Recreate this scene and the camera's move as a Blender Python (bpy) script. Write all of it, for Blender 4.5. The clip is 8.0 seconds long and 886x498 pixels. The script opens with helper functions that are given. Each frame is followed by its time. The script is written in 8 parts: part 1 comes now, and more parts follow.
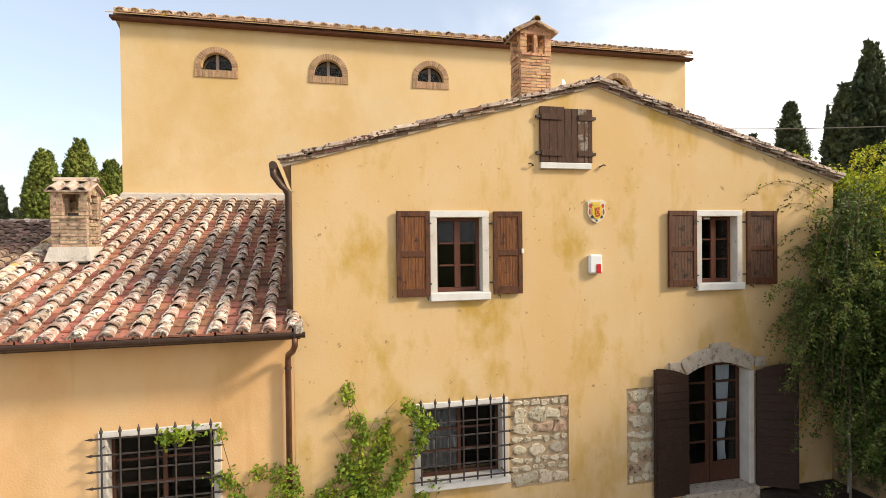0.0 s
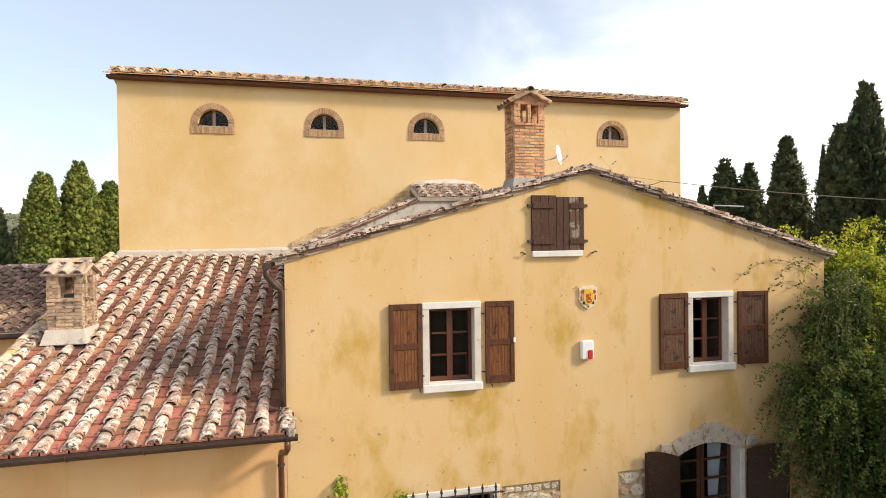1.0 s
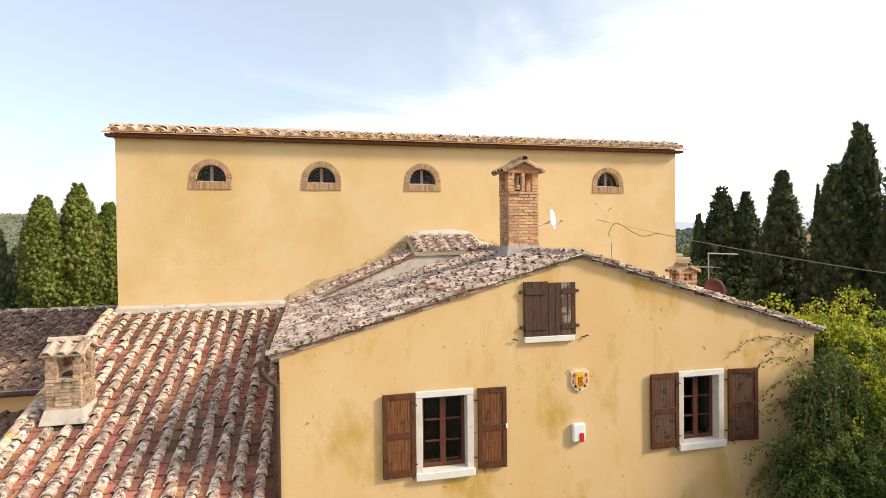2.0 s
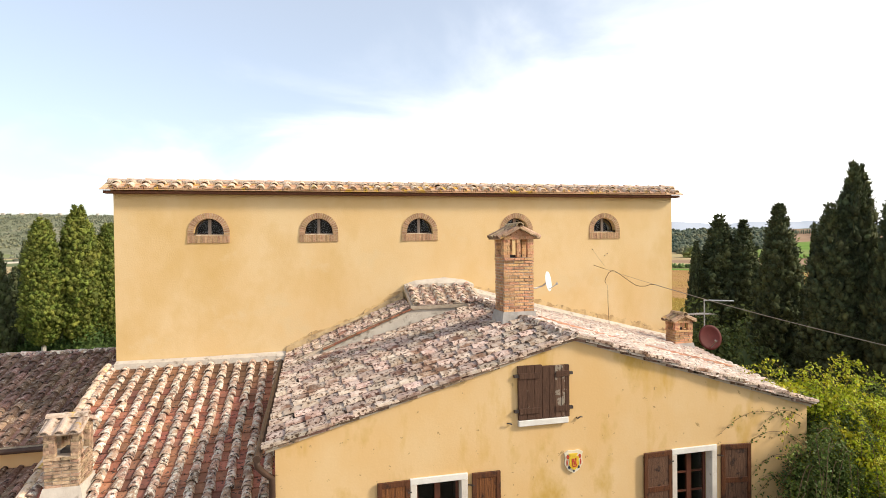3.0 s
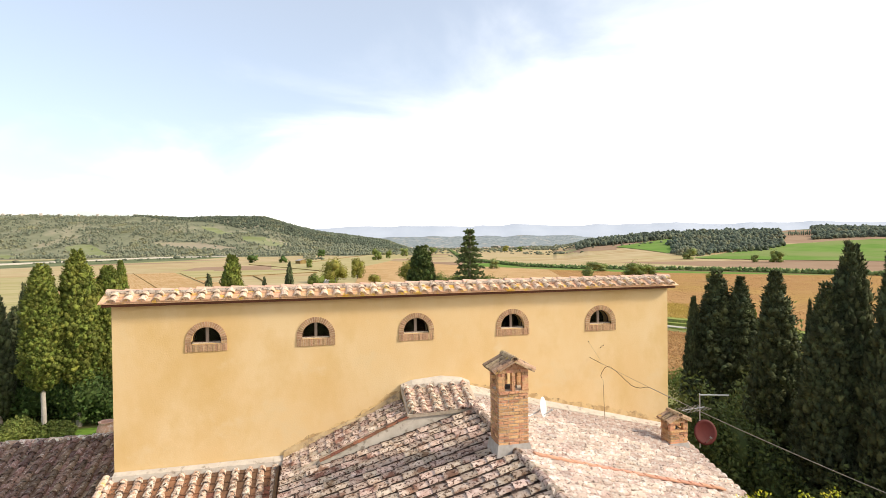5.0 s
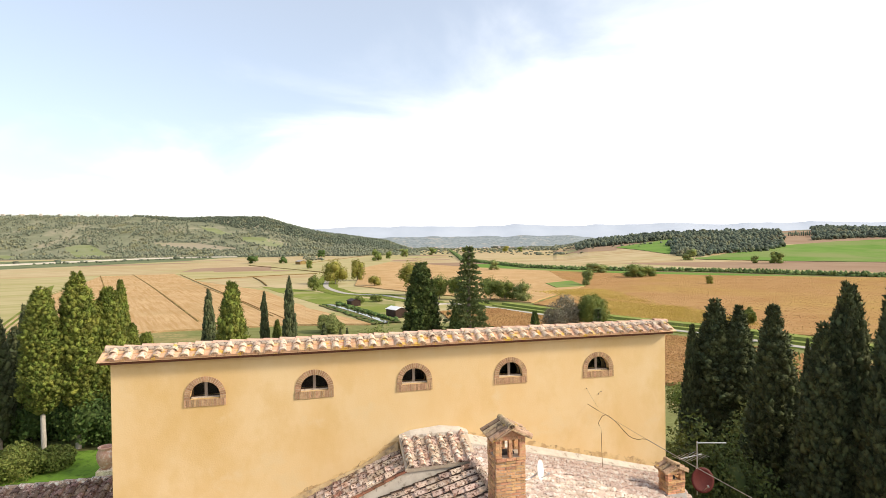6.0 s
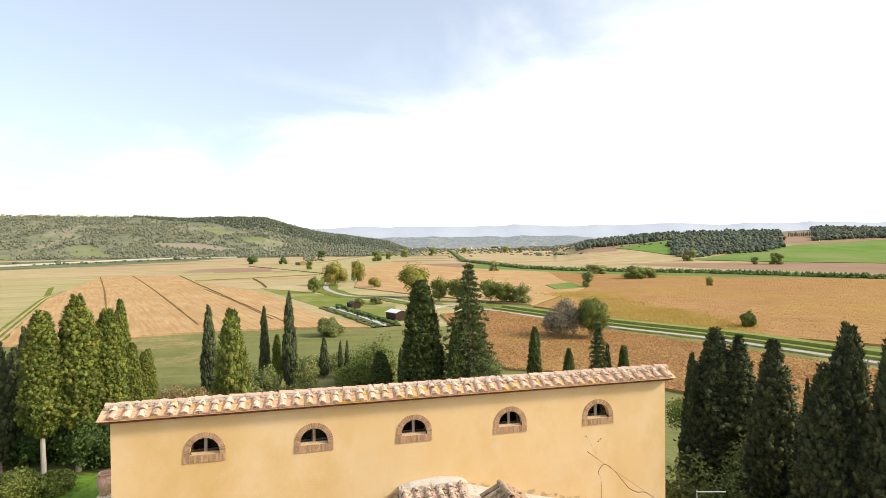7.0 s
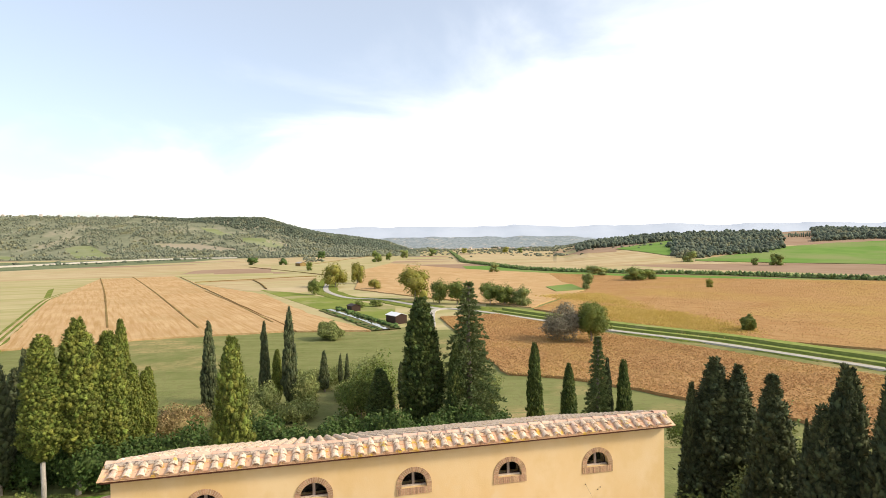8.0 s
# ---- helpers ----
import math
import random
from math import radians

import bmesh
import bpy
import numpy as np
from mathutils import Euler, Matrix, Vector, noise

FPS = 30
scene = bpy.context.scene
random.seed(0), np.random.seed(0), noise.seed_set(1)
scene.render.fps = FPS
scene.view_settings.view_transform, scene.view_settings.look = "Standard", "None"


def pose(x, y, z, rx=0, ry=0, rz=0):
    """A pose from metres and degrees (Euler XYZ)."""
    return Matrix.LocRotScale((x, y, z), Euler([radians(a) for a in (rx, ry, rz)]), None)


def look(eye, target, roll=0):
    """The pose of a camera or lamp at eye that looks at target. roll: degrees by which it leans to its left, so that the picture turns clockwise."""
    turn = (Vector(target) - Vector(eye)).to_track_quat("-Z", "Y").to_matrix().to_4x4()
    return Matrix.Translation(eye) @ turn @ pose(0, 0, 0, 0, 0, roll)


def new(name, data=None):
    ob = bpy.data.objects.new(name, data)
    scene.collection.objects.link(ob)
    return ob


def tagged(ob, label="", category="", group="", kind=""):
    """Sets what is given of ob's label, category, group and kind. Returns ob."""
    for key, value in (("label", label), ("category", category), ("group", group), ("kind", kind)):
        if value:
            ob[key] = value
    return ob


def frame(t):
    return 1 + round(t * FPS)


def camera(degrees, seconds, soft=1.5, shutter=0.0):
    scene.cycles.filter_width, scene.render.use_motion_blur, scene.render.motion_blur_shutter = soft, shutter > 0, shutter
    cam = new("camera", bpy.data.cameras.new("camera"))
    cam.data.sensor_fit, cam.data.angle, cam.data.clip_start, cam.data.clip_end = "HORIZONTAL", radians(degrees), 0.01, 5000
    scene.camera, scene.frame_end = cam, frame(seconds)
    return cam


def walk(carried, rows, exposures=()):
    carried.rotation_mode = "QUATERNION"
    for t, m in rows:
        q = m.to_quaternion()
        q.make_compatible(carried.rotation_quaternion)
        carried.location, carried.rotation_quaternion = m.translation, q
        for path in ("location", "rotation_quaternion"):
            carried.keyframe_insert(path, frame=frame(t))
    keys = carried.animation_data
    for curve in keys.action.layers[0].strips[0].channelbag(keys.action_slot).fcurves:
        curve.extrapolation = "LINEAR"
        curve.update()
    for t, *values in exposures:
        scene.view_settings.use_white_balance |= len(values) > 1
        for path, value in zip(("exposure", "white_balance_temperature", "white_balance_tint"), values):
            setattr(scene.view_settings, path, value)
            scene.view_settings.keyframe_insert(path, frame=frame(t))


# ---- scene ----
# ================= camera and its walk =================
cam = camera(77.1, 8.0, soft=0.55)
YAW, PITCH, ROLL = -13.333, -0.719, -0.675
ROWS = [
    (0, 0.000, 0.000, 5.000),
    (0.5, 0.068, -0.029, 5.740),
    (1, 0.126, -0.087, 6.491),
    (1.5, 0.176, -0.153, 7.235),
    (3, 0.320, -0.306, 9.430),
    (3.5, 0.342, -0.303, 10.160),
    (4, 0.354, -0.293, 10.884),
    (4.5, 0.398, -0.334, 11.643),
    (6, 0.508, -0.440, 13.922),
    (6.5, 0.524, -0.441, 14.689),
    (7, 0.540, -0.424, 15.461),
    (7.5, 0.557, -0.405, 16.230),
    (8, 0.565, -0.438, 17.037),
]
AIM = Vector((-math.sin(radians(YAW)) * math.cos(radians(PITCH)), math.cos(radians(YAW)) * math.cos(radians(PITCH)), math.sin(radians(PITCH))))
walk(cam, [(t, look((x, y, z), Vector((x, y, z)) + AIM * 10, ROLL)) for t, x, y, z in ROWS], exposures=[(0.0, 0.45), (8.0, 0.45)])

# ================= world, sun =================
SUN_TO = Vector((0.76, -0.37, 0.53)).normalized()
world = bpy.data.worlds.new("sky")
scene.world = world
world.use_nodes = True
wn, wl = world.node_tree.nodes, world.node_tree.links
wn.clear()


def wnode(kind, **props):
    n = wn.new(kind)
    for k, v in props.items():
        if k == "operation":
            n.operation = v
        elif k == "data_type":
            n.data_type = v
        elif k == "sky_type":
            n.sky_type = v
    return n


w_out = wnode("ShaderNodeOutputWorld")
w_bg = wnode("ShaderNodeBackground")
w_sky = wnode("ShaderNodeTexSky", sky_type="NISHITA")
w_sky.sun_disc = False
w_sky.sun_elevation = math.asin(SUN_TO.z)
w_sky.sun_rotation = math.atan2(SUN_TO.x, SUN_TO.y)
w_sky.dust_density = 2.0
w_geo = wnode("ShaderNodeTexCoord")
w_sep = wnode("ShaderNodeSeparateXYZ")
wl.new(w_geo.outputs["Generated"], w_sep.inputs[0])
w_up = wnode("ShaderNodeMath", operation="ADD")
wl.new(w_sep.outputs[2], w_up.inputs[0])
w_up.inputs[1].default_value = 0.22
w_px = wnode("ShaderNodeMath", operation="DIVIDE")
wl.new(w_sep.outputs[0], w_px.inputs[0]), wl.new(w_up.outputs[0], w_px.inputs[1])
w_py = wnode("ShaderNodeMath", operation="DIVIDE")
wl.new(w_sep.outputs[1], w_py.inputs[0]), wl.new(w_up.outputs[0], w_py.inputs[1])
w_com = wnode("ShaderNodeCombineXYZ")
wl.new(w_px.outputs[0], w_com.inputs[0]), wl.new(w_py.outputs[0], w_com.inputs[1])
w_noise = wnode("ShaderNodeTexNoise")
w_noise.inputs["Scale"].default_value = 1.1
w_noise.inputs["Detail"].default_value = 7
w_noise.inputs["Roughness"].default_value = 0.52
w_noise.inputs["Distortion"].default_value = 0.5
wl.new(w_com.outputs[0], w_noise.inputs["Vector"])
# cloud cover: thick towards the horizon and towards the sun, open high up on the other side
w_dot = wn.new("ShaderNodeVectorMath")
w_dot.operation = "DOT_PRODUCT"
wl.new(w_geo.outputs["Generated"], w_dot.inputs[0])
w_dot.inputs[1].default_value = (0.62, -0.25, -1.35)
w_cov = wnode("ShaderNodeMath", operation="MULTIPLY_ADD")
wl.new(w_dot.outputs["Value"], w_cov.inputs[0])
w_cov.inputs[1].default_value = 1.0
w_cov.inputs[2].default_value = 0.50
w_sum = wnode("ShaderNodeMath", operation="ADD")
wl.new(w_noise.outputs["Fac"], w_sum.inputs[0]), wl.new(w_cov.outputs[0], w_sum.inputs[1])
w_map = wnode("ShaderNodeMapRange")
w_map.interpolation_type = "SMOOTHSTEP"
w_map.inputs["From Min"].default_value = 0.35
w_map.inputs["From Max"].default_value = 0.85
w_map.inputs["To Min"].default_value = 0.22
wl.new(w_sum.outputs[0], w_map.inputs["Value"])
w_mix = wnode("ShaderNodeMix", data_type="RGBA")
wl.new(w_map.outputs[0], w_mix.inputs[0])
wl.new(w_sky.outputs[0], w_mix.inputs[6])
w_mix.inputs[7].default_value = (8.6, 8.5, 8.35, 1)
wl.new(w_mix.outputs[2], w_bg.inputs["Color"])
w_bg.inputs["Strength"].default_value = 0.15
wl.new(w_bg.outputs[0], w_out.inputs[0])

sun = new("sun", bpy.data.lights.new("sun", "SUN"))
sun.data.energy, sun.data.angle, sun.data.color = 3.2, radians(9.0), (1.0, 0.88, 0.71)
sun.matrix_world = look(SUN_TO * 60, (0, 0, 0))


# ================= materials =================
def mat(name, c1, c2, scale, rough=0.85, bump=0.25, fine=14.0, c3=None, spots=(0.58, 0.66), spot_scale=9.0, rand=0.0, island=0.0,
        stretch=(1, 1, 1), metal=0.0, c4=None, patch_scale=0.6, patch=(0.5, 0.7), spec=0.3, translucent=0.0, c5=None, streak=(2.2, 2.2, 0.22), streaks=(0.56, 0.72), turn=0.0, depth=0.02):
    """A surface of two tones mixed by noise, with spots (c3), broad patches (c4), piece-to-piece variation and a fine relief."""
    m = bpy.data.materials.new(name)
    m.use_nodes = True
    nt = m.node_tree
    nd, ln = nt.nodes, nt.links
    bsdf = nd["Principled BSDF"]
    bsdf.inputs["Roughness"].default_value = rough
    bsdf.inputs["Metallic"].default_value = metal
    bsdf.inputs["Specular IOR Level"].default_value = spec
    geo = nd.new("ShaderNodeNewGeometry")
    mp = nd.new("ShaderNodeMapping")
    mp.inputs["Scale"].default_value = stretch
    ln.new(geo.outputs["Position"], mp.inputs["Vector"])

    def noise_tex(sc, detail=4.0, vec=mp.outputs[0]):
        n = nd.new("ShaderNodeTexNoise")
        n.inputs["Scale"].default_value = sc
        n.inputs["Detail"].default_value = detail
        n.inputs["Roughness"].default_value = 0.6
        ln.new(vec, n.inputs["Vector"])
        return n.outputs["Fac"]

    def ramp(fac, lo, hi):
        r = nd.new("ShaderNodeMapRange")
        r.inputs["From Min"].default_value, r.inputs["From Max"].default_value = lo, hi
        ln.new(fac, r.inputs["Value"])
        return r.outputs[0]

    def mix(fac, a, b, blend="MIX"):
        x = nd.new("ShaderNodeMix")
        x.data_type, x.blend_type = "RGBA", blend
        if isinstance(fac, float):
            x.inputs[0].default_value = fac
        else:
            ln.new(fac, x.inputs[0])
        for slot, v in ((6, a), (7, b)):
            if isinstance(v, tuple):
                x.inputs[slot].default_value = (*v, 1)
            else:
                ln.new(v, x.inputs[slot])
        return x.outputs[2]

    col = mix(ramp(noise_tex(scale), 0.35, 0.65), c1, c2)
    if c4:
        col = mix(ramp(noise_tex(patch_scale, 5.0), *patch), col, c4)
    if c5:
        ms = nd.new("ShaderNodeMapping")
        ms.vector_type = "TEXTURE"
        ms.inputs["Scale"].default_value = tuple(1 / v for v in streak)
        ms.inputs["Rotation"].default_value = (0, 0, radians(turn))
        ln.new(geo.outputs["Position"], ms.inputs["Vector"])
        col = mix(ramp(noise_tex(1.0, 6.0, ms.outputs[0]), *streaks), col, c5)
    if c3:
        col = mix(ramp(noise_tex(spot_scale, 5.0, geo.outputs["Position"]), *spots), col, c3)
    if rand or island:
        if rand:
            src, amount = nd.new("ShaderNodeObjectInfo").outputs["Random"], rand
        else:
            src, amount = geo.outputs["Random Per Island"], island
        hsv = nd.new("ShaderNodeHueSaturation")
        r = nd.new("ShaderNodeMapRange")
        r.inputs["To Min"].default_value, r.inputs["To Max"].default_value = 1 - amount, 1 + amount
        ln.new(src, r.inputs["Value"])
        ln.new(r.outputs[0], hsv.inputs["Value"])
        h = nd.new("ShaderNodeMapRange")
        h.inputs["To Min"].default_value, h.inputs["To Max"].default_value = 0.5 - amount * 0.05, 0.5 + amount * 0.05
        wrap = nd.new("ShaderNodeMath")
        wrap.operation = "FRACT"
        mul = nd.new("ShaderNodeMath")
        mul.operation = "MULTIPLY"
        mul.inputs[1].default_value = 7.13
        ln.new(src, mul.inputs[0]), ln.new(mul.outputs[0], wrap.inputs[0]), ln.new(wrap.outputs[0], h.inputs["Value"])
        ln.new(h.outputs[0], hsv.inputs["Hue"])
        ln.new(col, hsv.inputs["Color"])
        col = hsv.outputs[0]
    ln.new(col, bsdf.inputs["Base Color"])
    if bump:
        b = nd.new("ShaderNodeBump")
        b.inputs["Strength"].default_value, b.inputs["Distance"].default_value = bump, depth
        ln.new(noise_tex(fine, 6.0, geo.outputs["Position"]), b.inputs["Height"])
        ln.new(b.outputs[0], bsdf.inputs["Normal"])
    if translucent:
        tr = nd.new("ShaderNodeBsdfTranslucent")
        ln.new(col, tr.inputs["Color"])
        ms = nd.new("ShaderNodeMixShader")
        ms.inputs[0].default_value = translucent
        ln.new(bsdf.outputs[0], ms.inputs[1]), ln.new(tr.outputs[0], ms.inputs[2])
        ln.new(ms.outputs[0], nd["Material Output"].inputs["Surface"])
    return m


M_STUCCO = mat("ochre_stucco", (0.656, 0.427, 0.189), (0.678, 0.480, 0.251), 0.9, 0.92, 0.14, 22, c5=(0.575, 0.355, 0.105), streak=(1.5, 1.5, 0.5), streaks=(0.56, 0.70), c4=(0.52, 0.325, 0.08), patch_scale=0.95, patch=(0.54, 0.67), stretch=(1, 1, 0.6),
               c3=(0.370, 0.246, 0.106), spots=(0.66, 0.70), spot_scale=7.5)
M_STUCCO_LOW = mat("orange_stucco", (0.707, 0.414, 0.186), (0.725, 0.474, 0.237), 1.1, 0.92, 0.3, 30, c5=(0.595, 0.335, 0.121), streaks=(0.6, 0.8), c4=(0.539, 0.316, 0.121), patch_scale=0.5, stretch=(1, 1, 0.6))
M_STUCCO_TALL = mat("pale_ochre_stucco", (0.655, 0.455, 0.222), (0.678, 0.50, 0.272), 0.8, 0.92, 0.25, 25, c5=(0.605, 0.405, 0.175), streaks=(0.55, 0.8), streak=(0.8, 0.8, 0.6), c4=(0.585, 0.385, 0.150), patch_scale=0.35, stretch=(1, 1, 0.7),
                    c3=(0.651, 0.484, 0.264), spots=(0.6, 0.72), spot_scale=0.9)
M_PLASTER = mat("lime_mortar", (0.50, 0.44, 0.37), (0.60, 0.54, 0.46), 4, 0.95, 0.6, 25, c3=(0.30, 0.25, 0.20), spots=(0.55, 0.68), spot_scale=5)
M_COPPO = mat("lichened_cover_tile", (0.48, 0.30, 0.21), (0.60, 0.46, 0.36), 9, 0.95, 0.9, 50, c3=(0.085, 0.06, 0.05), spots=(0.54, 0.63), spot_scale=11, c4=(0.19, 0.125, 0.09),
              patch_scale=1.3, patch=(0.56, 0.70), rand=0.26, c5=(0.74, 0.67, 0.56), streak=(9, 9, 9), streaks=(0.49, 0.58))
# Paler copy of the cover tile, holding some of its slope's sunlight.
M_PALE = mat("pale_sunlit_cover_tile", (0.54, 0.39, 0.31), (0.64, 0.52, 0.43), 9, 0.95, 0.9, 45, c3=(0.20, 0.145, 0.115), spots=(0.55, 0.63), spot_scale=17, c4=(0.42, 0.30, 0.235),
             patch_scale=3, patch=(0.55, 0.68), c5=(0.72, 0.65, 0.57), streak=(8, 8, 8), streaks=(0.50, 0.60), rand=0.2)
M_CAP = mat("brown_cap_tile", (0.36, 0.23, 0.135), (0.48, 0.34, 0.22), 10, 0.95, 0.8, 50, c3=(0.12, 0.08, 0.055), spots=(0.52, 0.68), spot_scale=9, c4=(0.58, 0.36, 0.08), patch_scale=4, patch=(0.60, 0.68), rand=0.25)
M_SANDCAP = mat("sandy_cap_tile", (0.44, 0.315, 0.235), (0.58, 0.465, 0.37), 10, 0.95, 0.8, 50, c3=(0.58, 0.36, 0.08), spots=(0.62, 0.68), spot_scale=4, c4=(0.15, 0.10, 0.07), patch_scale=7, patch=(0.50, 0.68), rand=0.2)
M_GREYMORTAR = mat("grey_cement", (0.34, 0.31, 0.28), (0.44, 0.41, 0.38), 6, 0.95, 0.4, 30)
M_FLAT = mat("red_flat_tile", (0.355, 0.140, 0.082), (0.44, 0.19, 0.115), 8, 0.92, 0.4, 50, c3=(0.075, 0.05, 0.04), spots=(0.56, 0.63), spot_scale=13, c4=(0.24, 0.12, 0.08), patch_scale=2.5, rand=0.3, c5=(0.17, 0.085, 0.055), streak=(0.5, 0.35, 0.35), streaks=(0.44, 0.58))
M_OLD = mat("weathered_cover_tile", (0.48, 0.335, 0.25), (0.66, 0.54, 0.445), 7, 0.96, 0.9, 45, c3=(0.11, 0.060, 0.040), spots=(0.535, 0.59), spot_scale=15, c4=(0.26, 0.145, 0.095), patch_scale=2.2, patch=(0.53, 0.63), rand=0.32)
# Near-black paints the shade between cover rows, along with moss and joint dirt.
M_VALLEY = mat("mossy_shade_under_tile", (0.05, 0.032, 0.023), (0.09, 0.055, 0.038), 7, 0.96, 0.7, 50, c3=(0.045, 0.034, 0.026), spots=(0.5, 0.6), spot_scale=13, rand=0.3)
M_DARK = mat("brown_mossy_tile", (0.21, 0.125, 0.088), (0.34, 0.225, 0.165), 6, 0.96, 0.7, 50, c3=(0.05, 0.038, 0.03), spots=(0.56, 0.63), spot_scale=11, c4=(0.56, 0.47, 0.385), patch_scale=14, patch=(0.59, 0.63), rand=0.4)
M_TALLTILE = mat("sunlit_cover_tile", (0.60, 0.40, 0.265), (0.74, 0.61, 0.47), 8, 0.94, 0.7, 50, c3=(0.60, 0.40, 0.12), spots=(0.59, 0.66), spot_scale=4, c4=(0.24, 0.15, 0.095), patch_scale=11, patch=(0.54, 0.66), rand=0.18)
M_EAVETILE = mat("orange_lichened_flat_tile", (0.60, 0.34, 0.20), (0.68, 0.45, 0.28), 7, 0.94, 0.5, 50, c3=(0.66, 0.40, 0.08), spots=(0.55, 0.63), spot_scale=3.5, c4=(0.26, 0.17, 0.11), patch_scale=11, patch=(0.58, 0.68), rand=0.15)
M_RIDGE = mat("pink_ridge_tile", (0.62, 0.37, 0.26), (0.68, 0.46, 0.34), 8, 0.94, 0.3, 50, rand=0.12, c3=(0.3, 0.24, 0.2), spots=(0.64, 0.72), spot_scale=12)
M_BRICK = mat("orange_brick", (0.52, 0.26, 0.125), (0.64, 0.40, 0.23), 14, 0.92, 0.9, 40, c3=(0.28, 0.13, 0.07), spots=(0.55, 0.66), spot_scale=14, rand=0.30)
M_OLDBRICK = mat("sandy_old_brick", (0.38, 0.245, 0.155), (0.53, 0.385, 0.26), 12, 0.94, 1.0, 40, c3=(0.12, 0.085, 0.055), spots=(0.50, 0.68), spot_scale=9, rand=0.28)
M_ARCHBRICK = mat("tan_arch_brick", (0.36, 0.215, 0.115), (0.46, 0.30, 0.175), 14, 0.92, 0.6, 50, c3=(0.28, 0.16, 0.09), spots=(0.58, 0.68), spot_scale=16, rand=0.2)
M_MORTAR = mat("mortar", (0.50, 0.40, 0.30), (0.60, 0.51, 0.40), 12, 0.95, 0.4, 60)
M_STONE = mat("white_limestone", (0.66, 0.62, 0.56), (0.74, 0.71, 0.66), 5, 0.85, 0.2, 40, c3=(0.42, 0.37, 0.31), spots=(0.64, 0.74), spot_scale=7)
M_RUBBLE = mat("rubble_stone", (0.54, 0.44, 0.30), (0.68, 0.60, 0.46), 9, 0.95, 1.0, 30, c3=(0.30, 0.21, 0.12), spots=(0.56, 0.64), spot_scale=13, rand=0.2, depth=0.03)
M_TRAV = mat("stained_travertine", (0.46, 0.375, 0.285), (0.57, 0.48, 0.38), 7, 0.9, 0.8, 35, c3=(0.27, 0.205, 0.15), spots=(0.54, 0.66), spot_scale=12)
M_JAMB = mat("beige_stone_jamb", (0.58, 0.52, 0.45), (0.66, 0.605, 0.53), 4, 0.88, 0.3, 35, c3=(0.40, 0.33, 0.27), spots=(0.62, 0.74), spot_scale=6)
M_WOOD = mat("brown_stained_wood", (0.10, 0.036, 0.013), (0.24, 0.092, 0.03), 5, 0.7, 0.5, 40, stretch=(14, 14, 0.8), c3=(0.04, 0.018, 0.012), spots=(0.56, 0.66), spot_scale=7)
M_WOODRAIL = mat("dark_varnished_wood", (0.075, 0.026, 0.011), (0.125, 0.046, 0.018), 5, 0.6, 0.4, 40, stretch=(9, 9, 1), c3=(0.035, 0.016, 0.01), spots=(0.54, 0.66), spot_scale=6)
M_WOODOLD = mat("faded_brown_wood", (0.07, 0.034, 0.02), (0.15, 0.078, 0.045), 5, 0.75, 0.5, 40, stretch=(14, 14, 0.8), c3=(0.03, 0.018, 0.013), spots=(0.54, 0.66), spot_scale=7)
M_WOODDARK = mat("dark_weathered_wood", (0.026, 0.0115, 0.007), (0.050, 0.024, 0.014), 6, 0.55, 0.5, 40, stretch=(2, 2, 7), c3=(0.075, 0.05, 0.035), spots=(0.68, 0.74), spot_scale=9)
M_FRAME = mat("red_brown_window_wood", (0.085, 0.028, 0.016), (0.125, 0.044, 0.025), 8, 0.5, 0.2, 40, stretch=(8, 8, 1))
M_IRON = mat("wrought_iron", (0.06, 0.05, 0.047), (0.10, 0.08, 0.07), 20, 0.6, 0.3, 60, metal=0.5)
M_GUTTER = mat("brown_sheet_metal", (0.06, 0.035, 0.025), (0.09, 0.055, 0.04), 5, 0.45, 0.1, 30, metal=0.3)
M_COPPER = mat("copper_pipe", (0.14, 0.065, 0.04), (0.19, 0.095, 0.06), 5, 0.45, 0.1, 30, metal=0.4)
# Near-black stands for the shade inside rooms, flues and reveals.
M_DARKROOM = mat("shade_dark_interior", (0.06, 0.05, 0.045), (0.08, 0.07, 0.06), 2, 0.9, 0.0)
M_CURTAIN = mat("white_cotton", (0.62, 0.63, 0.68), (0.70, 0.71, 0.75), 6, 0.9, 0.1)
M_GREYCURTAIN = mat("grey_net", (0.22, 0.215, 0.225), (0.28, 0.275, 0.285), 6, 0.9, 0.1)
M_WHITE = mat("white_plastic", (0.76, 0.76, 0.75), (0.80, 0.80, 0.79), 3, 0.4, 0.0)
M_RED = mat("red_plastic", (0.55, 0.02, 0.02), (0.60, 0.03, 0.03), 3, 0.35, 0.0)
M_REDDISH = mat("red_oxide_paint", (0.085, 0.013, 0.010), (0.12, 0.020, 0.016), 3, 0.6, 0.1)
M_ALU = mat("dull_aluminium", (0.45, 0.45, 0.45), (0.55, 0.55, 0.55), 10, 0.45, 0.1, metal=0.8)
M_CABLE = mat("weathered_grey_cable", (0.24, 0.20, 0.16), (0.32, 0.275, 0.22), 10, 0.7, 0.0)
M_WALLWIRE = mat("paint_spattered_wire", (0.12, 0.082, 0.04), (0.21, 0.145, 0.07), 9, 0.8, 0.0)
M_ATTIC = mat("peeling_brown_boards", (0.055, 0.027, 0.016), (0.10, 0.050, 0.030), 6, 0.8, 0.5, 40, stretch=(9, 9, 1), c3=(0.20, 0.15, 0.11), spots=(0.66, 0.71), spot_scale=10)
M_TERRA = mat("terracotta", (0.50, 0.28, 0.20), (0.58, 0.37, 0.28), 6, 0.9, 0.3, 40, c3=(0.66, 0.55, 0.47), spots=(0.55, 0.7), spot_scale=6)
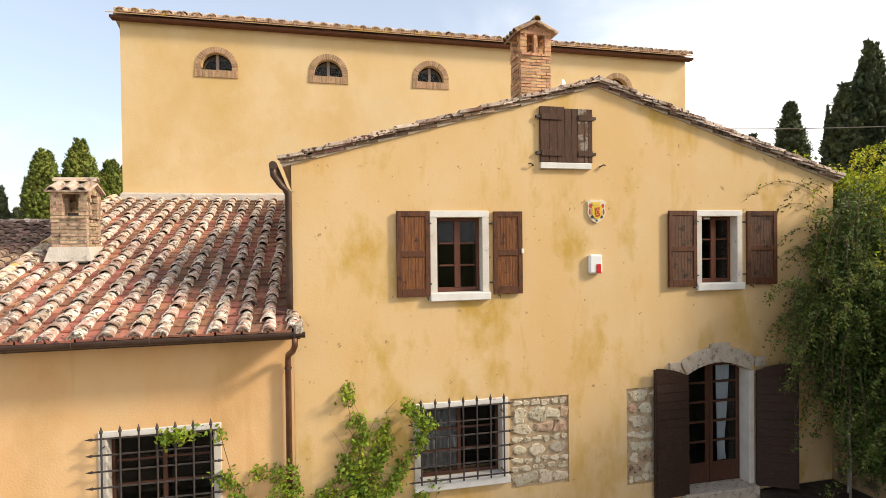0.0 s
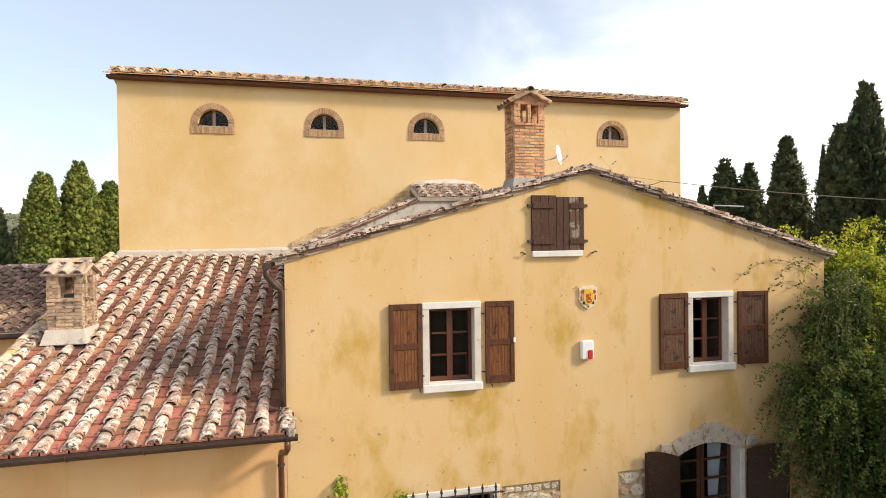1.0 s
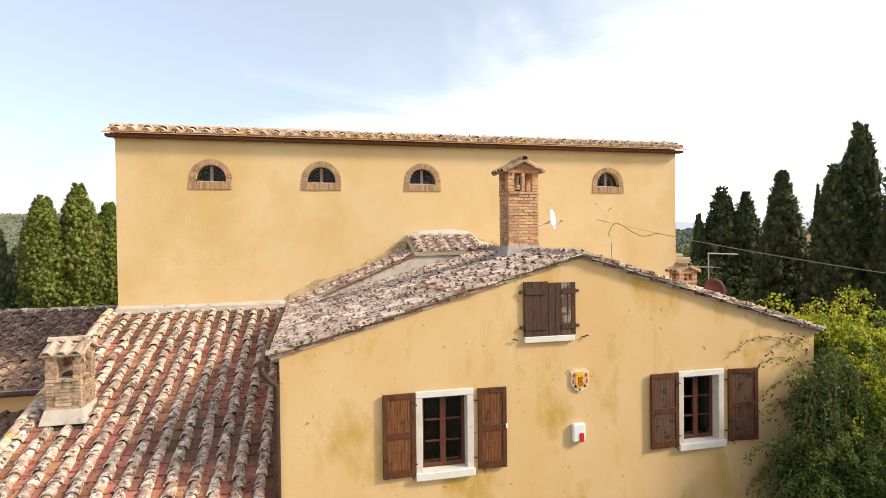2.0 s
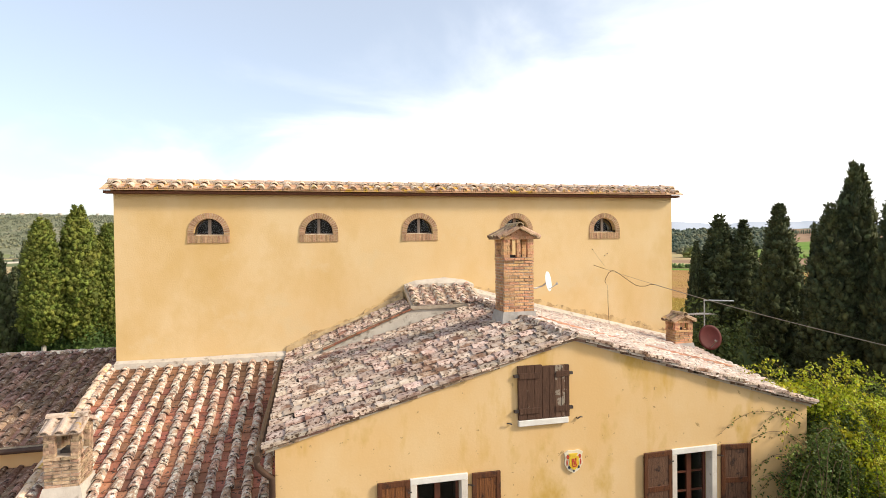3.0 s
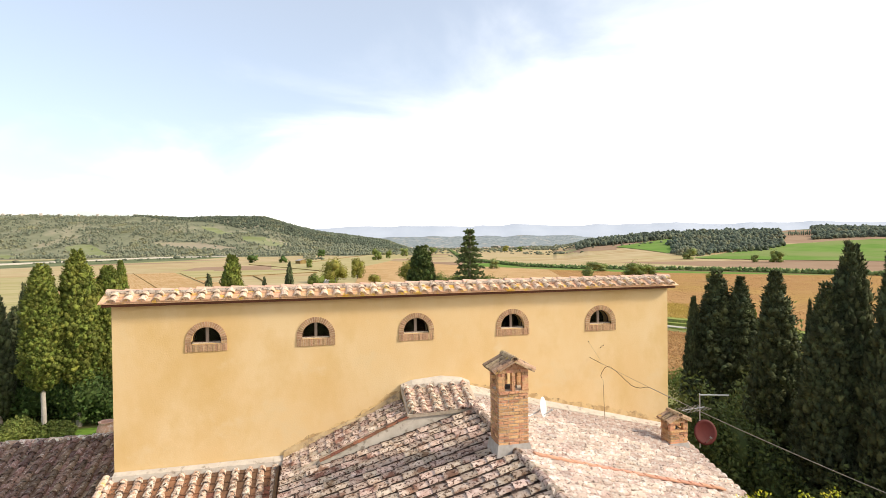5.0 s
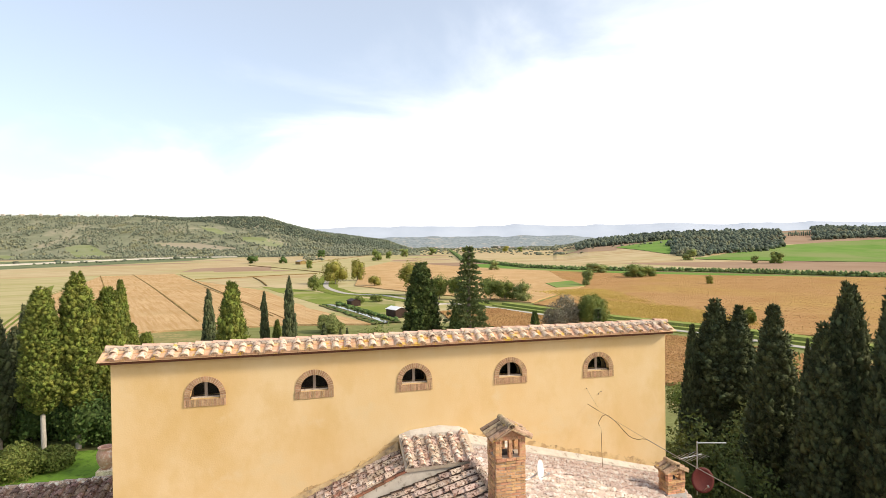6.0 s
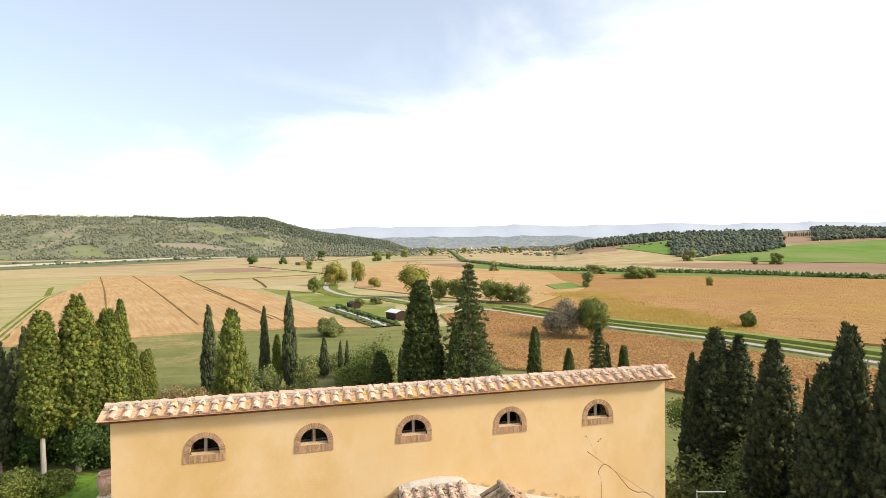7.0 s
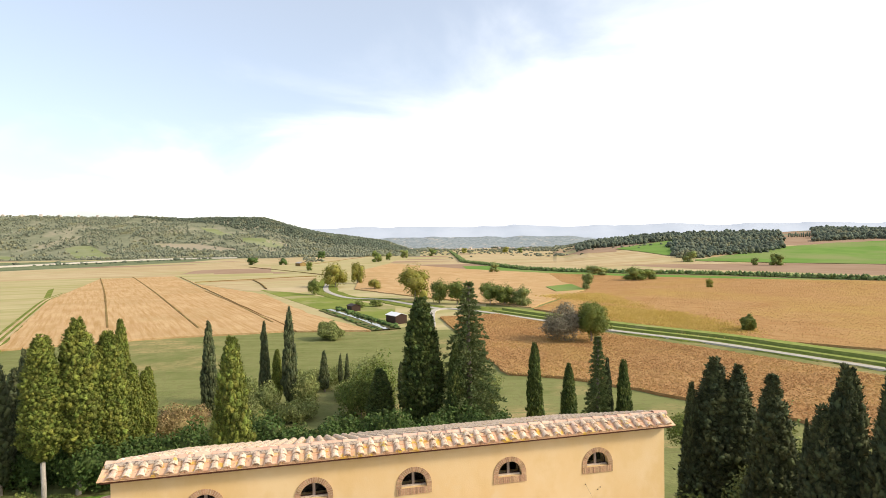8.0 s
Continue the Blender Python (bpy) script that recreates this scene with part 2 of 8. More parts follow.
M_CREST = mat("cream_glaze", (0.66, 0.58, 0.42), (0.72, 0.64, 0.48), 12, 0.4, 0.1)
M_CREST_RED = mat("red_glaze", (0.42, 0.05, 0.03), (0.5, 0.08, 0.04), 12, 0.4, 0.1)
M_CREST_YEL = mat("yellow_glaze", (0.66, 0.42, 0.03), (0.7, 0.48, 0.05), 12, 0.4, 0.1)
M_CREST_BLUE = mat("dark_blue_glaze", (0.03, 0.035, 0.06), (0.05, 0.05, 0.08), 12, 0.4, 0.1)
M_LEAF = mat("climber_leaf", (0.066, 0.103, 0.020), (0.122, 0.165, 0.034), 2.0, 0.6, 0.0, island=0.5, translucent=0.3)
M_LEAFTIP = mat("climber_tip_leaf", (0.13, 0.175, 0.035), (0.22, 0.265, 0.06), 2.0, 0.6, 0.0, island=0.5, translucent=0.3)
# Sunlit copy of the climber leaf: the sun's yellow brightness is in its colour.
M_LEAF_SUN = mat("sunlit_climber_leaf", (0.28, 0.36, 0.02), (0.58, 0.54, 0.035), 1.8, 0.6, 0.0, island=0.5, translucent=0.35)
M_STEM = mat("woody_stem", (0.13, 0.085, 0.05), (0.20, 0.14, 0.085), 12, 0.9, 0.3)
M_IVY = mat("creeper_leaf", (0.13, 0.22, 0.02), (0.30, 0.36, 0.03), 3.5, 0.6, 0.0, island=0.45, translucent=0.3)
# Copies of one cypress green: M_CYP as in shade, M_CYPLIT as in sun.
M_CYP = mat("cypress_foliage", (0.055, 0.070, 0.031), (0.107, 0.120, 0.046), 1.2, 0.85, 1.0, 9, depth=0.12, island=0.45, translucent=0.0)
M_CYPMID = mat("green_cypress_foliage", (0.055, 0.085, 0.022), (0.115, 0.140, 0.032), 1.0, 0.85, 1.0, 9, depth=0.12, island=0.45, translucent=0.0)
M_CYPLIT = mat("sunlit_olive_cypress_foliage", (0.105, 0.135, 0.022), (0.195, 0.212, 0.038), 0.9, 0.85, 1.0, 9, depth=0.12, island=0.45, translucent=0.0)
M_FIR = mat("fir_needles", (0.12, 0.16, 0.06), (0.19, 0.22, 0.08), 1.0, 0.8, 0.0, island=0.45, translucent=0.2)
M_BARK = mat("grey_bark", (0.20, 0.16, 0.12), (0.32, 0.27, 0.22), 6, 0.95, 0.6, 30, stretch=(4, 4, 1))
M_BROAD = mat("broadleaf_foliage", (0.125, 0.165, 0.036), (0.205, 0.23, 0.055), 0.4, 0.8, 0.0, island=0.4, translucent=0.25)
M_OLIVE = mat("grey_green_foliage", (0.165, 0.20, 0.06), (0.27, 0.285, 0.095), 0.6, 0.85, 0.0, island=0.35, translucent=0.2)
M_GREYTREE = mat("thin_grey_foliage", (0.20, 0.175, 0.115), (0.30, 0.265, 0.18), 0.6, 0.85, 0.0, island=0.35, translucent=0.2)
M_DRY = mat("dry_brown_leaf", (0.25, 0.185, 0.075), (0.36, 0.265, 0.12), 0.6, 0.85, 0.0, island=0.35, translucent=0.2)
M_AUTUMN = mat("yellowing_foliage", (0.21, 0.21, 0.04), (0.30, 0.27, 0.055), 0.4, 0.8, 0.0, island=0.35, translucent=0.2)
# Broadleaf green copied darker, for bushes in the cypress row's shade.
M_SHRUB = mat("shaded_shrub_leaf", (0.07, 0.098, 0.026), (0.125, 0.15, 0.042), 0.6, 0.8, 0.0, island=0.4, translucent=0.2)
M_HEDGE = mat("hedge_foliage", (0.055, 0.095, 0.022), (0.10, 0.15, 0.035), 1.0, 0.8, 0.0, island=0.4, translucent=0.2)
# Distance haze is put into these greens, which are greyed and paled.
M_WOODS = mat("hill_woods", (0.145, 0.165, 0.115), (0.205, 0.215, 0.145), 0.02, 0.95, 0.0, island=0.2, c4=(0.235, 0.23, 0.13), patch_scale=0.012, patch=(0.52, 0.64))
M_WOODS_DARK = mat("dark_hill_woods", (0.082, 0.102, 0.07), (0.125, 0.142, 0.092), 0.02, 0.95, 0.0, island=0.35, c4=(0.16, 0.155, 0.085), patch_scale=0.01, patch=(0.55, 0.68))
M_GRASS = mat("meadow_ground", (0.155, 0.172, 0.058), (0.212, 0.216, 0.084), 0.12, 0.95, 1.0, 1.6, depth=0.2, c5=(0.215, 0.22, 0.085), streak=(0.018, 0.42, 0.3), streaks=(0.48, 0.58), turn=-8, c4=(0.35, 0.27, 0.125), patch_scale=0.025, patch=(0.54, 0.64), c3=(0.19, 0.185, 0.075), spots=(0.52, 0.64), spot_scale=0.7, spec=0.0)
M_LAWN = mat("mown_lawn", (0.13, 0.24, 0.03), (0.18, 0.30, 0.045), 0.8, 0.95, 0.8, 12, depth=0.06, c3=(0.10, 0.17, 0.03), spots=(0.5, 0.65), spot_scale=3, spec=0.1)
M_PALEBARK = mat("pale_cypress_bark", (0.38, 0.33, 0.28), (0.52, 0.47, 0.41), 5, 0.95, 0.7, 25, stretch=(4, 4, 1))
M_CORN = mat("ripe_maize", (0.50, 0.325, 0.165), (0.575, 0.395, 0.21), 0.05, 0.95, 1.0, 0.9, depth=0.5, c5=(0.43, 0.265, 0.115), streak=(0.5, 0.025, 0.5), streaks=(0.44, 0.66), turn=19, c3=(0.37, 0.22, 0.095), spots=(0.55, 0.72), spot_scale=2.6, c4=(0.44, 0.30, 0.145), patch_scale=0.015, spec=0.0)
M_CORN_DARK = mat("rust_maize", (0.40, 0.232, 0.102), (0.465, 0.29, 0.132), 0.03, 0.95, 1.0, 1.0, depth=0.5, c5=(0.35, 0.185, 0.072), streak=(0.6, 0.06, 0.5), streaks=(0.46, 0.66), turn=23, c3=(0.31, 0.17, 0.075), spots=(0.52, 0.70), spot_scale=1.8, c4=(0.44, 0.30, 0.10), patch_scale=0.012, spec=0.0)
M_MAIZE = mat("dry_maize_leaf", (0.42, 0.248, 0.112), (0.495, 0.312, 0.145), 0.05, 0.9, 0.0, island=0.13, c4=(0.53, 0.36, 0.14), patch_scale=0.02, patch=(0.5, 0.66), translucent=0.25, spec=0.0)
M_SOYLEAF = mat("yellow_soy_leaf", (0.50, 0.37, 0.10), (0.57, 0.43, 0.14), 0.05, 0.9, 0.0, island=0.13, translucent=0.25, spec=0.0)
M_STUBBLE = mat("stubble", (0.44, 0.34, 0.19), (0.50, 0.40, 0.24), 0.03, 0.95, 0.6, 1.2, depth=0.12, c4=(0.36, 0.33, 0.15), patch_scale=0.006, patch=(0.5, 0.7), c5=(0.40, 0.29, 0.15), streak=(0.004, 0.06, 0.05), streaks=(0.5, 0.6), turn=10, spec=0.0)
M_PLOUGH = mat("ploughed_soil", (0.30, 0.20, 0.13), (0.35, 0.245, 0.165), 0.02, 0.95, 0.4, 2, spec=0.0)
M_GREEN = mat("young_crop", (0.14, 0.235, 0.055), (0.175, 0.27, 0.068), 0.02, 0.95, 0.4, 2, depth=0.1, c4=(0.23, 0.26, 0.10), patch_scale=0.006, patch=(0.45, 0.65), spec=0.0)
M_VERGE = mat("verge_grass", (0.15, 0.185, 0.04), (0.22, 0.24, 0.06), 0.2, 0.95, 0.9, 1.5, depth=0.3, c3=(0.10, 0.125, 0.03), spots=(0.52, 0.62), spot_scale=0.4, c4=(0.33, 0.28, 0.12), patch_scale=0.05, patch=(0.54, 0.68), spec=0.0)
M_FALLOW = mat("fallow_grass", (0.40, 0.335, 0.17), (0.47, 0.395, 0.22), 0.02, 0.95, 0.7, 1.2, depth=0.2, c5=(0.36, 0.325, 0.145), streak=(0.006, 0.05, 0.05), streaks=(0.47, 0.58), turn=12, c4=(0.43, 0.35, 0.18), patch_scale=0.01, patch=(0.52, 0.66), spec=0.0)
M_TRACK = mat("dark_furrow", (0.17, 0.11, 0.045), (0.24, 0.16, 0.07), 0.2, 0.95, 0.8, 1, depth=0.2, spec=0.0, c4=(0.30, 0.24, 0.09), patch_scale=0.06)
M_ROAD = mat("white_gravel_road", (0.40, 0.365, 0.31), (0.48, 0.44, 0.37), 0.3, 0.95, 0.2, 4, spec=0.0)
# Aerial haze is mixed into this blue, for the farthest ridge.
M_FARHILL = mat("haze_blue_hills", (0.42, 0.465, 0.53), (0.47, 0.51, 0.57), 0.003, 1.0, 0.0)
M_DOORWOOD = mat("dark_brown_door_wood", (0.055, 0.022, 0.012), (0.085, 0.034, 0.018), 8, 0.6, 0.2, 40, stretch=(8, 8, 1))
# Stucco with the climber's shade painted in, for the garden wall.
M_SHADED_STUCCO = mat("shade_dark_stucco", (0.30, 0.20, 0.10), (0.42, 0.29, 0.15), 2.0, 0.95, 0.4, 22, c3=(0.10, 0.075, 0.045), spots=(0.48, 0.62), spot_scale=2.5)
M_GRAVEL = mat("courtyard_gravel", (0.25, 0.195, 0.135), (0.36, 0.29, 0.205), 6, 0.95, 0.8, 30, c3=(0.17, 0.135, 0.09), spots=(0.45, 0.75), spot_scale=0.5, c4=(0.40, 0.33, 0.24), patch_scale=20, patch=(0.55, 0.7))
M_SOIL = mat("near_black_soil", (0.030, 0.022, 0.014), (0.06, 0.045, 0.028), 6, 0.95, 1.0, 25, c3=(0.12, 0.085, 0.04), spots=(0.62, 0.68), spot_scale=14)

M_WATER = bpy.data.materials.new("pond_water")
M_WATER.use_nodes = True
M_WATER.node_tree.nodes["Principled BSDF"].inputs["Base Color"].default_value = (0.05, 0.055, 0.04, 1)
M_WATER.node_tree.nodes["Principled BSDF"].inputs["Roughness"].default_value = 0.08
M_GLASS = bpy.data.materials.new("window_glass")
M_GLASS.use_nodes = True
_n, _l = M_GLASS.node_tree.nodes, M_GLASS.node_tree.links
_gl, _tr, _mx, _fr = _n.new("ShaderNodeBsdfGlossy"), _n.new("ShaderNodeBsdfTransparent"), _n.new("ShaderNodeMixShader"), _n.new("ShaderNodeFresnel")
_gl.inputs["Roughness"].default_value = 0.03
_fr.inputs["IOR"].default_value = 1.25
_tr.inputs["Color"].default_value = (0.86, 0.88, 0.88, 1)
_l.new(_fr.outputs[0], _mx.inputs[0]), _l.new(_tr.outputs[0], _mx.inputs[1]), _l.new(_gl.outputs[0], _mx.inputs[2])
_l.new(_mx.outputs[0], _n["Material Output"].inputs["Surface"])


# ================= small builders =================
BASE = {}


def thing(name, at=(0, 0, 0), label="", category="", group="", kind=""):
    """An empty at the base of a thing."""
    ob = new(name)
    ob.location = at
    BASE[ob] = Vector(at)
    return tagged(ob, label, category, group, kind)


def part(name, bm, material, parent=None, label="", smooth=False):
    """One mesh object from a bmesh in world metres, under a thing or a part."""
    base = BASE.get(parent, Vector((0, 0, 0)))
    bmesh.ops.recalc_face_normals(bm, faces=bm.faces)
    if base.length:
        bmesh.ops.translate(bm, vec=-base, verts=bm.verts)
    me = bpy.data.meshes.new(name)
    bm.to_mesh(me)
    bm.free()
    if smooth:
        me.shade_smooth()
    me.materials.append(material)
    ob = new(name, me)
    if parent:
        ob.parent = parent
        BASE[ob] = base
    return tagged(ob, label)


def raw(name, verts, faces, material, parent=None, label="", smooth=False):
    me = bpy.data.meshes.new(name)
    me.from_pydata(verts, [], faces)
    if smooth:
        me.shade_smooth()
    me.materials.append(material)
    ob = new(name, me)
    if parent:
        ob.parent = parent
    return tagged(ob, label)


def box(bm, x0, x1, y0, y1, z0, z1, bevel=0.0, m=None):
    r = bmesh.ops.create_cube(bm, size=1.0)
    vs = r["verts"]
    for v in vs:
        v.co = Vector(((x0 + x1) / 2 + v.co.x * (x1 - x0), (y0 + y1) / 2 + v.co.y * (y1 - y0), (z0 + z1) / 2 + v.co.z * (z1 - z0)))
    if m:
        bmesh.ops.transform(bm, matrix=m, verts=vs)
    if bevel:
        es = list({e for v in vs for e in v.link_edges})
        bmesh.ops.bevel(bm, geom=es, offset=bevel, segments=1, affect="EDGES")
    return bm


def one_box(*a, **k):
    return box(bmesh.new(), *a, **k)


def rod(bm, a, b, r, n=8, r2=None):
    a, b = Vector(a), Vector(b)
    d = b - a
    q = d.to_track_quat("Z", "Y").to_matrix().to_4x4()
    bmesh.ops.create_cone(bm, cap_ends=True, segments=n, radius1=r, radius2=r if r2 is None else r2, depth=d.length, matrix=Matrix.Translation((a + b) / 2) @ q)
    return bm


def tube(bm, pts, r, n=8, taper=1.0):
    """A round tube along points."""
    pts = [Vector(p) for p in pts]
    rings = []
    for i, p in enumerate(pts):
        d = (pts[min(i + 1, len(pts) - 1)] - pts[max(i - 1, 0)]).normalized()
        side = d.cross(Vector((0.13, 0.21, 0.97)))
        if side.length < 0.1:
            side = d.cross(Vector((1, 0, 0)))
        side.normalize()
        up = side.cross(d)
        rr = r * (1 - (1 - taper) * i / max(1, len(pts) - 1))
        rings.append([bm.verts.new(p + side * math.cos(2 * math.pi * k / n) * rr + up * math.sin(2 * math.pi * k / n) * rr) for k in range(n)])
    for a, b in zip(rings, rings[1:]):
        for k in range(n):
            bm.faces.new((a[k], a[(k + 1) % n], b[(k + 1) % n], b[k]))
    bm.faces.new(rings[0]), bm.faces.new(rings[-1])
    return bm


def prism(bm, loop, y0, y1, holes=()):
    """A plate standing in the xz plane, from y0 to y1, with holes through it."""
    edges = []
    for lp in (loop, *holes):
        vs = [bm.verts.new((x, y0, z)) for x, z in lp]
        edges += [bm.edges.new((vs[i], vs[(i + 1) % len(vs)])) for i in range(len(vs))]
    r = bmesh.ops.triangle_fill(bm, use_beauty=True, use_dissolve=False, edges=edges)
    faces = [g for g in r["geom"] if isinstance(g, bmesh.types.BMFace)]
    ext = bmesh.ops.extrude_face_region(bm, geom=faces)
    bmesh.ops.translate(bm, vec=(0, y1 - y0, 0), verts=[g for g in ext["geom"] if isinstance(g, bmesh.types.BMVert)])
    return bm


def rect(x0, x1, z0, z1):
    return [(x0, z0), (x1, z0), (x1, z1), (x0, z1)]


def arch(cx, half, z0, spring, rise, n=12):
    """A loop with an arched top: foot z0, springing height, rise of the arch over it."""
    return [(cx - half, z0), (cx + half, z0)] + [(cx + half * math.cos(math.pi * k / n), spring + rise * math.sin(math.pi * k / n)) for k in range(n + 1)]


# ================= walls =================
GROUND = 0.2
YG, YT = 8.77, 15.95          # fronts of the gabled house and of the tall block
RIDGE_X = 4.83


def gable_left(x):
    return 7.665 - 0.2815 * (4.866 - x)


def gable_right(x):
    return 7.665 - 0.3095 * (x - 4.866)


W1 = rect(1.97, 2.74, 4.175, 5.395)
W2 = rect(6.906, 7.665, 4.19, 5.408)
GRILLE = rect(1.67, 3.055, 1.12, 2.296)
DOOR_X, DOOR_HALF, DOOR_Z = 7.24, 0.67, 0.42
DOOR = [(DOOR_X - DOOR_HALF, DOOR_Z - 0.02), (DOOR_X + DOOR_HALF, DOOR_Z - 0.02)] + [(DOOR_X + DOOR_HALF * (1 - k / 8), 2.545 + 0.19 * (1 - (1 - k / 8) ** 2)) for k in range(17)]
NICHE_A, NICHE_B = rect(3.195, 4.265, 0.84, 2.355), rect(5.375, 6.30, 0.66, 2.372)

wall = part("wall_gable", prism(bmesh.new(), [(-0.28, GROUND - 0.4), (9.88, GROUND - 0.4), (9.88, gable_right(9.88)), (4.866, 7.665), (-0.28, gable_left(-0.28))],
                                YG, YG + 0.5, [W1, W2, GRILLE, DOOR, NICHE_A, NICHE_B]), M_STUCCO)
tagged(wall, "weathered ochre stucco gable wall with yellow damp stains", "wall", kind="structure")
tagged(part("wall_gable_left_side", one_box(-0.28, 0.1, YG + 0.504, YT - 0.004, GROUND - 0.4, 6.10), M_STUCCO), "ochre stucco side wall above the lower roof", "wall", kind="structure")
tagged(part("wall_gable_right_side", one_box(9.45, 9.88, YG + 0.504, YT + 3, GROUND - 0.4, 5.80), M_STUCCO), "ochre stucco side wall behind the climber", "wall", kind="structure")
L_GRILLE = rect(-2.875, -1.443, 1.09, 2.26)
tagged(part("wall_left_wing", prism(bmesh.new(), rect(-4.95, -0.284, GROUND - 0.4, 3.74), YG, YG + 0.45, [L_GRILLE]), M_STUCCO_LOW), "warm orange stucco wall of the low wing", "wall", kind="structure")
side = prism(bmesh.new(), [(YG + 0.454, GROUND - 0.4), (YT, GROUND - 0.4), (YT, 6.0), (YG + 0.454, 3.8)], -4.95, -4.55)
for v in side.verts:
    v.co = Vector((v.co.y, v.co.x, v.co.z))
tagged(part("wall_left_wing_side", side, M_STUCCO_LOW), "orange stucco side wall of the low wing", "wall", kind="structure")

OVALS = [-2.396, 0.542, 3.47, 6.52, 9.533]
tall_holes = [arch(cx, 0.385, 9.68, 9.76, 0.385, 14) for cx in OVALS]
tall = part("wall_tall_block", prism(bmesh.new(), rect(-4.73, 12.0, GROUND - 0.4, 10.95), YT, YT + 0.5, tall_holes), M_STUCCO_TALL)
tagged(tall, "smooth pale ochre stucco wall of the tall block", "wall", kind="structure")
for nm, xa, xb in (("wall_tall_left", -4.73, -4.26), ("wall_tall_right", 11.53, 12.0)):
    side = prism(bmesh.new(), [(YT + 0.504, GROUND - 0.4), (24.5, GROUND - 0.4), (24.5, 8.30), (YT + 0.504, 10.88)], xa, xb)
    for v in side.verts:
        v.co = Vector((v.co.y, v.co.x, v.co.z))
    tagged(part(nm, side, M_STUCCO_TALL), "pale ochre stucco end wall of the tall block", "wall", kind="structure")
tagged(part("wall_tall_back", one_box(-4.256, 11.526, 24.0, 24.5, GROUND - 0.4, 8.2), M_STUCCO_TALL), "pale ochre stucco back wall of the tall block", "wall", kind="structure")

# ================= roofs of cover tiles and flat tiles =================
def coppo_mesh(name, length, r0, r1, material, thick=0.022, seg=6, high=0.92, plug=False):
    """A tapered half-round cover tile lying along +y, its wide end at y = 0; the near end shows its thickness."""
    vs, fs = [], []
    for y, r in ((0.0, r0), (length, r1)):
        for rr in (r, r - thick):
            for k in range(seg + 1):
                a = math.pi * k / seg
                vs.append((-math.cos(a) * rr, y, math.sin(a) * rr * high))
    n = seg + 1
    for k in range(seg):
        fs.append((k, k + 1, 2 * n + k + 1, 2 * n + k))
        fs.append((k + 1, k, n + k, n + k + 1))
    for a, b in ((0, n), (seg, n + seg)):
        fs.append((a, a + 2 * n, b + 2 * n, b) if a == 0 else (b, b + 2 * n, a + 2 * n, a))
    if plug:
        k = len(vs)
        vs += [(x * 0.99, y + 0.035, z * 0.99) for x, y, z in vs[n:2 * n]]
        fs.append(tuple(range(k, k + n)))
    me = bpy.data.meshes.new(name)
    me.from_pydata(vs, [], fs)
    me.materials.append(material)
    return me


def flat_mesh(name, width, length, material, thick=0.03, rim=0.02):
    """A flat tile along +y, with raised side rims where it has them."""
    bm = bmesh.new()
    box(bm, -width / 2, width / 2, 0, length, 0, thick)
    if rim:
        box(bm, -width / 2, -width / 2 + 0.025, 0.002, length - 0.002, thick + 0.0005, thick + rim)
        box(bm, width / 2 - 0.025, width / 2, 0.002, length - 0.002, thick + 0.0005, thick + rim)
    me = bpy.data.meshes.new(name)
    bm.to_mesh(me)
    bm.free()
    me.materials.append(material)
    return me


def joined(name, items, material, parent):
    """Many placed meshes as one part."""
    vs, fs = [], []
    for me, m in items:
        k = len(vs)
        vs += [tuple(m @ v.co) for v in me.vertices]
        fs += [tuple(i + k for i in p.vertices) for p in me.polygons]
    return tagged(raw(name, vs, fs, material, parent), "tiles too many to tell apart", kind="stuff")


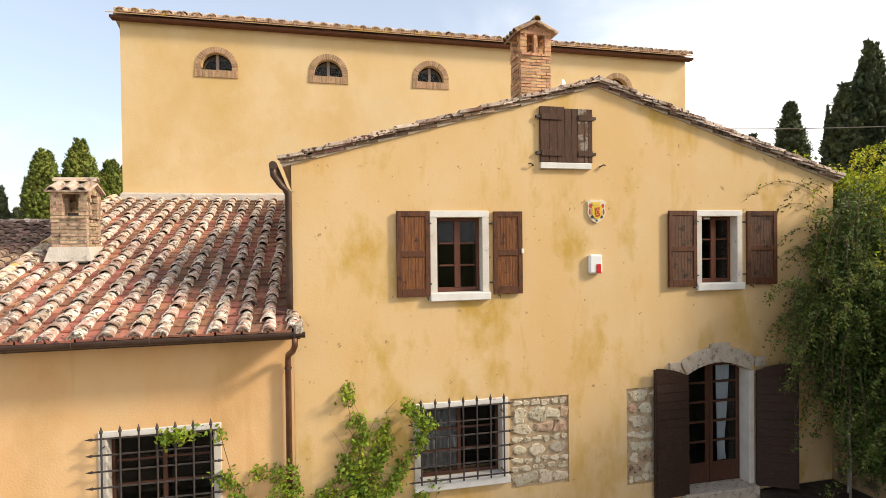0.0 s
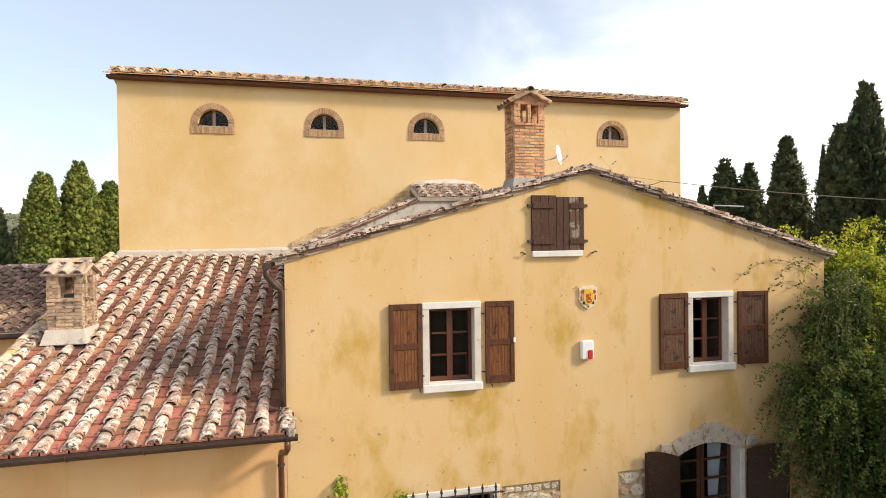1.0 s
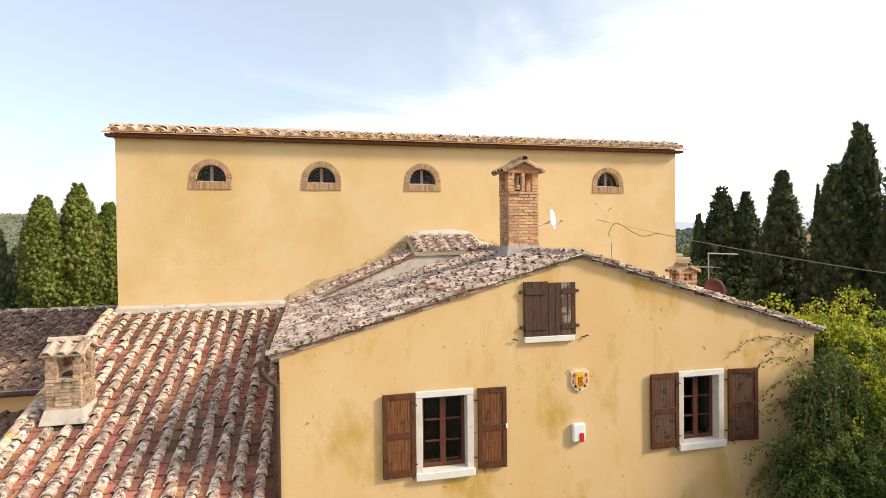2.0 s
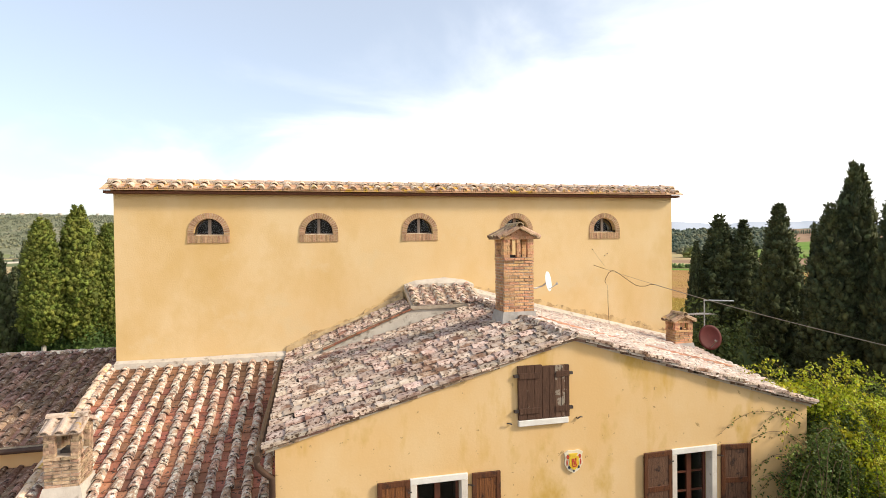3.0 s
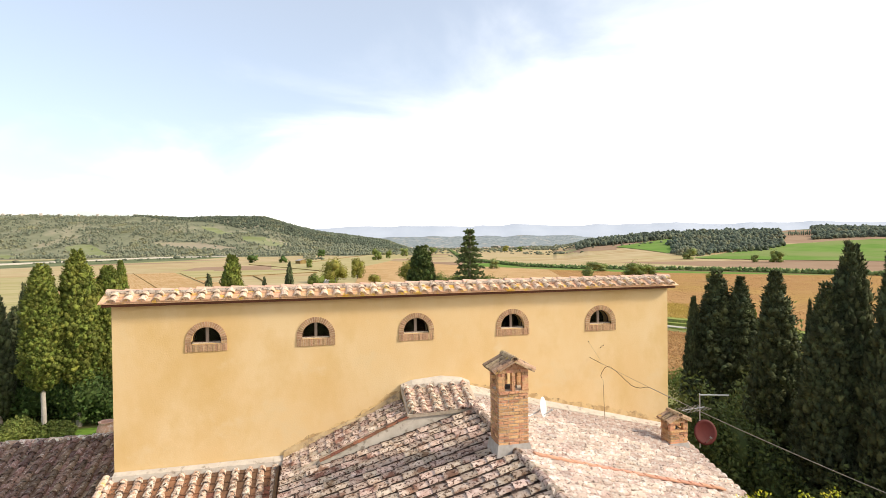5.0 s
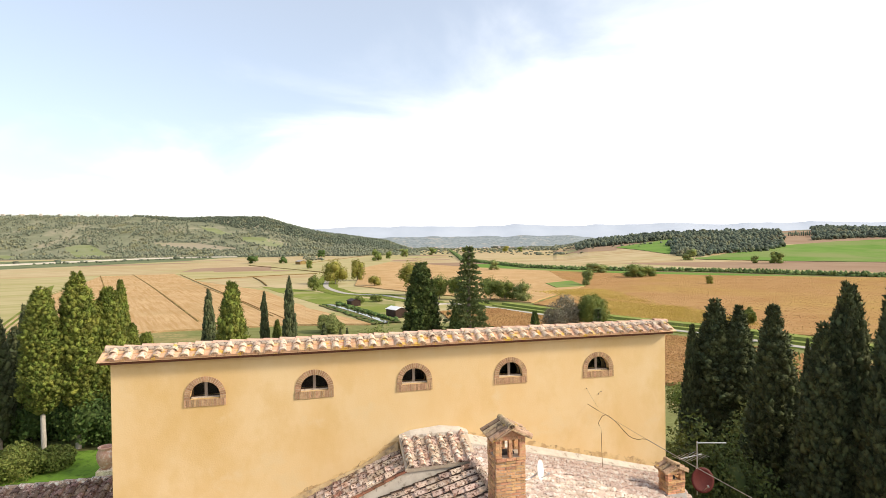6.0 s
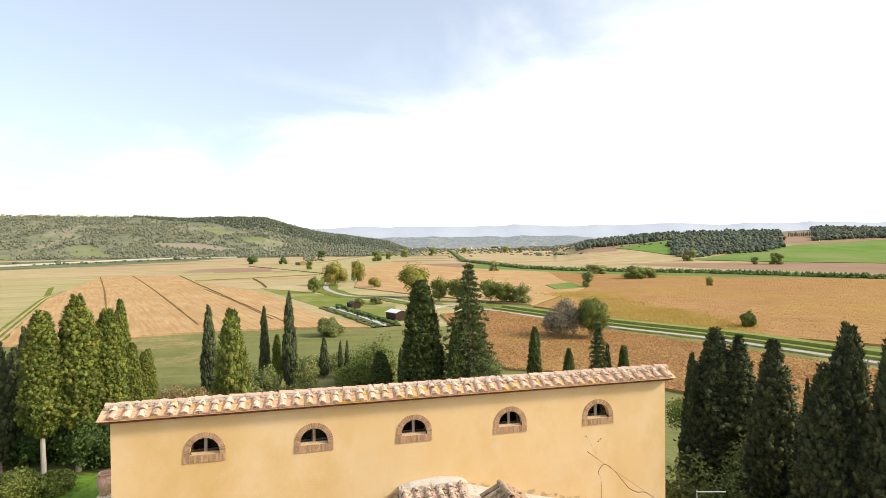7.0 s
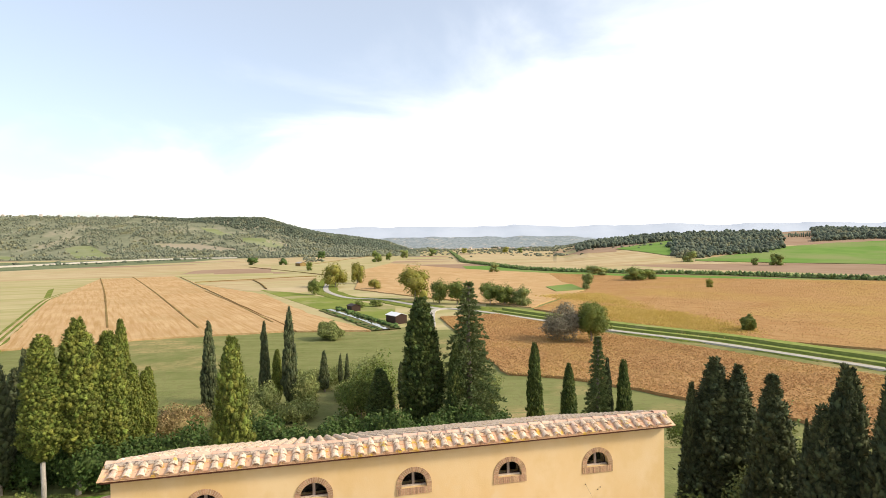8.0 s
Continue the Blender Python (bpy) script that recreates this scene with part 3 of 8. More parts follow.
def tiled_roof(name, eave, ridge, pitch, expo, m_cover, m_flat, label, rows=None, offset=0.5, r=0.095, seed=1, cover_limit=300, flat_limit=300, slab=0.10,
               slab_mat=None, near=None, jitter=1.0, skip=None, stagger=0.0, taper=0.80, high=0.92, under=(0.03, 0.02), lap=0.065, rise=0.035, flat_len=1.1):
    """Rows of tiles that climb from the eave line (two points) to the ridge line (two points); each row runs straight from one to the other."""
    rng = random.Random(seed)
    e0, e1, g0, g1 = (Vector(p) for p in (*eave, *ridge))
    bm = bmesh.new()
    nrm = (e1 - e0).cross(g0 - e0).normalized()
    if nrm.z < 0:
        nrm = -nrm
    top = [bm.verts.new(p) for p in (e0, e1, g1, g0)]
    low = [bm.verts.new(p - nrm * slab) for p in (e0, e1, g1, g0)]
    bm.faces.new(top), bm.faces.new(low[::-1])
    for i in range(4):
        bm.faces.new((top[i], top[(i + 1) % 4], low[(i + 1) % 4], low[i]))
    roof = part(name, bm, slab_mat or M_MORTAR)
    tagged(roof, label, "roof", kind="structure")
    width = (e1 - e0).length
    n = rows or int(width / pitch)
    cover = [coppo_mesh("cover_tile", expo * 1.18, r * (1 + 0.06 * k), r * taper, m_cover, high=high) for k in range(3)]
    closed = coppo_mesh("cover_tile", expo * 1.18, r * 1.04, r * taper, m_cover, high=high, plug=True)
    flat = flat_mesh("flat_tile", pitch - 0.03, expo * flat_len, m_flat, *under)
    covers, flats = [], []
    for i in range(n + 1):
        for kind, frac in (("c", (i + offset) * pitch / width), ("f", (i + offset + 0.5) * pitch / width)):
            if not -0.001 <= frac <= (1.001 if kind == "c" else 0.97):
                continue
            a, b = e0.lerp(e1, frac), g0.lerp(g1, frac)
            d = b - a
            steps = max(1, round(d.length / expo))
            up = d.normalized()
            side = (e1 - e0).normalized()
            side = (side - up * side.dot(up)).normalized()
            nn = side.cross(up)
            if nn.z < 0:
                side, nn = -side, -nn
            phase = rng.uniform(-stagger, stagger) if kind == "c" else 0.0
            for j in range(steps):
                base = a + d * ((j + (phase if j else 0.0)) / steps)
                if skip and skip(base + d / steps * 0.5):
                    continue
                if kind == "c":
                    p = base + nn * (rise + rng.uniform(-0.004, 0.010) * jitter) + side * rng.uniform(-0.012, 0.012) * jitter
                    twist = Matrix.Rotation(rng.uniform(-0.035, 0.035) * jitter, 4, nn)
                    tip = Matrix.Rotation(-lap + rng.uniform(-0.012, 0.012) * jitter, 4, side)
                else:
                    p = base + nn * (0.014 + rng.uniform(0, 0.006) * jitter)
                    twist = Matrix.Rotation(rng.uniform(-0.01, 0.01) * jitter, 4, nn)
                    tip = Matrix.Rotation(-0.08, 4, side)
                rot = Matrix((side, up, nn)).transposed().to_4x4()
                m = Matrix.Translation(p) @ twist @ tip @ rot
                (covers if kind == "c" else flats).append(((closed if j == 0 else rng.choice(cover)) if kind == "c" else flat, m))
    for items, limit, nm, mt in ((covers, cover_limit, "cover_tile", m_cover), (flats, flat_limit, "flat_tile", m_flat)):
        if near:
            items.sort(key=lambda it: (it[1].translation - Vector(near)).length)
        for me, m in items[:limit]:
            ob = new(nm, me)
            ob.parent = roof
            ob.matrix_basis = m
        if len(items) > limit:
            joined(nm + "s", items[limit:], mt, roof)
    return roof


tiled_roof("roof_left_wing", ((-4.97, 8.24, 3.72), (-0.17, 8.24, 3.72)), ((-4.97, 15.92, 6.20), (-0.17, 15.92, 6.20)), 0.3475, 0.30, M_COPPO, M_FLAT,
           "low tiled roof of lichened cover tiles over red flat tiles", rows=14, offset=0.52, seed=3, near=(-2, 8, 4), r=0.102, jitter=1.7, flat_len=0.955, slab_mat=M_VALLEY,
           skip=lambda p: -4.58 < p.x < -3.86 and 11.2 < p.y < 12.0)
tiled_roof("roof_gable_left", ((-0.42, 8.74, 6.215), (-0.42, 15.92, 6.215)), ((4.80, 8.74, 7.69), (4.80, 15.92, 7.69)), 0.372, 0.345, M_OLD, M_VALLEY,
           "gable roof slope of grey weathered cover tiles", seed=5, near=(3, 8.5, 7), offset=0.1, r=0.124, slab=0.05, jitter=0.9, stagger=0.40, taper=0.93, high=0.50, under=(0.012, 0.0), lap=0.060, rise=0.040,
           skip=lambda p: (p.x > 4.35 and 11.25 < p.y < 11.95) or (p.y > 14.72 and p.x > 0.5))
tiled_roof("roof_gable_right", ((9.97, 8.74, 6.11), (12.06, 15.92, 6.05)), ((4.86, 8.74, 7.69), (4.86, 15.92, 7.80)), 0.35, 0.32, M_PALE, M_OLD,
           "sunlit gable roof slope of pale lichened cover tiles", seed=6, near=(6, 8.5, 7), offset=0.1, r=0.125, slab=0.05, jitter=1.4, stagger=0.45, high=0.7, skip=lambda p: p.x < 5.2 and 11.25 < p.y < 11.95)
tiled_roof("roof_tall_front", ((-4.95, 15.60, 10.90), (12.20, 15.60, 10.90)), ((-4.95, 16.15, 11.12), (12.20, 16.15, 11.12)), 0.36, 0.31, M_TALLTILE, M_EAVETILE,
           "sunlit tiled eave of the tall block", seed=7, offset=0.9, near=(3, 15, 11), r=0.112, slab=0.02, slab_mat=M_EAVETILE, jitter=1.5, high=0.85)
tiled_roof("roof_tall_back", ((-4.95, 25.0, 8.29), (12.20, 25.0, 8.29)), ((-4.95, 16.19, 11.12), (12.20, 16.19, 11.12)), 0.36, 0.40, M_TALLTILE, M_EAVETILE,
           "long back slope of the tall block's tiled roof", seed=8, offset=0.9, near=(-5, 16, 11), r=0.116, cover_limit=100, flat_limit=60)
tiled_roof("roof_far_left", ((-17.0, 15.9, 4.35), (-4.76, 15.9, 4.35)), ((-17.0, 21.0, 5.80), (-4.76, 21.0, 5.80)), 0.35, 0.36, M_DARK, M_DARK,
           "dark mossy tiled roof of the neighbouring wing", seed=9, offset=0.3, near=(-5, 16, 5), r=0.115, jitter=1.6)
tiled_roof("roof_saddle", ((2.94, 14.58, 7.69), (5.01, 14.58, 7.72)), ((2.96, 15.92, 8.13), (5.04, 15.92, 8.15)), 0.345, 0.30, M_COPPO, M_OLD, "small tiled saddle roof against the tall wall", seed=10, offset=0.42, r=0.10)
tiled_roof("roof_strip", ((-0.38, 14.74, 6.29), (-0.38, 15.92, 6.30)), ((2.93, 14.74, 7.64), (2.93, 15.92, 7.72)), 0.33, 0.265, M_OLD, M_DARK, "narrow raised tiled strip along the tall wall", seed=11, offset=0.3, r=0.13, high=0.55, under=(0.012, 0.0), rise=0.022)
M_SOFFIT = mat("red_brown_soffit", (0.11, 0.045, 0.026), (0.16, 0.07, 0.04), 4, 0.85, 0.3, 30, stretch=(1, 6, 6))
M_LICHENMORTAR = mat("lichened_mortar", (0.40, 0.30, 0.22), (0.52, 0.44, 0.35), 8, 0.96, 1.0, 25, c3=(0.14, 0.10, 0.08), spots=(0.52, 0.62), spot_scale=14, depth=0.04)

# ridge tiles, verge tiles and mortar
def tile_line(name, a, b, n, r, material, label, length=None, seed=1, sink=0.0):
    """Half-round tiles laid end over end along a line."""
    rng = random.Random(seed)
    a, b = Vector(a), Vector(b)
    d = (b - a) / n
    me = coppo_mesh("ridge_tile", (length or d.length * 1.12), r, r * 0.86, material)
    line = thing(name, a, label, "ridge tiles", kind="structure")
    up = d.normalized()
    side = up.cross(Vector((0, 0, 1))).normalized()
    nn = side.cross(up)
    for j in range(n):
        ob = new("ridge_tile", me)
        ob.parent = line
        tip = Matrix.Rotation(-0.04 + rng.uniform(-0.02, 0.02), 4, side) @ Matrix.Rotation(rng.uniform(-0.03, 0.03), 4, nn)
        ob.matrix_basis = Matrix.Translation(d * j + nn * (rng.uniform(-0.008, 0.008) - sink)) @ tip @ Matrix((side, up, nn)).transposed().to_4x4()
    return line


tile_line("trim_gable_ridge", (RIDGE_X, 8.66, 7.72), (RIDGE_X, 11.22, 7.73), 7, 0.12, M_OLD, "grey lichened ridge tiles of the gable roof", seed=2)
tile_line("trim_gable_ridge_back", (RIDGE_X, 12.0, 7.75), (RIDGE_X, 14.6, 7.80), 7, 0.12, M_OLD, "grey lichened ridge tiles behind the chimney", seed=3)
tile_line("trim_tall_ridge", (-4.90, 16.17, 11.14), (12.16, 16.17, 11.14), 38, 0.12, M_RIDGE, "pink ridge tiles along the tall roof", seed=4)
tagged(part("trim_ridge_mortar", tube(bmesh.new(), [(-4.88 + 0.549 * k, 16.07 + 0.012 * math.sin(k * 2.1), 11.12 + 0.012 * math.sin(k * 1.3)) for k in range(32)], 0.075, 8), M_LICHENMORTAR), "rough lichened mortar bed under the ridge tiles", "mortar", kind="structure")
tile_line("trim_far_left_ridge", (-17.0, 21.0, 5.82), (-4.8, 21.0, 5.82), 28, 0.13, M_COPPO, "pale lichened ridge tiles of the neighbouring wing", seed=5)
tile_line("trim_left_wing_verge", (-4.93, 8.26, 3.78), (-4.93, 15.9, 6.26), 20, 0.11, M_TALLTILE, "yellow-lichened verge tiles of the low roof", seed=6)


def verge_slabs(name, a, b, n, y0, y1, seed, label):
    """Flat stone-like tiles bedded along the sloping edge of the gable, overlapping like a stair."""
    rng = random.Random(seed)
    line = thing(name, (0, 0, 0), label, "roof edge", kind="structure")
    (x0, z0), (x1, z1) = a, b
    ang = math.atan2(z1 - z0, x1 - x0)
    step = math.hypot(x1 - x0, z1 - z0) / n
    for k in range(n):
        f = (k + 0.5) / n
        m = Matrix.Translation((x0 + (x1 - x0) * f, 0, z0 + (z1 - z0) * f)) @ Matrix.Rotation(-ang + (0.085 if x1 > x0 else -0.085) * (1 if z1 > z0 else -1), 4, "Y")
        bm = one_box(-step * 0.54, step * 0.54, y0 + rng.uniform(-0.02, 0.02), y1, -0.028, 0.028, bevel=0.006, m=m)
        # Lower courses take the dark tile, painting in the shade under the verge.
        part("verge_tile", bm, M_DARK if "soffit" in name else M_OLD, line)
    return line


verge_slabs("trim_gable_verge_left", (-0.46, gable_left(-0.46) + 0.115), (4.84, gable_left(4.84) + 0.115), 15, 8.64, 8.80, 3, "overlapping weathered verge tiles on the gable")
verge_slabs("trim_gable_verge_right", (4.84, gable_left(4.84) + 0.115), (10.02, gable_right(10.02) + 0.115), 15, 8.64, 8.80, 4, "overlapping weathered verge tiles on the gable")
verge_slabs("trim_gable_soffit_left", (-0.42, gable_left(-0.42) + 0.045), (4.84, gable_left(4.84) + 0.045), 11, 8.70, 8.765, 5, "lower course of verge tiles on the gable, dark for the shade there")
verge_slabs("trim_gable_soffit_right", (4.84, gable_left(4.84) + 0.045), (9.97, gable_right(9.97) + 0.045), 11, 8.70, 8.765, 6, "lower course of verge tiles on the gable, dark for the shade there")

# mortar flashings where the roofs meet the tall wall
M_GRIMY = mat("grimy_mortar", (0.42, 0.29, 0.15), (0.55, 0.41, 0.23), 3, 0.95, 0.5, 25, c3=(0.26, 0.19, 0.12), spots=(0.5, 0.64), spot_scale=5)


def slab_between(name, pts, thick, material, label):
    """A bedded band along points that lie on the tall wall, its foot half a hand out from it."""
    bm = bmesh.new()
    prev = None
    for x, z, h, out in pts:
        ring = [bm.verts.new(p) for p in ((x, YT - 0.004, z + h), (x, YT - 0.03, z + h), (x, YT - out, z), (x, YT - out, z - thick), (x, YT - 0.004, z - thick))]
        if prev:
            for i in range(5):
                bm.faces.new((prev[i], prev[(i + 1) % 5], ring[(i + 1) % 5], ring[i]))
        else:
            bm.faces.new(ring)
        prev = ring
    bm.faces.new(prev[::-1])
    return tagged(part(name, bm, material), label, "flashing", kind="structure")


slab_between("trim_flashing_low", [(-4.73, 6.33, 0.05, 0.20), (-2.5, 6.32, 0.06, 0.18), (-0.4, 6.32, 0.09, 0.2)], 0.14, M_PLASTER, "pale mortar flashing above the low roof")
slab_between("trim_flashing_strip", [(-0.4, 6.42, 0.12, 0.16), (0.44, 6.71, 0.16, 0.14), (1.73, 7.16, 0.18, 0.14), (2.93, 7.80, 0.18, 0.14)], 0.14, M_GRIMY, "stained mortar flashing above the strip roof")
slab_between("trim_flashing_saddle", [(2.97, 8.16, 0.03, 0.2), (3.3, 8.20, 0.10, 0.2), (4.2, 8.22, 0.15, 0.2), (4.8, 8.20, 0.09, 0.2), (5.06, 8.15, 0.03, 0.2)], 0.12, M_PLASTER, "pale mortar flashing above the saddle roof")
slab_between("trim_flashing_right", [(5.05, 7.92, 0.12, 0.5), (7.1, 7.38, 0.1, 0.4), (9.3, 6.82, 0.1, 0.3), (12.0, 6.13, 0.1, 0.25)], 0.16, M_PLASTER, "pale mortar flashing above the sunlit slope")
M_STAIN = mat("stained_stucco", (0.62, 0.43, 0.205), (0.645, 0.465, 0.245), 0.8, 0.92, 0.3, 25, c4=(0.44, 0.29, 0.14), patch_scale=3.5, patch=(0.46, 0.60), c3=(0.27, 0.185, 0.10), spots=(0.56, 0.66), spot_scale=6)


def stain(name, pts, seed, label):
    """A thin weathered coat over the foot of the tall wall, its upper edge uneven."""
    rng = random.Random(seed)
    bm = bmesh.new()
    prev = None
    n = int((pts[-1][0] - pts[0][0]) / 0.07)
    for k in range(n + 1):
        x = pts[0][0] + (pts[-1][0] - pts[0][0]) * k / n
        z = float(np.interp(x, [p[0] for p in pts], [p[1] for p in pts]))
        h = float(np.interp(x, [p[0] for p in pts], [p[2] for p in pts])) * (0.65 + 0.8 * noise.noise((x * 1.7, seed, 0)) + rng.uniform(-0.12, 0.25))
        row = [bm.verts.new((x, YT - 0.004, z - 0.05)), bm.verts.new((x, YT - 0.0045, z + max(0.02, h)))]
        if prev:
            bm.faces.new((prev[0], row[0], row[1], prev[1]))
        prev = row
    return tagged(part(name, bm, M_STAIN), label, "stain", kind="structure")


stain("trim_stain_right", [(5.1, 8.02, 0.10), (7.1, 7.46, 0.16), (9.3, 6.90, 0.24), (11.99, 6.20, 0.30)], 3, "brown damp stain along the foot of the tall wall")
stain("trim_stain_strip", [(-0.3, 6.55, 0.10), (0.44, 6.83, 0.12), (1.73, 7.30, 0.18), (2.9, 7.94, 0.12)], 5, "brown damp stain above the strip roof")
bm = bmesh.new()
prism(bm, [(0.40, 6.36), (5.02, 7.62), (5.02, 7.71), (2.97, 7.69), (2.92, 7.60), (0.55, 6.60)], 14.67, 14.73)
tagged(part("trim_strip_upstand", bm, M_PLASTER), "whitewashed upstand wall under the strip and saddle roofs", "upstand wall", kind="structure")
edge = thing("trim_strip_edge", (0, 0, 0), "row of red tiles edging the strip roof", "roof edge", kind="structure")
for k in range(8):
    f = (k + 0.5) / 8
    m = Matrix.Translation((0.60 + 2.36 * f, 0, 6.64 + 0.98 * f)) @ Matrix.Rotation(-0.39 + 0.04, 4, "Y")
    part("edge_tile", one_box(-0.175, 0.175, 14.60, 14.74, -0.02, 0.02, 0.004, m), M_FLAT, edge)
M_REDEDGE = mat("fresh_red_tile", (0.56, 0.28, 0.18), (0.62, 0.34, 0.23), 8, 0.92, 0.3, 50, rand=0.12)
edge = thing("trim_slope_edge", (0, 0, 0), "line of red tiles crossing the sunlit slope", "roof edge", kind="structure")
a_, b_ = Vector((5.12, 10.87, 7.75)), Vector((10.01, 11.02, 6.37))
for k in range(16):
    p = a_.lerp(b_, (k + 0.5) / 16) + Vector((0, 0, 0.03 - 0.03 * math.sin(math.pi * (k + 0.5) / 16)))
    m = Matrix.Translation(p) @ Matrix.Rotation(math.atan2(b_.y - a_.y, b_.x - a_.x), 4, "Z") @ Matrix.Rotation(-math.atan2(b_.z - a_.z, (b_ - a_).xy.length) + 0.05, 4, "Y")
    part("edge_tile", one_box(-0.19, 0.19, -0.07, 0.07, -0.02, 0.02, 0.004, m), M_REDEDGE, edge)

# plastered soffit under the eave of the tall block
tagged(part("trim_tall_eave", one_box(-4.9, 12.14, 15.70, 15.945, 10.80, 10.872, 0.006), M_SOFFIT), "narrow red-brown boarded soffit under the tall eave", "eave", kind="structure")


# ================= chimneys =================
def brick_ring(bm_parent, x0, x1, y0, y1, z0, courses, h, brick_l, material, seed, out=0.0, openings=(), gap=0.0085):
    """Courses of single bricks round a shaft; openings: (face, u0, u1, z0, z1) left free."""
    rng = random.Random(seed)
    for c in range(courses):
        za, zb = z0 + c * h + gap, z0 + (c + 1) * h - gap
        for face in "fblr":
            lo, hi = (x0, x1) if face in "fb" else (y0 + 0.105, y1 - 0.105)
            n = max(1, round((hi - lo) / brick_l))
            edges = [lo + (hi - lo) * k / n for k in range(n + 1)]
            if c % 2:
                half = (hi - lo) / n / 2
                edges = [lo] + [e - half for e in edges[1:]] + [hi]
            spans = list(zip(edges, edges[1:]))
            for f, u0, u1, w0, w1 in openings:
                if f == face and za < w1 and zb > w0:
                    spans = [q for a, b in spans for q in ((a, min(b, u0)), (max(a, u1), b)) if q[1] - q[0] > 0.02]
            for a, b in spans:
                if b - a < 0.03:
                    continue
                p = out + 0.008 + rng.uniform(-0.012, 0.012)
                a2, b2 = a + gap, b - gap
                if face == "f":
                    d = (a2, b2, y0 - p, y0 + 0.1)
                elif face == "b":
                    d = (a2, b2, y1 - 0.1, y1 + p)
                elif face == "l":
                    d = (x0 - p, x0 + 0.1, a2, b2)
                else:
                    d = (x1 - 0.1, x1 + p, a2, b2)
                part("brick", one_box(*d, za, zb), material, bm_parent)


def chimney(name, x0, x1, y0, y1, z0, z1, h, brick_l, material, label, ridge_axis, cap_z, over, seed, win, tile_mat, skirt=0.07, skirt_mat=None):
    """A square shaft of bricks with a banded head, open windows and a small gabled cap of tiles."""
    ch = thing(name, ((x0 + x1) / 2, (y0 + y1) / 2, z0), label, "chimney")
    bm = one_box(x0 + 0.012, x1 - 0.012, y0 + 0.012, y1 - 0.012, z0 - 0.4, win[0])
    part("core", bm, M_MORTAR, ch)
    n_low = int((win[0] - z0) / h)
    brick_ring(ch, x0, x1, y0, y1, z0, n_low, h, brick_l, material, seed)
    zb = z0 + n_low * h
    brick_ring(ch, x0, x1, y0, y1, zb, 1, h, brick_l, material, seed + 1, out=0.035)
    zb += h
    n_up = int((z1 - zb) / h)
    mid_x, mid_y = (x0 + x1) / 2, (y0 + y1) / 2
    ops = []
    for f, u0, u1 in win[1]:
        ops.append((f, u0, u1, zb + h * 0.95, zb + n_up * h - h * 1.05))
    brick_ring(ch, x0, x1, y0, y1, zb, n_up, h, brick_l * 0.75, material, seed + 2, openings=ops, gap=0.0012)
    zt = zb + n_up * h
    part("flue", one_box(x0 + 0.2, x1 - 0.2, y0 + 0.2, y1 - 0.2, win[0], zb + h * 0.8), M_DARKROOM, ch)
    # gabled cap
    if ridge_axis == "y":
        for ya, yb in ((y0 + 0.01, y0 + 0.10), (y1 - 0.10, y1 - 0.01)):
            part("gable", prism(bmesh.new(), [(x0, zt), (x1, zt), (mid_x, cap_z - 0.03)], ya, yb), material, ch)
    else:
        for xa, xb in ((x0 + 0.01, x0 + 0.1), (x1 - 0.1, x1 - 0.01)):
            b2 = prism(bmesh.new(), [(y0, zt), (y1, zt), (mid_y, cap_z - 0.03)], xa, xb)
            for v in b2.verts:
                v.co = Vector((v.co.y, v.co.x, v.co.z))
            part("gable", b2, material, ch)
    half = (x1 - x0) / 2 if ridge_axis == "y" else (y1 - y0) / 2
    a_len = (y1 - y0) if ridge_axis == "y" else (x1 - x0)
    run = half + over
    slope = math.atan2(cap_z - zt, half)
    rng = random.Random(seed)
    for s in (-1, 1):
        m = Matrix.Translation((mid_x, mid_y, cap_z)) @ (Matrix.Identity(4) if ridge_axis == "y" else Matrix.Rotation(math.pi / 2, 4, "Z")) @ Matrix.Rotation(s * slope, 4, "Y")
        L = run / math.cos(slope)
        slab = part("cap_slab", one_box(min(0, s * L), max(0, s * L), -a_len / 2 - over, a_len / 2 + over, -0.01, 0.025, 0.005, m), tile_mat, ch)
        rows = max(2, int((a_len + 2 * over) / 0.2))
        for k in range(rows):
            y = -a_len / 2 - over + (k + 0.5) * (a_len + 2 * over) / rows
            me = coppo_mesh("cap_tile", L * 1.02, 0.085, 0.07, tile_mat)
            ob = new("cap_tile", me)
            ob.parent = slab
            mm = m @ Matrix.Translation((s * L * 1.02, y, 0.025 + rng.uniform(0, 0.01))) @ Matrix.Rotation(math.pi / 2 * s, 4, "Z") @ Matrix.Rotation(rng.uniform(-0.05, 0.05), 4, "Z")
            ob.matrix_basis = Matrix.Translation(-BASE[ch]) @ mm
    me = coppo_mesh("cap_ridge_tile", a_len + 2 * over, 0.09, 0.08, tile_mat)
    ob = new("cap_ridge_tile", me)
    ob.parent = ch
    mm = Matrix.Translation((mid_x, mid_y, cap_z + 0.05)) @ (Matrix.Identity(4) if ridge_axis == "y" else Matrix.Rotation(math.pi / 2, 4, "Z")) @ Matrix.Translation((0, -a_len / 2 - over, 0))
    ob.matrix_basis = Matrix.Translation(-BASE[ch]) @ mm
    # mortar skirt at the foot
    bm = bmesh.new()
    k, zl, zh = skirt, z0 - 0.25, z0 + 0.01
    lo = [bm.verts.new(p) for p in ((x0 - k, y0 - k, zl), (x1 + k, y0 - k, zl), (x1 + k, y1 + k, zl), (x0 - k, y1 + k, zl))]
    hi = [bm.verts.new(p) for p in ((x0 - 0.02, y0 - 0.02, zh), (x1 + 0.02, y0 - 0.02, zh), (x1 + 0.02, y1 + 0.02, zh), (x0 - 0.02, y1 + 0.02, zh))]
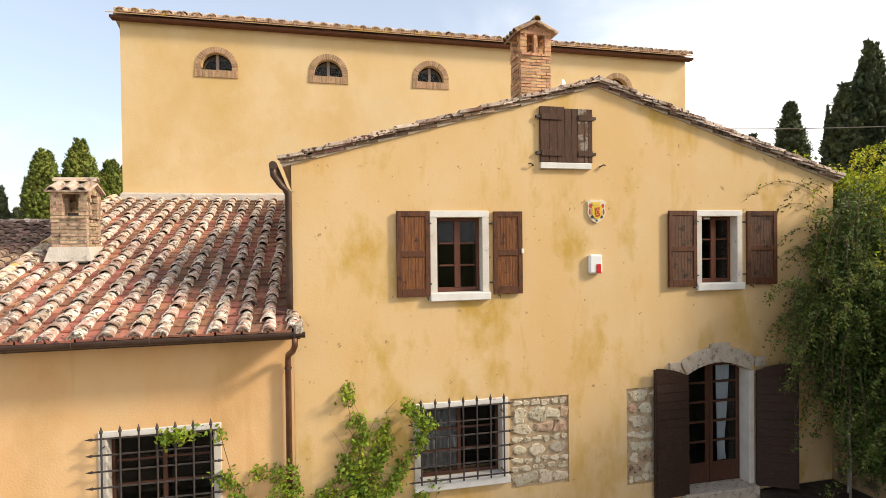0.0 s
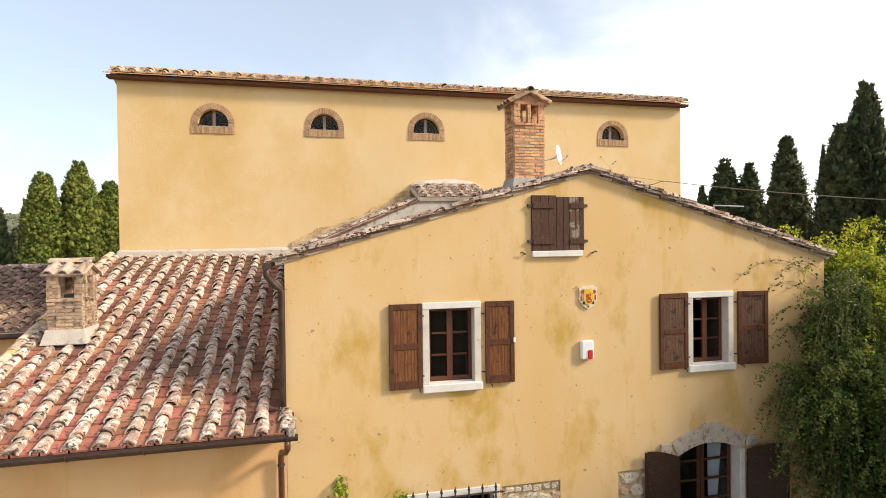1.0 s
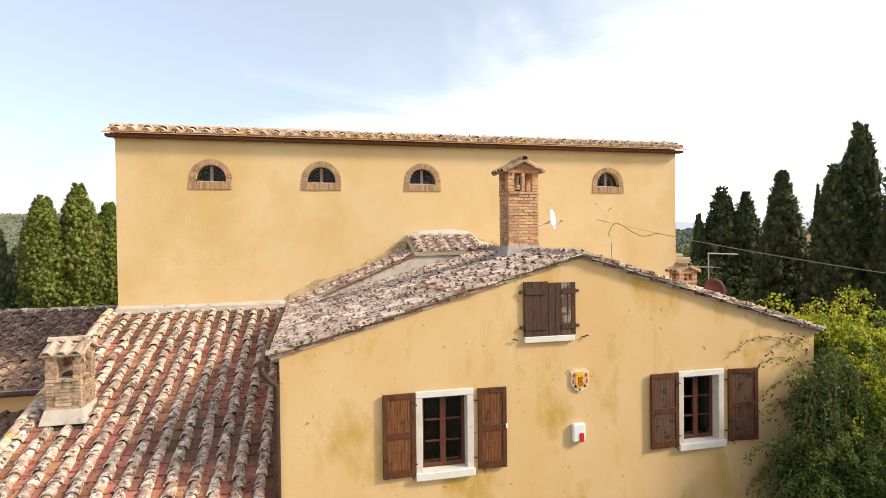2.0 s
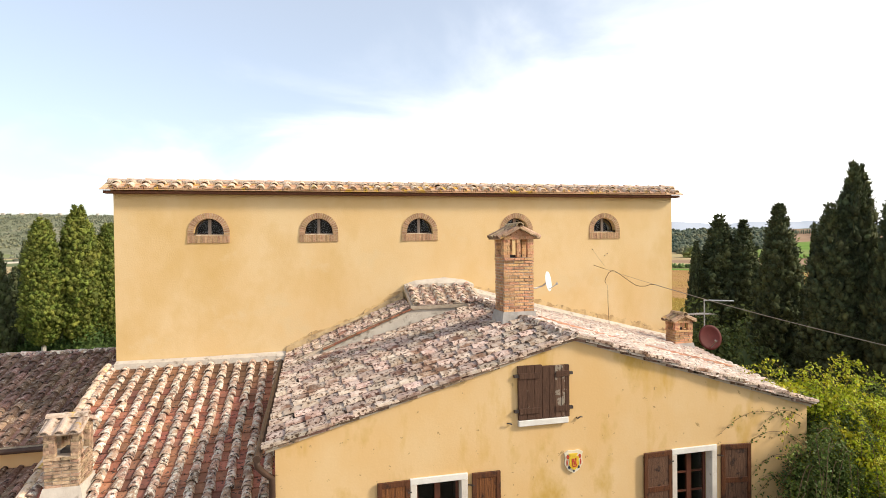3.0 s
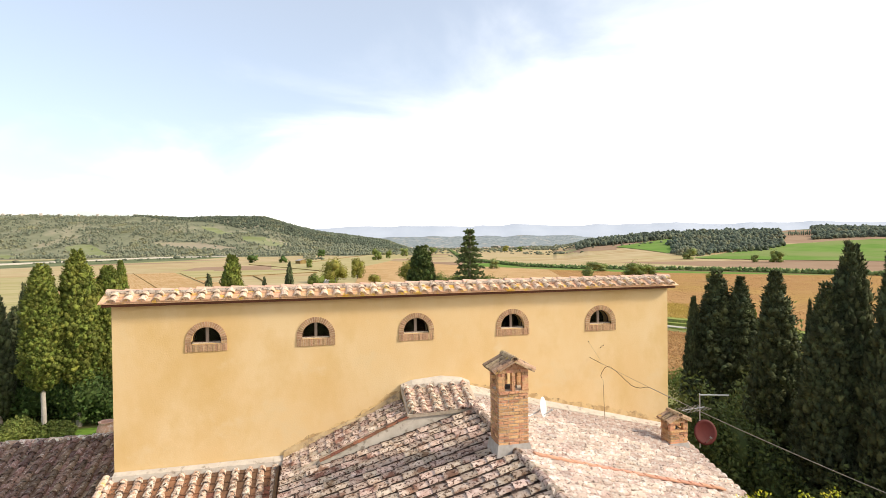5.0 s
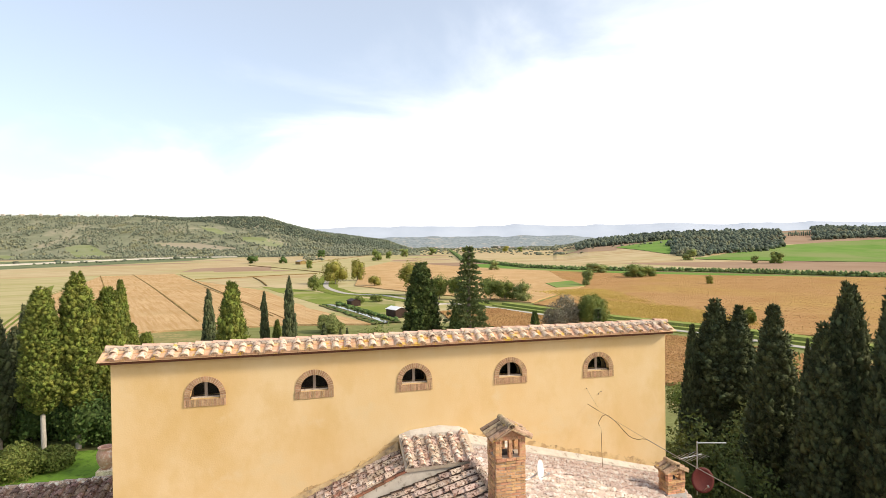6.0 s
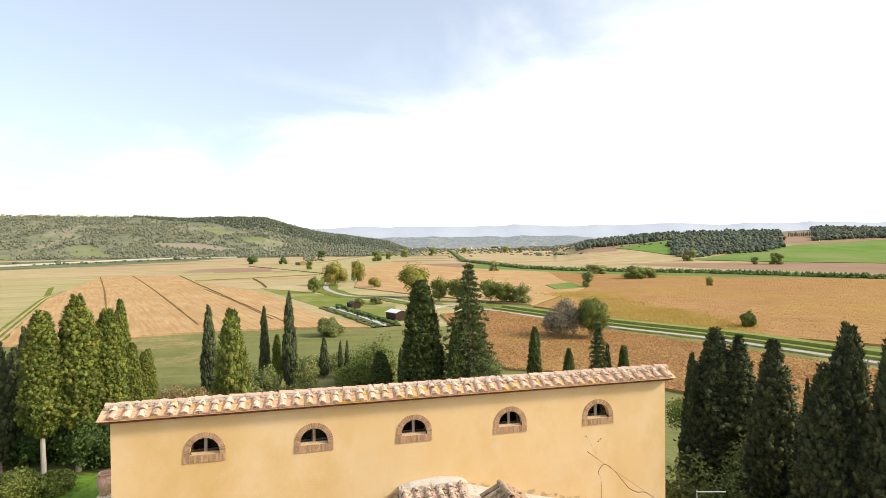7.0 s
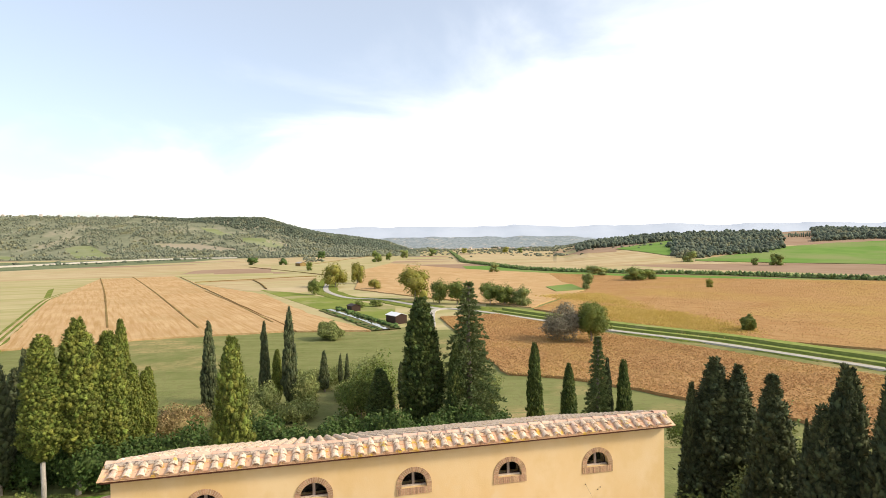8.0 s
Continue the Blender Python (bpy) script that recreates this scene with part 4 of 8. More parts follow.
    for i in range(4):
        bm.faces.new((lo[i], lo[(i + 1) % 4], hi[(i + 1) % 4], hi[i]))
    bm.faces.new(hi), bm.faces.new(lo[::-1])
    part("mortar_skirt", bm, skirt_mat or M_GREYMORTAR, ch, "mortar skirt at the foot")
    return ch


chimney("chimney", 4.44, 5.15, 11.30, 11.90, 7.86, 9.57, 0.067, 0.24, M_BRICK, "tall orange brick chimney with a little tiled gable cap", "y", 9.72, 0.11, 21,
        (9.06, [("f", 4.585, 4.755), ("f", 4.835, 5.005), ("b", 4.585, 4.755), ("b", 4.835, 5.005), ("l", 11.45, 11.75), ("r", 11.45, 11.75)]), M_CAP)
chimney("chimney", -4.51, -3.93, 11.25, 11.95, 4.98, 6.02, 0.064, 0.24, M_OLDBRICK, "squat sandy brick chimney with a stone-tiled cap", "x", 6.15, 0.07, 31,
        (5.55, [("f", -4.32, -4.06), ("b", -4.32, -4.06), ("r", 11.45, 11.75), ("l", 11.45, 11.75)]), M_SANDCAP, 0.09, M_PLASTER)
chimney("chimney", 10.655, 11.245, 13.95, 14.40, 6.36, 7.06, 0.067, 0.24, M_BRICK, "small orange brick chimney with a tiled gable cap", "y", 7.16, 0.08, 41,
        (6.72, [("f", 10.82, 11.09), ("b", 10.82, 11.09), ("l", 14.08, 14.28), ("r", 14.08, 14.28)]), M_CAP)

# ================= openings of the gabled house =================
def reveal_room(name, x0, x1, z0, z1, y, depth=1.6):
    """A plain room behind an opening, painted near-black for the shade inside."""
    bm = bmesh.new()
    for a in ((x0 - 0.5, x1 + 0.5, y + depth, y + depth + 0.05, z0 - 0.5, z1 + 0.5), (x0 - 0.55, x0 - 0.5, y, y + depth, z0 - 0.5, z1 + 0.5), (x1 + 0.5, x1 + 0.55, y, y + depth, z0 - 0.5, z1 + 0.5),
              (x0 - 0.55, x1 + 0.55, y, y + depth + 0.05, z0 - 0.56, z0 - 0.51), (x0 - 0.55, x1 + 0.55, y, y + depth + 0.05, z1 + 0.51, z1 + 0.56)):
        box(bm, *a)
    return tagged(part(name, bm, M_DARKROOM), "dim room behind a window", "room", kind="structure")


def casement(win, x0, x1, z0, z1, y, cols, rows, material=None, bar=0.05, mid=0.05):
    """A wooden casement: frame, meeting stile, glazing bars and one pane for each light."""
    material = material or M_FRAME
    bm = bmesh.new()
    for a in ((x0, x0 + bar, z0, z1), (x1 - bar, x1, z0, z1), (x0 + bar, x1 - bar, z0, z0 + bar * 1.4), (x0 + bar, x1 - bar, z1 - bar, z1)):
        box(bm, a[0], a[1], y, y + 0.06, a[2], a[3], 0.004)
    part("window_frame", bm, material, win)
    ix0, ix1, iz0, iz1 = x0 + bar, x1 - bar, z0 + bar * 1.4, z1 - bar
    w, h = (ix1 - ix0) / cols, (iz1 - iz0) / rows
    for c in range(1, cols):
        wide = mid if c * 2 == cols else 0.015
        part("stile", one_box(ix0 + c * w - wide, ix0 + c * w + wide, y - 0.012, y + 0.05, iz0, iz1, 0.004), material, win)
    for r in range(1, rows):
        for c in range(cols):
            part("glazing_bar", one_box(ix0 + c * w + 0.03, ix0 + (c + 1) * w - 0.03, y, y + 0.04, iz0 + r * h - 0.014, iz0 + r * h + 0.014), material, win)
    for c in range(cols):
        for r in range(rows):
            pane = part("pane", one_box(ix0 + c * w + 0.012, ix0 + (c + 1) * w - 0.012, y + 0.02, y + 0.026, iz0 + r * h + 0.012, iz0 + (r + 1) * h - 0.012), M_GLASS, win)
            pane.visible_shadow = False
    # Dark linings cover the sunlit stucco reveals and stand for their shade.
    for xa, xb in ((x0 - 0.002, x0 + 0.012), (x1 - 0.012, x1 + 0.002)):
        part("inner_reveal", one_box(xa, xb, y + 0.062, YG + 0.498, z0, z1), M_DARKROOM, win, "dark lining for the shade of the inner reveal")


def stone_surround(win, x0, x1, z0, z1, y, w=0.112, sill=0.13, proud=0.03, deep=0.15):
    part("jamb", one_box(x0 - w, x0 + 0.004, y - proud, y + deep, z0, z1 + 0.004, 0.008), M_JAMB, win, "white stone jamb")
    part("jamb", one_box(x1 - 0.004, x1 + w, y - proud, y + deep, z0, z1 + 0.004, 0.008), M_JAMB, win, "white stone jamb")
    part("lintel", one_box(x0 - w, x1 + w, y - proud - 0.003, y + deep, z1 + 0.004, z1 + w, 0.008), M_STONE, win, "white stone lintel")
    part("window_sill", one_box(x0 - w - 0.01, x1 + w + 0.01, y - 0.09, y + deep, z0 - sill, z0 + 0.002, 0.012), M_STONE, win, "white stone sill")


def shutter(win, hinge_x, s, z0, z1, width, y, swing, wood, rail, label="open brown boarded shutter"):
    """A framed shutter leaf with two sunk panels of narrow boards. s: -1 opens to the left of its hinge, 1 to the right; swing: degrees off the wall."""
    m = Matrix.Translation((hinge_x, y, 0)) @ Matrix.Rotation(-s * radians(swing), 4, "Z")
    W = width

    def b(x0, x1, y0, y1, za, zb, bev=0.004):
        return one_box(min(s * x0, s * x1), max(s * x0, s * x1), y0, y1, za, zb, bev, m)

    leaf = part("shutter", b(0.0, 0.075, -0.045, 0, z0, z1), rail, win, label)
    BASE[leaf] = BASE[win]
    part("shutter_stile", b(W - 0.075, W, -0.045, 0, z0, z1), rail, leaf)
    zm = z0 + (z1 - z0) * 0.5
    for za, zb in ((z0, z0 + 0.13), (zm - 0.05, zm + 0.05), (z1 - 0.09, z1)):
        part("shutter_rail", b(0.0755, W - 0.0755, -0.043, -0.002, za, zb), rail, leaf)
    for za, zb in ((z0 + 0.13, zm - 0.05), (zm + 0.05, z1 - 0.09)):
        n = 7
        for k in range(n):
            xa = 0.0755 + (W - 0.151) * k / n
            part("shutter_board", b(xa + 0.002, xa + (W - 0.151) / n - 0.002, -0.030, -0.012, za + 0.001, zb - 0.001, 0), wood, leaf)
    for z in (z0 + 0.2, z1 - 0.2):
        part("hinge", b(-0.025, 0.035, -0.05, -0.046, z - 0.012, z + 0.012, 0), M_IRON, leaf, "black iron strap hinge")
    return leaf


for i, (x0, x1, z0, z1, sl, sr, gap, wide_l, wide_r) in enumerate(((1.97, 2.74, 4.175, 5.395, 1.5, 2, 0.185, 0.54, 0.50), (6.906, 7.665, 4.19, 5.408, 2, 7, 0.20, 0.59, 0.60))):
    win = thing("window_%d" % (i + 1), ((x0 + x1) / 2, YG, z0), "red-brown casement window in white stone with brown shutters folded open", "window", group="shuttered windows", kind="structure")
    woods = (M_WOOD, M_WOODRAIL) if i == 0 else (M_WOODOLD, M_WOODRAIL)
    stone_surround(win, x0, x1, z0, z1, YG)
    casement(win, x0 + 0.006, x1 - 0.006, z0 + 0.006, z1 - 0.006, YG + 0.15, 2, 3)
    shutter(win, x0 - 0.118, -1, z0 - 0.045, z1 + 0.105, wide_l, YG - 0.012, sl, *woods)
    shutter(win, x1 + gap, 1, z0 - 0.045, z1 + 0.10, wide_r, YG - 0.012, sr, *woods)
    for hx, hz in ((x1 + gap - 0.04, z0 + 0.15), (x1 + gap - 0.04, z1 - 0.10)):
        part("hinge_pin", rod(bmesh.new(), (hx - 0.03, YG - 0.001, hz), (hx + 0.05, YG - 0.05, hz), 0.012, 6), M_IRON, win)
    for hx in (x0 - 0.16, x1 + gap + 0.10):
        part("shutter_stop", tube(bmesh.new(), [(hx, YG - 0.001, z0 - 0.07), (hx, YG - 0.07, z0 - 0.07), (hx, YG - 0.075, z0 - 0.11)], 0.010, 6), M_IRON, win)
    if i == 0:
        part("sensor", one_box(x1 + gap + wide_r - 0.025, x1 + gap + wide_r + 0.015, YG - 0.095, YG - 0.055, z0 + 0.62, z0 + 0.70, 0.006), M_WHITE, win, "small white plastic contact sensor")
    else:
        part("lamp_box", one_box(x0 + 0.17, x0 + 0.28, YG + 0.10, YG + 0.145, z1 - 0.045, z1 - 0.012, 0.006), M_WHITE, win, "small white plastic box under the lintel")
    reveal_room("room_%d" % (i + 1), x0, x1, z0, z1, YG + 0.504)

# closed shutter of the attic
M_PEELED = mat("peeled_grey_boards", (0.09, 0.048, 0.030), (0.15, 0.085, 0.055), 7, 0.85, 0.5, 40, stretch=(9, 9, 1), c3=(0.27, 0.22, 0.17), spots=(0.54, 0.58), spot_scale=9)
att = thing("window_3", (4.245, YG, 6.3), "closed dark wooden attic shutter with peeling boards over a stone sill", "window", kind="structure")
edges = [3.765, 3.925, 4.07, 4.21, 4.34, 4.45, 4.57, 4.64, 4.725]
rng = random.Random(4)
for a, b in zip(edges, edges[1:]):
    part("shutter_board", one_box(a + 0.003, b - 0.003, YG - 0.055 - rng.uniform(0, 0.006), YG - 0.004, 6.325, 7.265 - (0.025 if a > 4.2 else 0), 0.003), M_PEELED if 4.4 < a < 4.6 else M_ATTIC, att)
for z in (6.48, 7.09):
    part("shutter_batten", one_box(3.78, 4.17, YG - 0.075, YG - 0.0625, z - 0.05, z + 0.05, 0.003), M_ATTIC, att)
    part("shutter_batten", one_box(4.46, 4.72, YG - 0.075, YG - 0.0625, z - 0.05, z + 0.05, 0.003), M_ATTIC, att)
    for x in (3.735, 4.755):
        part("hinge", one_box(x - 0.04, x + 0.04, YG - 0.06, YG - 0.001, z - 0.025, z + 0.025, 0.004), M_IRON, att, "black iron hinge")
part("window_sill", one_box(3.765, 4.70, YG - 0.07, YG - 0.002, 6.215, 6.32, 0.01), M_STONE, att, "white stone sill")
for x, s in ((3.64, -1), (4.88, 1)):
    part("shutter_hook", tube(bmesh.new(), [(x, YG - 0.002, 6.27), (x, YG - 0.05, 6.27), (x + s * 0.05, YG - 0.06, 6.30), (x + s * 0.09, YG - 0.05, 6.29)], 0.012, 6), M_IRON, att)


M_DIMFRAME = mat("dark_brown_window_wood", (0.060, 0.024, 0.015), (0.095, 0.040, 0.024), 8, 0.5, 0.2, 40, stretch=(8, 8, 1))


def grille(name, x0, x1, z0, z1, nv, nh, label, frame_x=(0.13, 0.13)):
    """A barred ground-floor window: stone surround, casement, and a wrought grille with pointed ends standing off the wall."""
    win = thing(name, ((x0 + x1) / 2, YG, z0), label, "window", group="barred windows", kind="structure")
    stone_surround(win, x0, x1, z0, z1, YG, w=0.105, sill=0.13, proud=0.02, deep=0.20)
    casement(win, x0 + 0.006, x1 - 0.006, z0 + 0.006, z1 - 0.006, YG + 0.20, 2, 3, M_DIMFRAME, 0.04, 0.028)
    yb = YG - 0.15
    gx0, gx1 = x0 - 0.015, x1 - 0.015
    for k in range(nv):
        x = gx0 + (gx1 - gx0) * k / (nv - 1)
        bm = rod(bmesh.new(), (x, yb, z0 + 0.02), (x, yb, z1 + 0.11), 0.014, 6)
        rod(bm, (x, yb, z1 + 0.11), (x, yb, z1 + 0.14), 0.014, 6, 0.026)
        rod(bm, (x, yb, z1 + 0.14), (x, yb, z1 + 0.22), 0.026, 6, 0.002)
        part("upright_bar", bm, M_IRON, win, "pointed wrought iron bar")
    for k in range(nh):
        z = z0 + 0.065 + (z1 - z0 - 0.025) * k / (nh - 1)
        bm = rod(bmesh.new(), (x0 - 0.14, yb + 0.018, z), (x1 + 0.075, yb + 0.018, z), 0.014, 6)
        rod(bm, (x0 - 0.14, yb + 0.018, z), (x0 - 0.23, yb + 0.018, z), 0.024, 6, 0.002)
        rod(bm, (x1 + 0.075, yb + 0.018, z), (x1 + 0.165, yb + 0.018, z), 0.024, 6, 0.002)
        part("cross_bar", bm, M_IRON, win, "pointed wrought iron bar")
    for x in (gx0, gx1):
        for z in (z0 + 0.1, z1 - 0.1):
            part("stay", rod(bmesh.new(), (x, yb, z), (x, YG + 0.02, z), 0.01, 6), M_IRON, win)
    reveal_room(name.replace("window", "room_behind"), x0, x1, z0, z1, YG + 0.504)
    return win


grille("window_4", 1.67, 3.055, 1.12, 2.296, 7, 6, "barred kitchen window with a wrought iron grille and stone surround")
grille("window_5", -2.875, -1.443, 1.09, 2.26, 7, 6, "barred window of the low wing with a wrought iron grille")

bm = bmesh.new()
cols = []
for k in range(31):
    cols.append([bm.verts.new((1.74 + 0.62 * k / 30, YG + 0.34 + 0.02 * math.sin(k * 1.1), h)) for h in (1.20, 1.7, 2.28)])
for a, b in zip(cols, cols[1:]):
    for i in range(2):
        bm.faces.new((a[i], b[i], b[i + 1], a[i + 1]))
cur = part("curtain", bm, M_GREYCURTAIN, None, smooth=True)
cur.modifiers.new("thickness", "SOLIDIFY").thickness = 0.004
tagged(cur, "grey net curtain hanging inside the kitchen window", "curtain")

# arched garden door with its shutters
door = thing("door_1", (DOOR_X, YG, DOOR_Z), "glazed brown double door under a segmental stone arch, dark slatted shutters open", "door", kind="structure")
us = [1 - k / 12 for k in range(25)]
pts_in = [(DOOR_X + DOOR_HALF * u, 2.545 + 0.19 * (1 - u * u)) for u in us]
pts_out = [(DOOR_X + 0.80 * u, 2.785 + 0.245 * (1 - u * u)) for u in us]
for a, b in ((0, 5), (5, 10), (14, 19), (19, 24)):
    bm = prism(bmesh.new(), pts_in[a:b + 1] + pts_out[a:b + 1][::-1], YG - 0.05, YG + 0.22)
    part("arch_stone", bm, M_TRAV, door, "rough grey travertine arch stone")
for sx in (-1, 1):
    part("springer", one_box(DOOR_X + sx * 0.91 - 0.115, DOOR_X + sx * 0.91 + 0.115, YG - 0.05, YG + 0.22, 2.60, 2.785, 0.01), M_TRAV, door, "rough grey travertine springer")
    x0 = DOOR_X + sx * (DOOR_HALF + 0.052)
    part("jamb", one_box(x0 - 0.06, x0 + 0.06, YG - 0.03, YG + 0.22, DOOR_Z, 2.545, 0.01), M_JAMB, door, "pale stone jamb")
part("keystone", prism(bmesh.new(), [(7.10, 2.745), (7.42, 2.745), (7.455, 3.09), (7.065, 3.09)], YG - 0.08, YG + 0.20), M_TRAV, door, "proud travertine keystone")
part("threshold", one_box(6.45, 8.03, YG - 0.16, YG + 0.3, GROUND, DOOR_Z - 0.004, 0.015), M_TRAV, door, "worn travertine step")
YD = YG + 0.22
for x0, x1 in ((DOOR_X - DOOR_HALF + 0.004, DOOR_X - 0.006), (DOOR_X + 0.006, DOOR_X + DOOR_HALF - 0.004)):
    leaf = part("door_leaf", one_box(x0, x0 + 0.075, YD, YD + 0.05, DOOR_Z, 2.72, 0.004), M_DOORWOOD, door)
    part("door_stile", one_box(x1 - 0.075, x1, YD, YD + 0.05, DOOR_Z, 2.72, 0.004), M_DOORWOOD, leaf)
    for za, zb in ((DOOR_Z + 0.005, 0.80), (1.18, 1.215), (1.55, 1.585), (1.92, 1.955), (2.29, 2.325), (2.62, 2.72)):
        part("door_rail", one_box(x0 + 0.0755, x1 - 0.0755, YD + 0.002, YD + 0.048, za, zb), M_DOORWOOD, leaf)
    pane = part("pane", one_box(x0 + 0.065, x1 - 0.065, YD + 0.022, YD + 0.028, 0.80, 2.66), M_GLASS, leaf)
    pane.visible_shadow = False
bm = bmesh.new()
cols = []
for k in range(37):
    f = k / 36
    y = YD + 0.10 + 0.022 * math.sin(k * 1.25)
    cols.append([bm.verts.new((7.47 + (0.10 + 0.12 * abs(h - 1.1) ** 0.7) * 1.15 * f + 0.02 * (2.6 - h), y, h)) for h in (0.64, 0.95, 1.25, 1.6, 2.0, 2.35, 2.7)])
for a, b in zip(cols, cols[1:]):
    for i in range(6):
        bm.faces.new((a[i], b[i], b[i + 1], a[i + 1]))
cur = part("curtain", bm, M_CURTAIN, None, smooth=True)
md = cur.modifiers.new("thickness", "SOLIDIFY")
md.thickness = 0.004
tagged(cur, "white cotton curtain hanging inside the garden door", "curtain")
# The same dark linings, for shade at the sides of the door.
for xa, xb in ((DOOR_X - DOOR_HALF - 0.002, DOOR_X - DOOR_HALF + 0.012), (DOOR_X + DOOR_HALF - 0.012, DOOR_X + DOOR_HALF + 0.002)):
    part("inner_reveal", one_box(xa, xb, YD + 0.052, YG + 0.498, DOOR_Z, 2.54), M_DARKROOM, door, "dark lining for the shade of the inner reveal")
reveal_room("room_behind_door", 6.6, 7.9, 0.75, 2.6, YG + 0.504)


def slat_shutter(hinge_x, s, swing, width=0.69):
    """A ledged shutter of dark horizontal boards, its top cut to the rise of the arch."""
    m = Matrix.Translation((hinge_x, YG - 0.05, 0)) @ Matrix.Rotation(-s * radians(swing), 4, "Z")
    z0 = DOOR_Z - 0.02

    def top(x):
        u = 1 - x / width
        return 2.545 + 0.17 * (1 - u * u)

    def b(x0, x1, y0, y1, za, zb, bev=0.004):
        return one_box(min(s * x0, s * x1), max(s * x0, s * x1), y0, y1, za, zb, bev, m)

    leaf = part("shutter", b(0, 0.045, -0.03, 0, z0, top(0)), M_WOODDARK, door, "dark boarded door shutter with ledges")
    BASE[leaf] = BASE[door]
    part("shutter_stile", b(width - 0.03, width, -0.052, 0, z0, top(width) - 0.02), M_WOODDARK, leaf)
    n, z1 = 13, 2.43
    for k in range(n):
        za, zb = z0 + (z1 - z0) * k / n, z0 + (z1 - z0) * (k + 1) / n
        bm = b(0.004, width - 0.031, -0.052, -0.03, za + 0.004, zb - 0.003, 0)
        for v in bm.verts:
            if v.co.z < za + 0.01:
                v.co += m.to_3x3() @ Vector((0, -0.014, 0)) * (1 if (m.inverted() @ v.co).y < -0.04 else 0)
        part("shutter_board", bm, M_WOODDARK, leaf)
    xs = [width * k / 8 for k in range(9)]
    bm = prism(bmesh.new(), [(s * xs[0], z1), (s * (width - 0.031), z1)] + [(s * min(x, width - 0.031), top(x)) for x in xs[::-1]], -0.052, -0.03)
    bmesh.ops.transform(bm, matrix=m, verts=bm.verts)
    part("shutter_board", bm, M_WOODDARK, leaf)
    part("shutter_back", b(0.046, width - 0.031, -0.029, -0.002, z0, 2.43, 0), M_WOODDARK, leaf)


slat_shutter(DOOR_X - DOOR_HALF - 0.01, -1, 2, 0.70)
slat_shutter(DOOR_X + DOOR_HALF + 0.12, 1, 28, 0.70)

# bare rubble panels where the stucco was left off
def rubble(name, x0, x1, z0, z1, seed, label):
    """Uneven stones pressed into a bed of mortar, big and small ones mixed in broken courses."""
    rng = random.Random(seed)
    back = part(name, one_box(x0 + 0.002, x1 - 0.002, YG + 0.035, YG + 0.12, z0 + 0.002, z1 - 0.002), M_BED)
    tagged(back, label, "stone panel", kind="structure")
    z = z0 + 0.03
    while z < z1 - 0.06:
        h = min(rng.choice((0.12, 0.17, 0.21, 0.25)) * rng.uniform(0.85, 1.15), z1 - z - 0.02)
        x = x0 + 0.02 + rng.uniform(0, 0.05)
        while x < x1 - 0.09:
            w = min(h * rng.uniform(0.9, 2.0), x1 - x - 0.015)
            if w > 0.06 and rng.random() < 0.97:
                hh = h * rng.uniform(0.68, 1.0)
                cz = z + h / 2 + rng.uniform(-0.25, 0.25) * (h - hh) + rng.uniform(-0.012, 0.012)
                bm = bmesh.new()
                bmesh.ops.create_icosphere(bm, subdivisions=2, radius=1.0)
                tilt = rng.uniform(-0.22, 0.22)
                p = [rng.uniform(0, 6.28) for _ in range(3)]
                for v in bm.verts:
                    k = 1 + 0.2 * math.sin(v.co.x * 3 + p[0]) + 0.16 * math.sin(v.co.z * 4 + p[1]) + rng.uniform(-0.09, 0.09)
                    qx, qz = abs(v.co.x) ** 0.62 * math.copysign(1, v.co.x) * w * 0.5 * k, abs(v.co.z) ** 0.62 * math.copysign(1, v.co.z) * hh * 0.5 * k
                    v.co = Vector((x + w / 2 + qx * math.cos(tilt) - qz * math.sin(tilt), YG + 0.04 + max(-0.036, v.co.y * 0.06 * k + rng.uniform(-0.005, 0.005)), cz + qz * math.cos(tilt) + qx * math.sin(tilt)))
                part("stone", bm, M_RUBBLE if rng.random() < 0.85 else M_OLDBRICK, back)
            x += w + rng.uniform(0.006, 0.035)
        z += h + rng.uniform(0.004, 0.025)


M_BED = mat("coarse_yellow_mortar", (0.40, 0.29, 0.17), (0.52, 0.40, 0.26), 9, 0.95, 0.9, 25, c3=(0.28, 0.19, 0.10), spots=(0.56, 0.68), spot_scale=11)
rubble("stone_panel_kitchen", 3.195, 4.265, 0.84, 2.355, 5, "bare rubble stone panel set into the stucco")
rubble("stone_panel_door", 5.375, 6.30, 0.66, 2.372, 6, "bare rubble stone panel beside the garden door")

M_GREYWOOD = mat("bleached_grey_wood", (0.26, 0.20, 0.16), (0.34, 0.27, 0.22), 8, 0.8, 0.3, 40, stretch=(8, 8, 1))
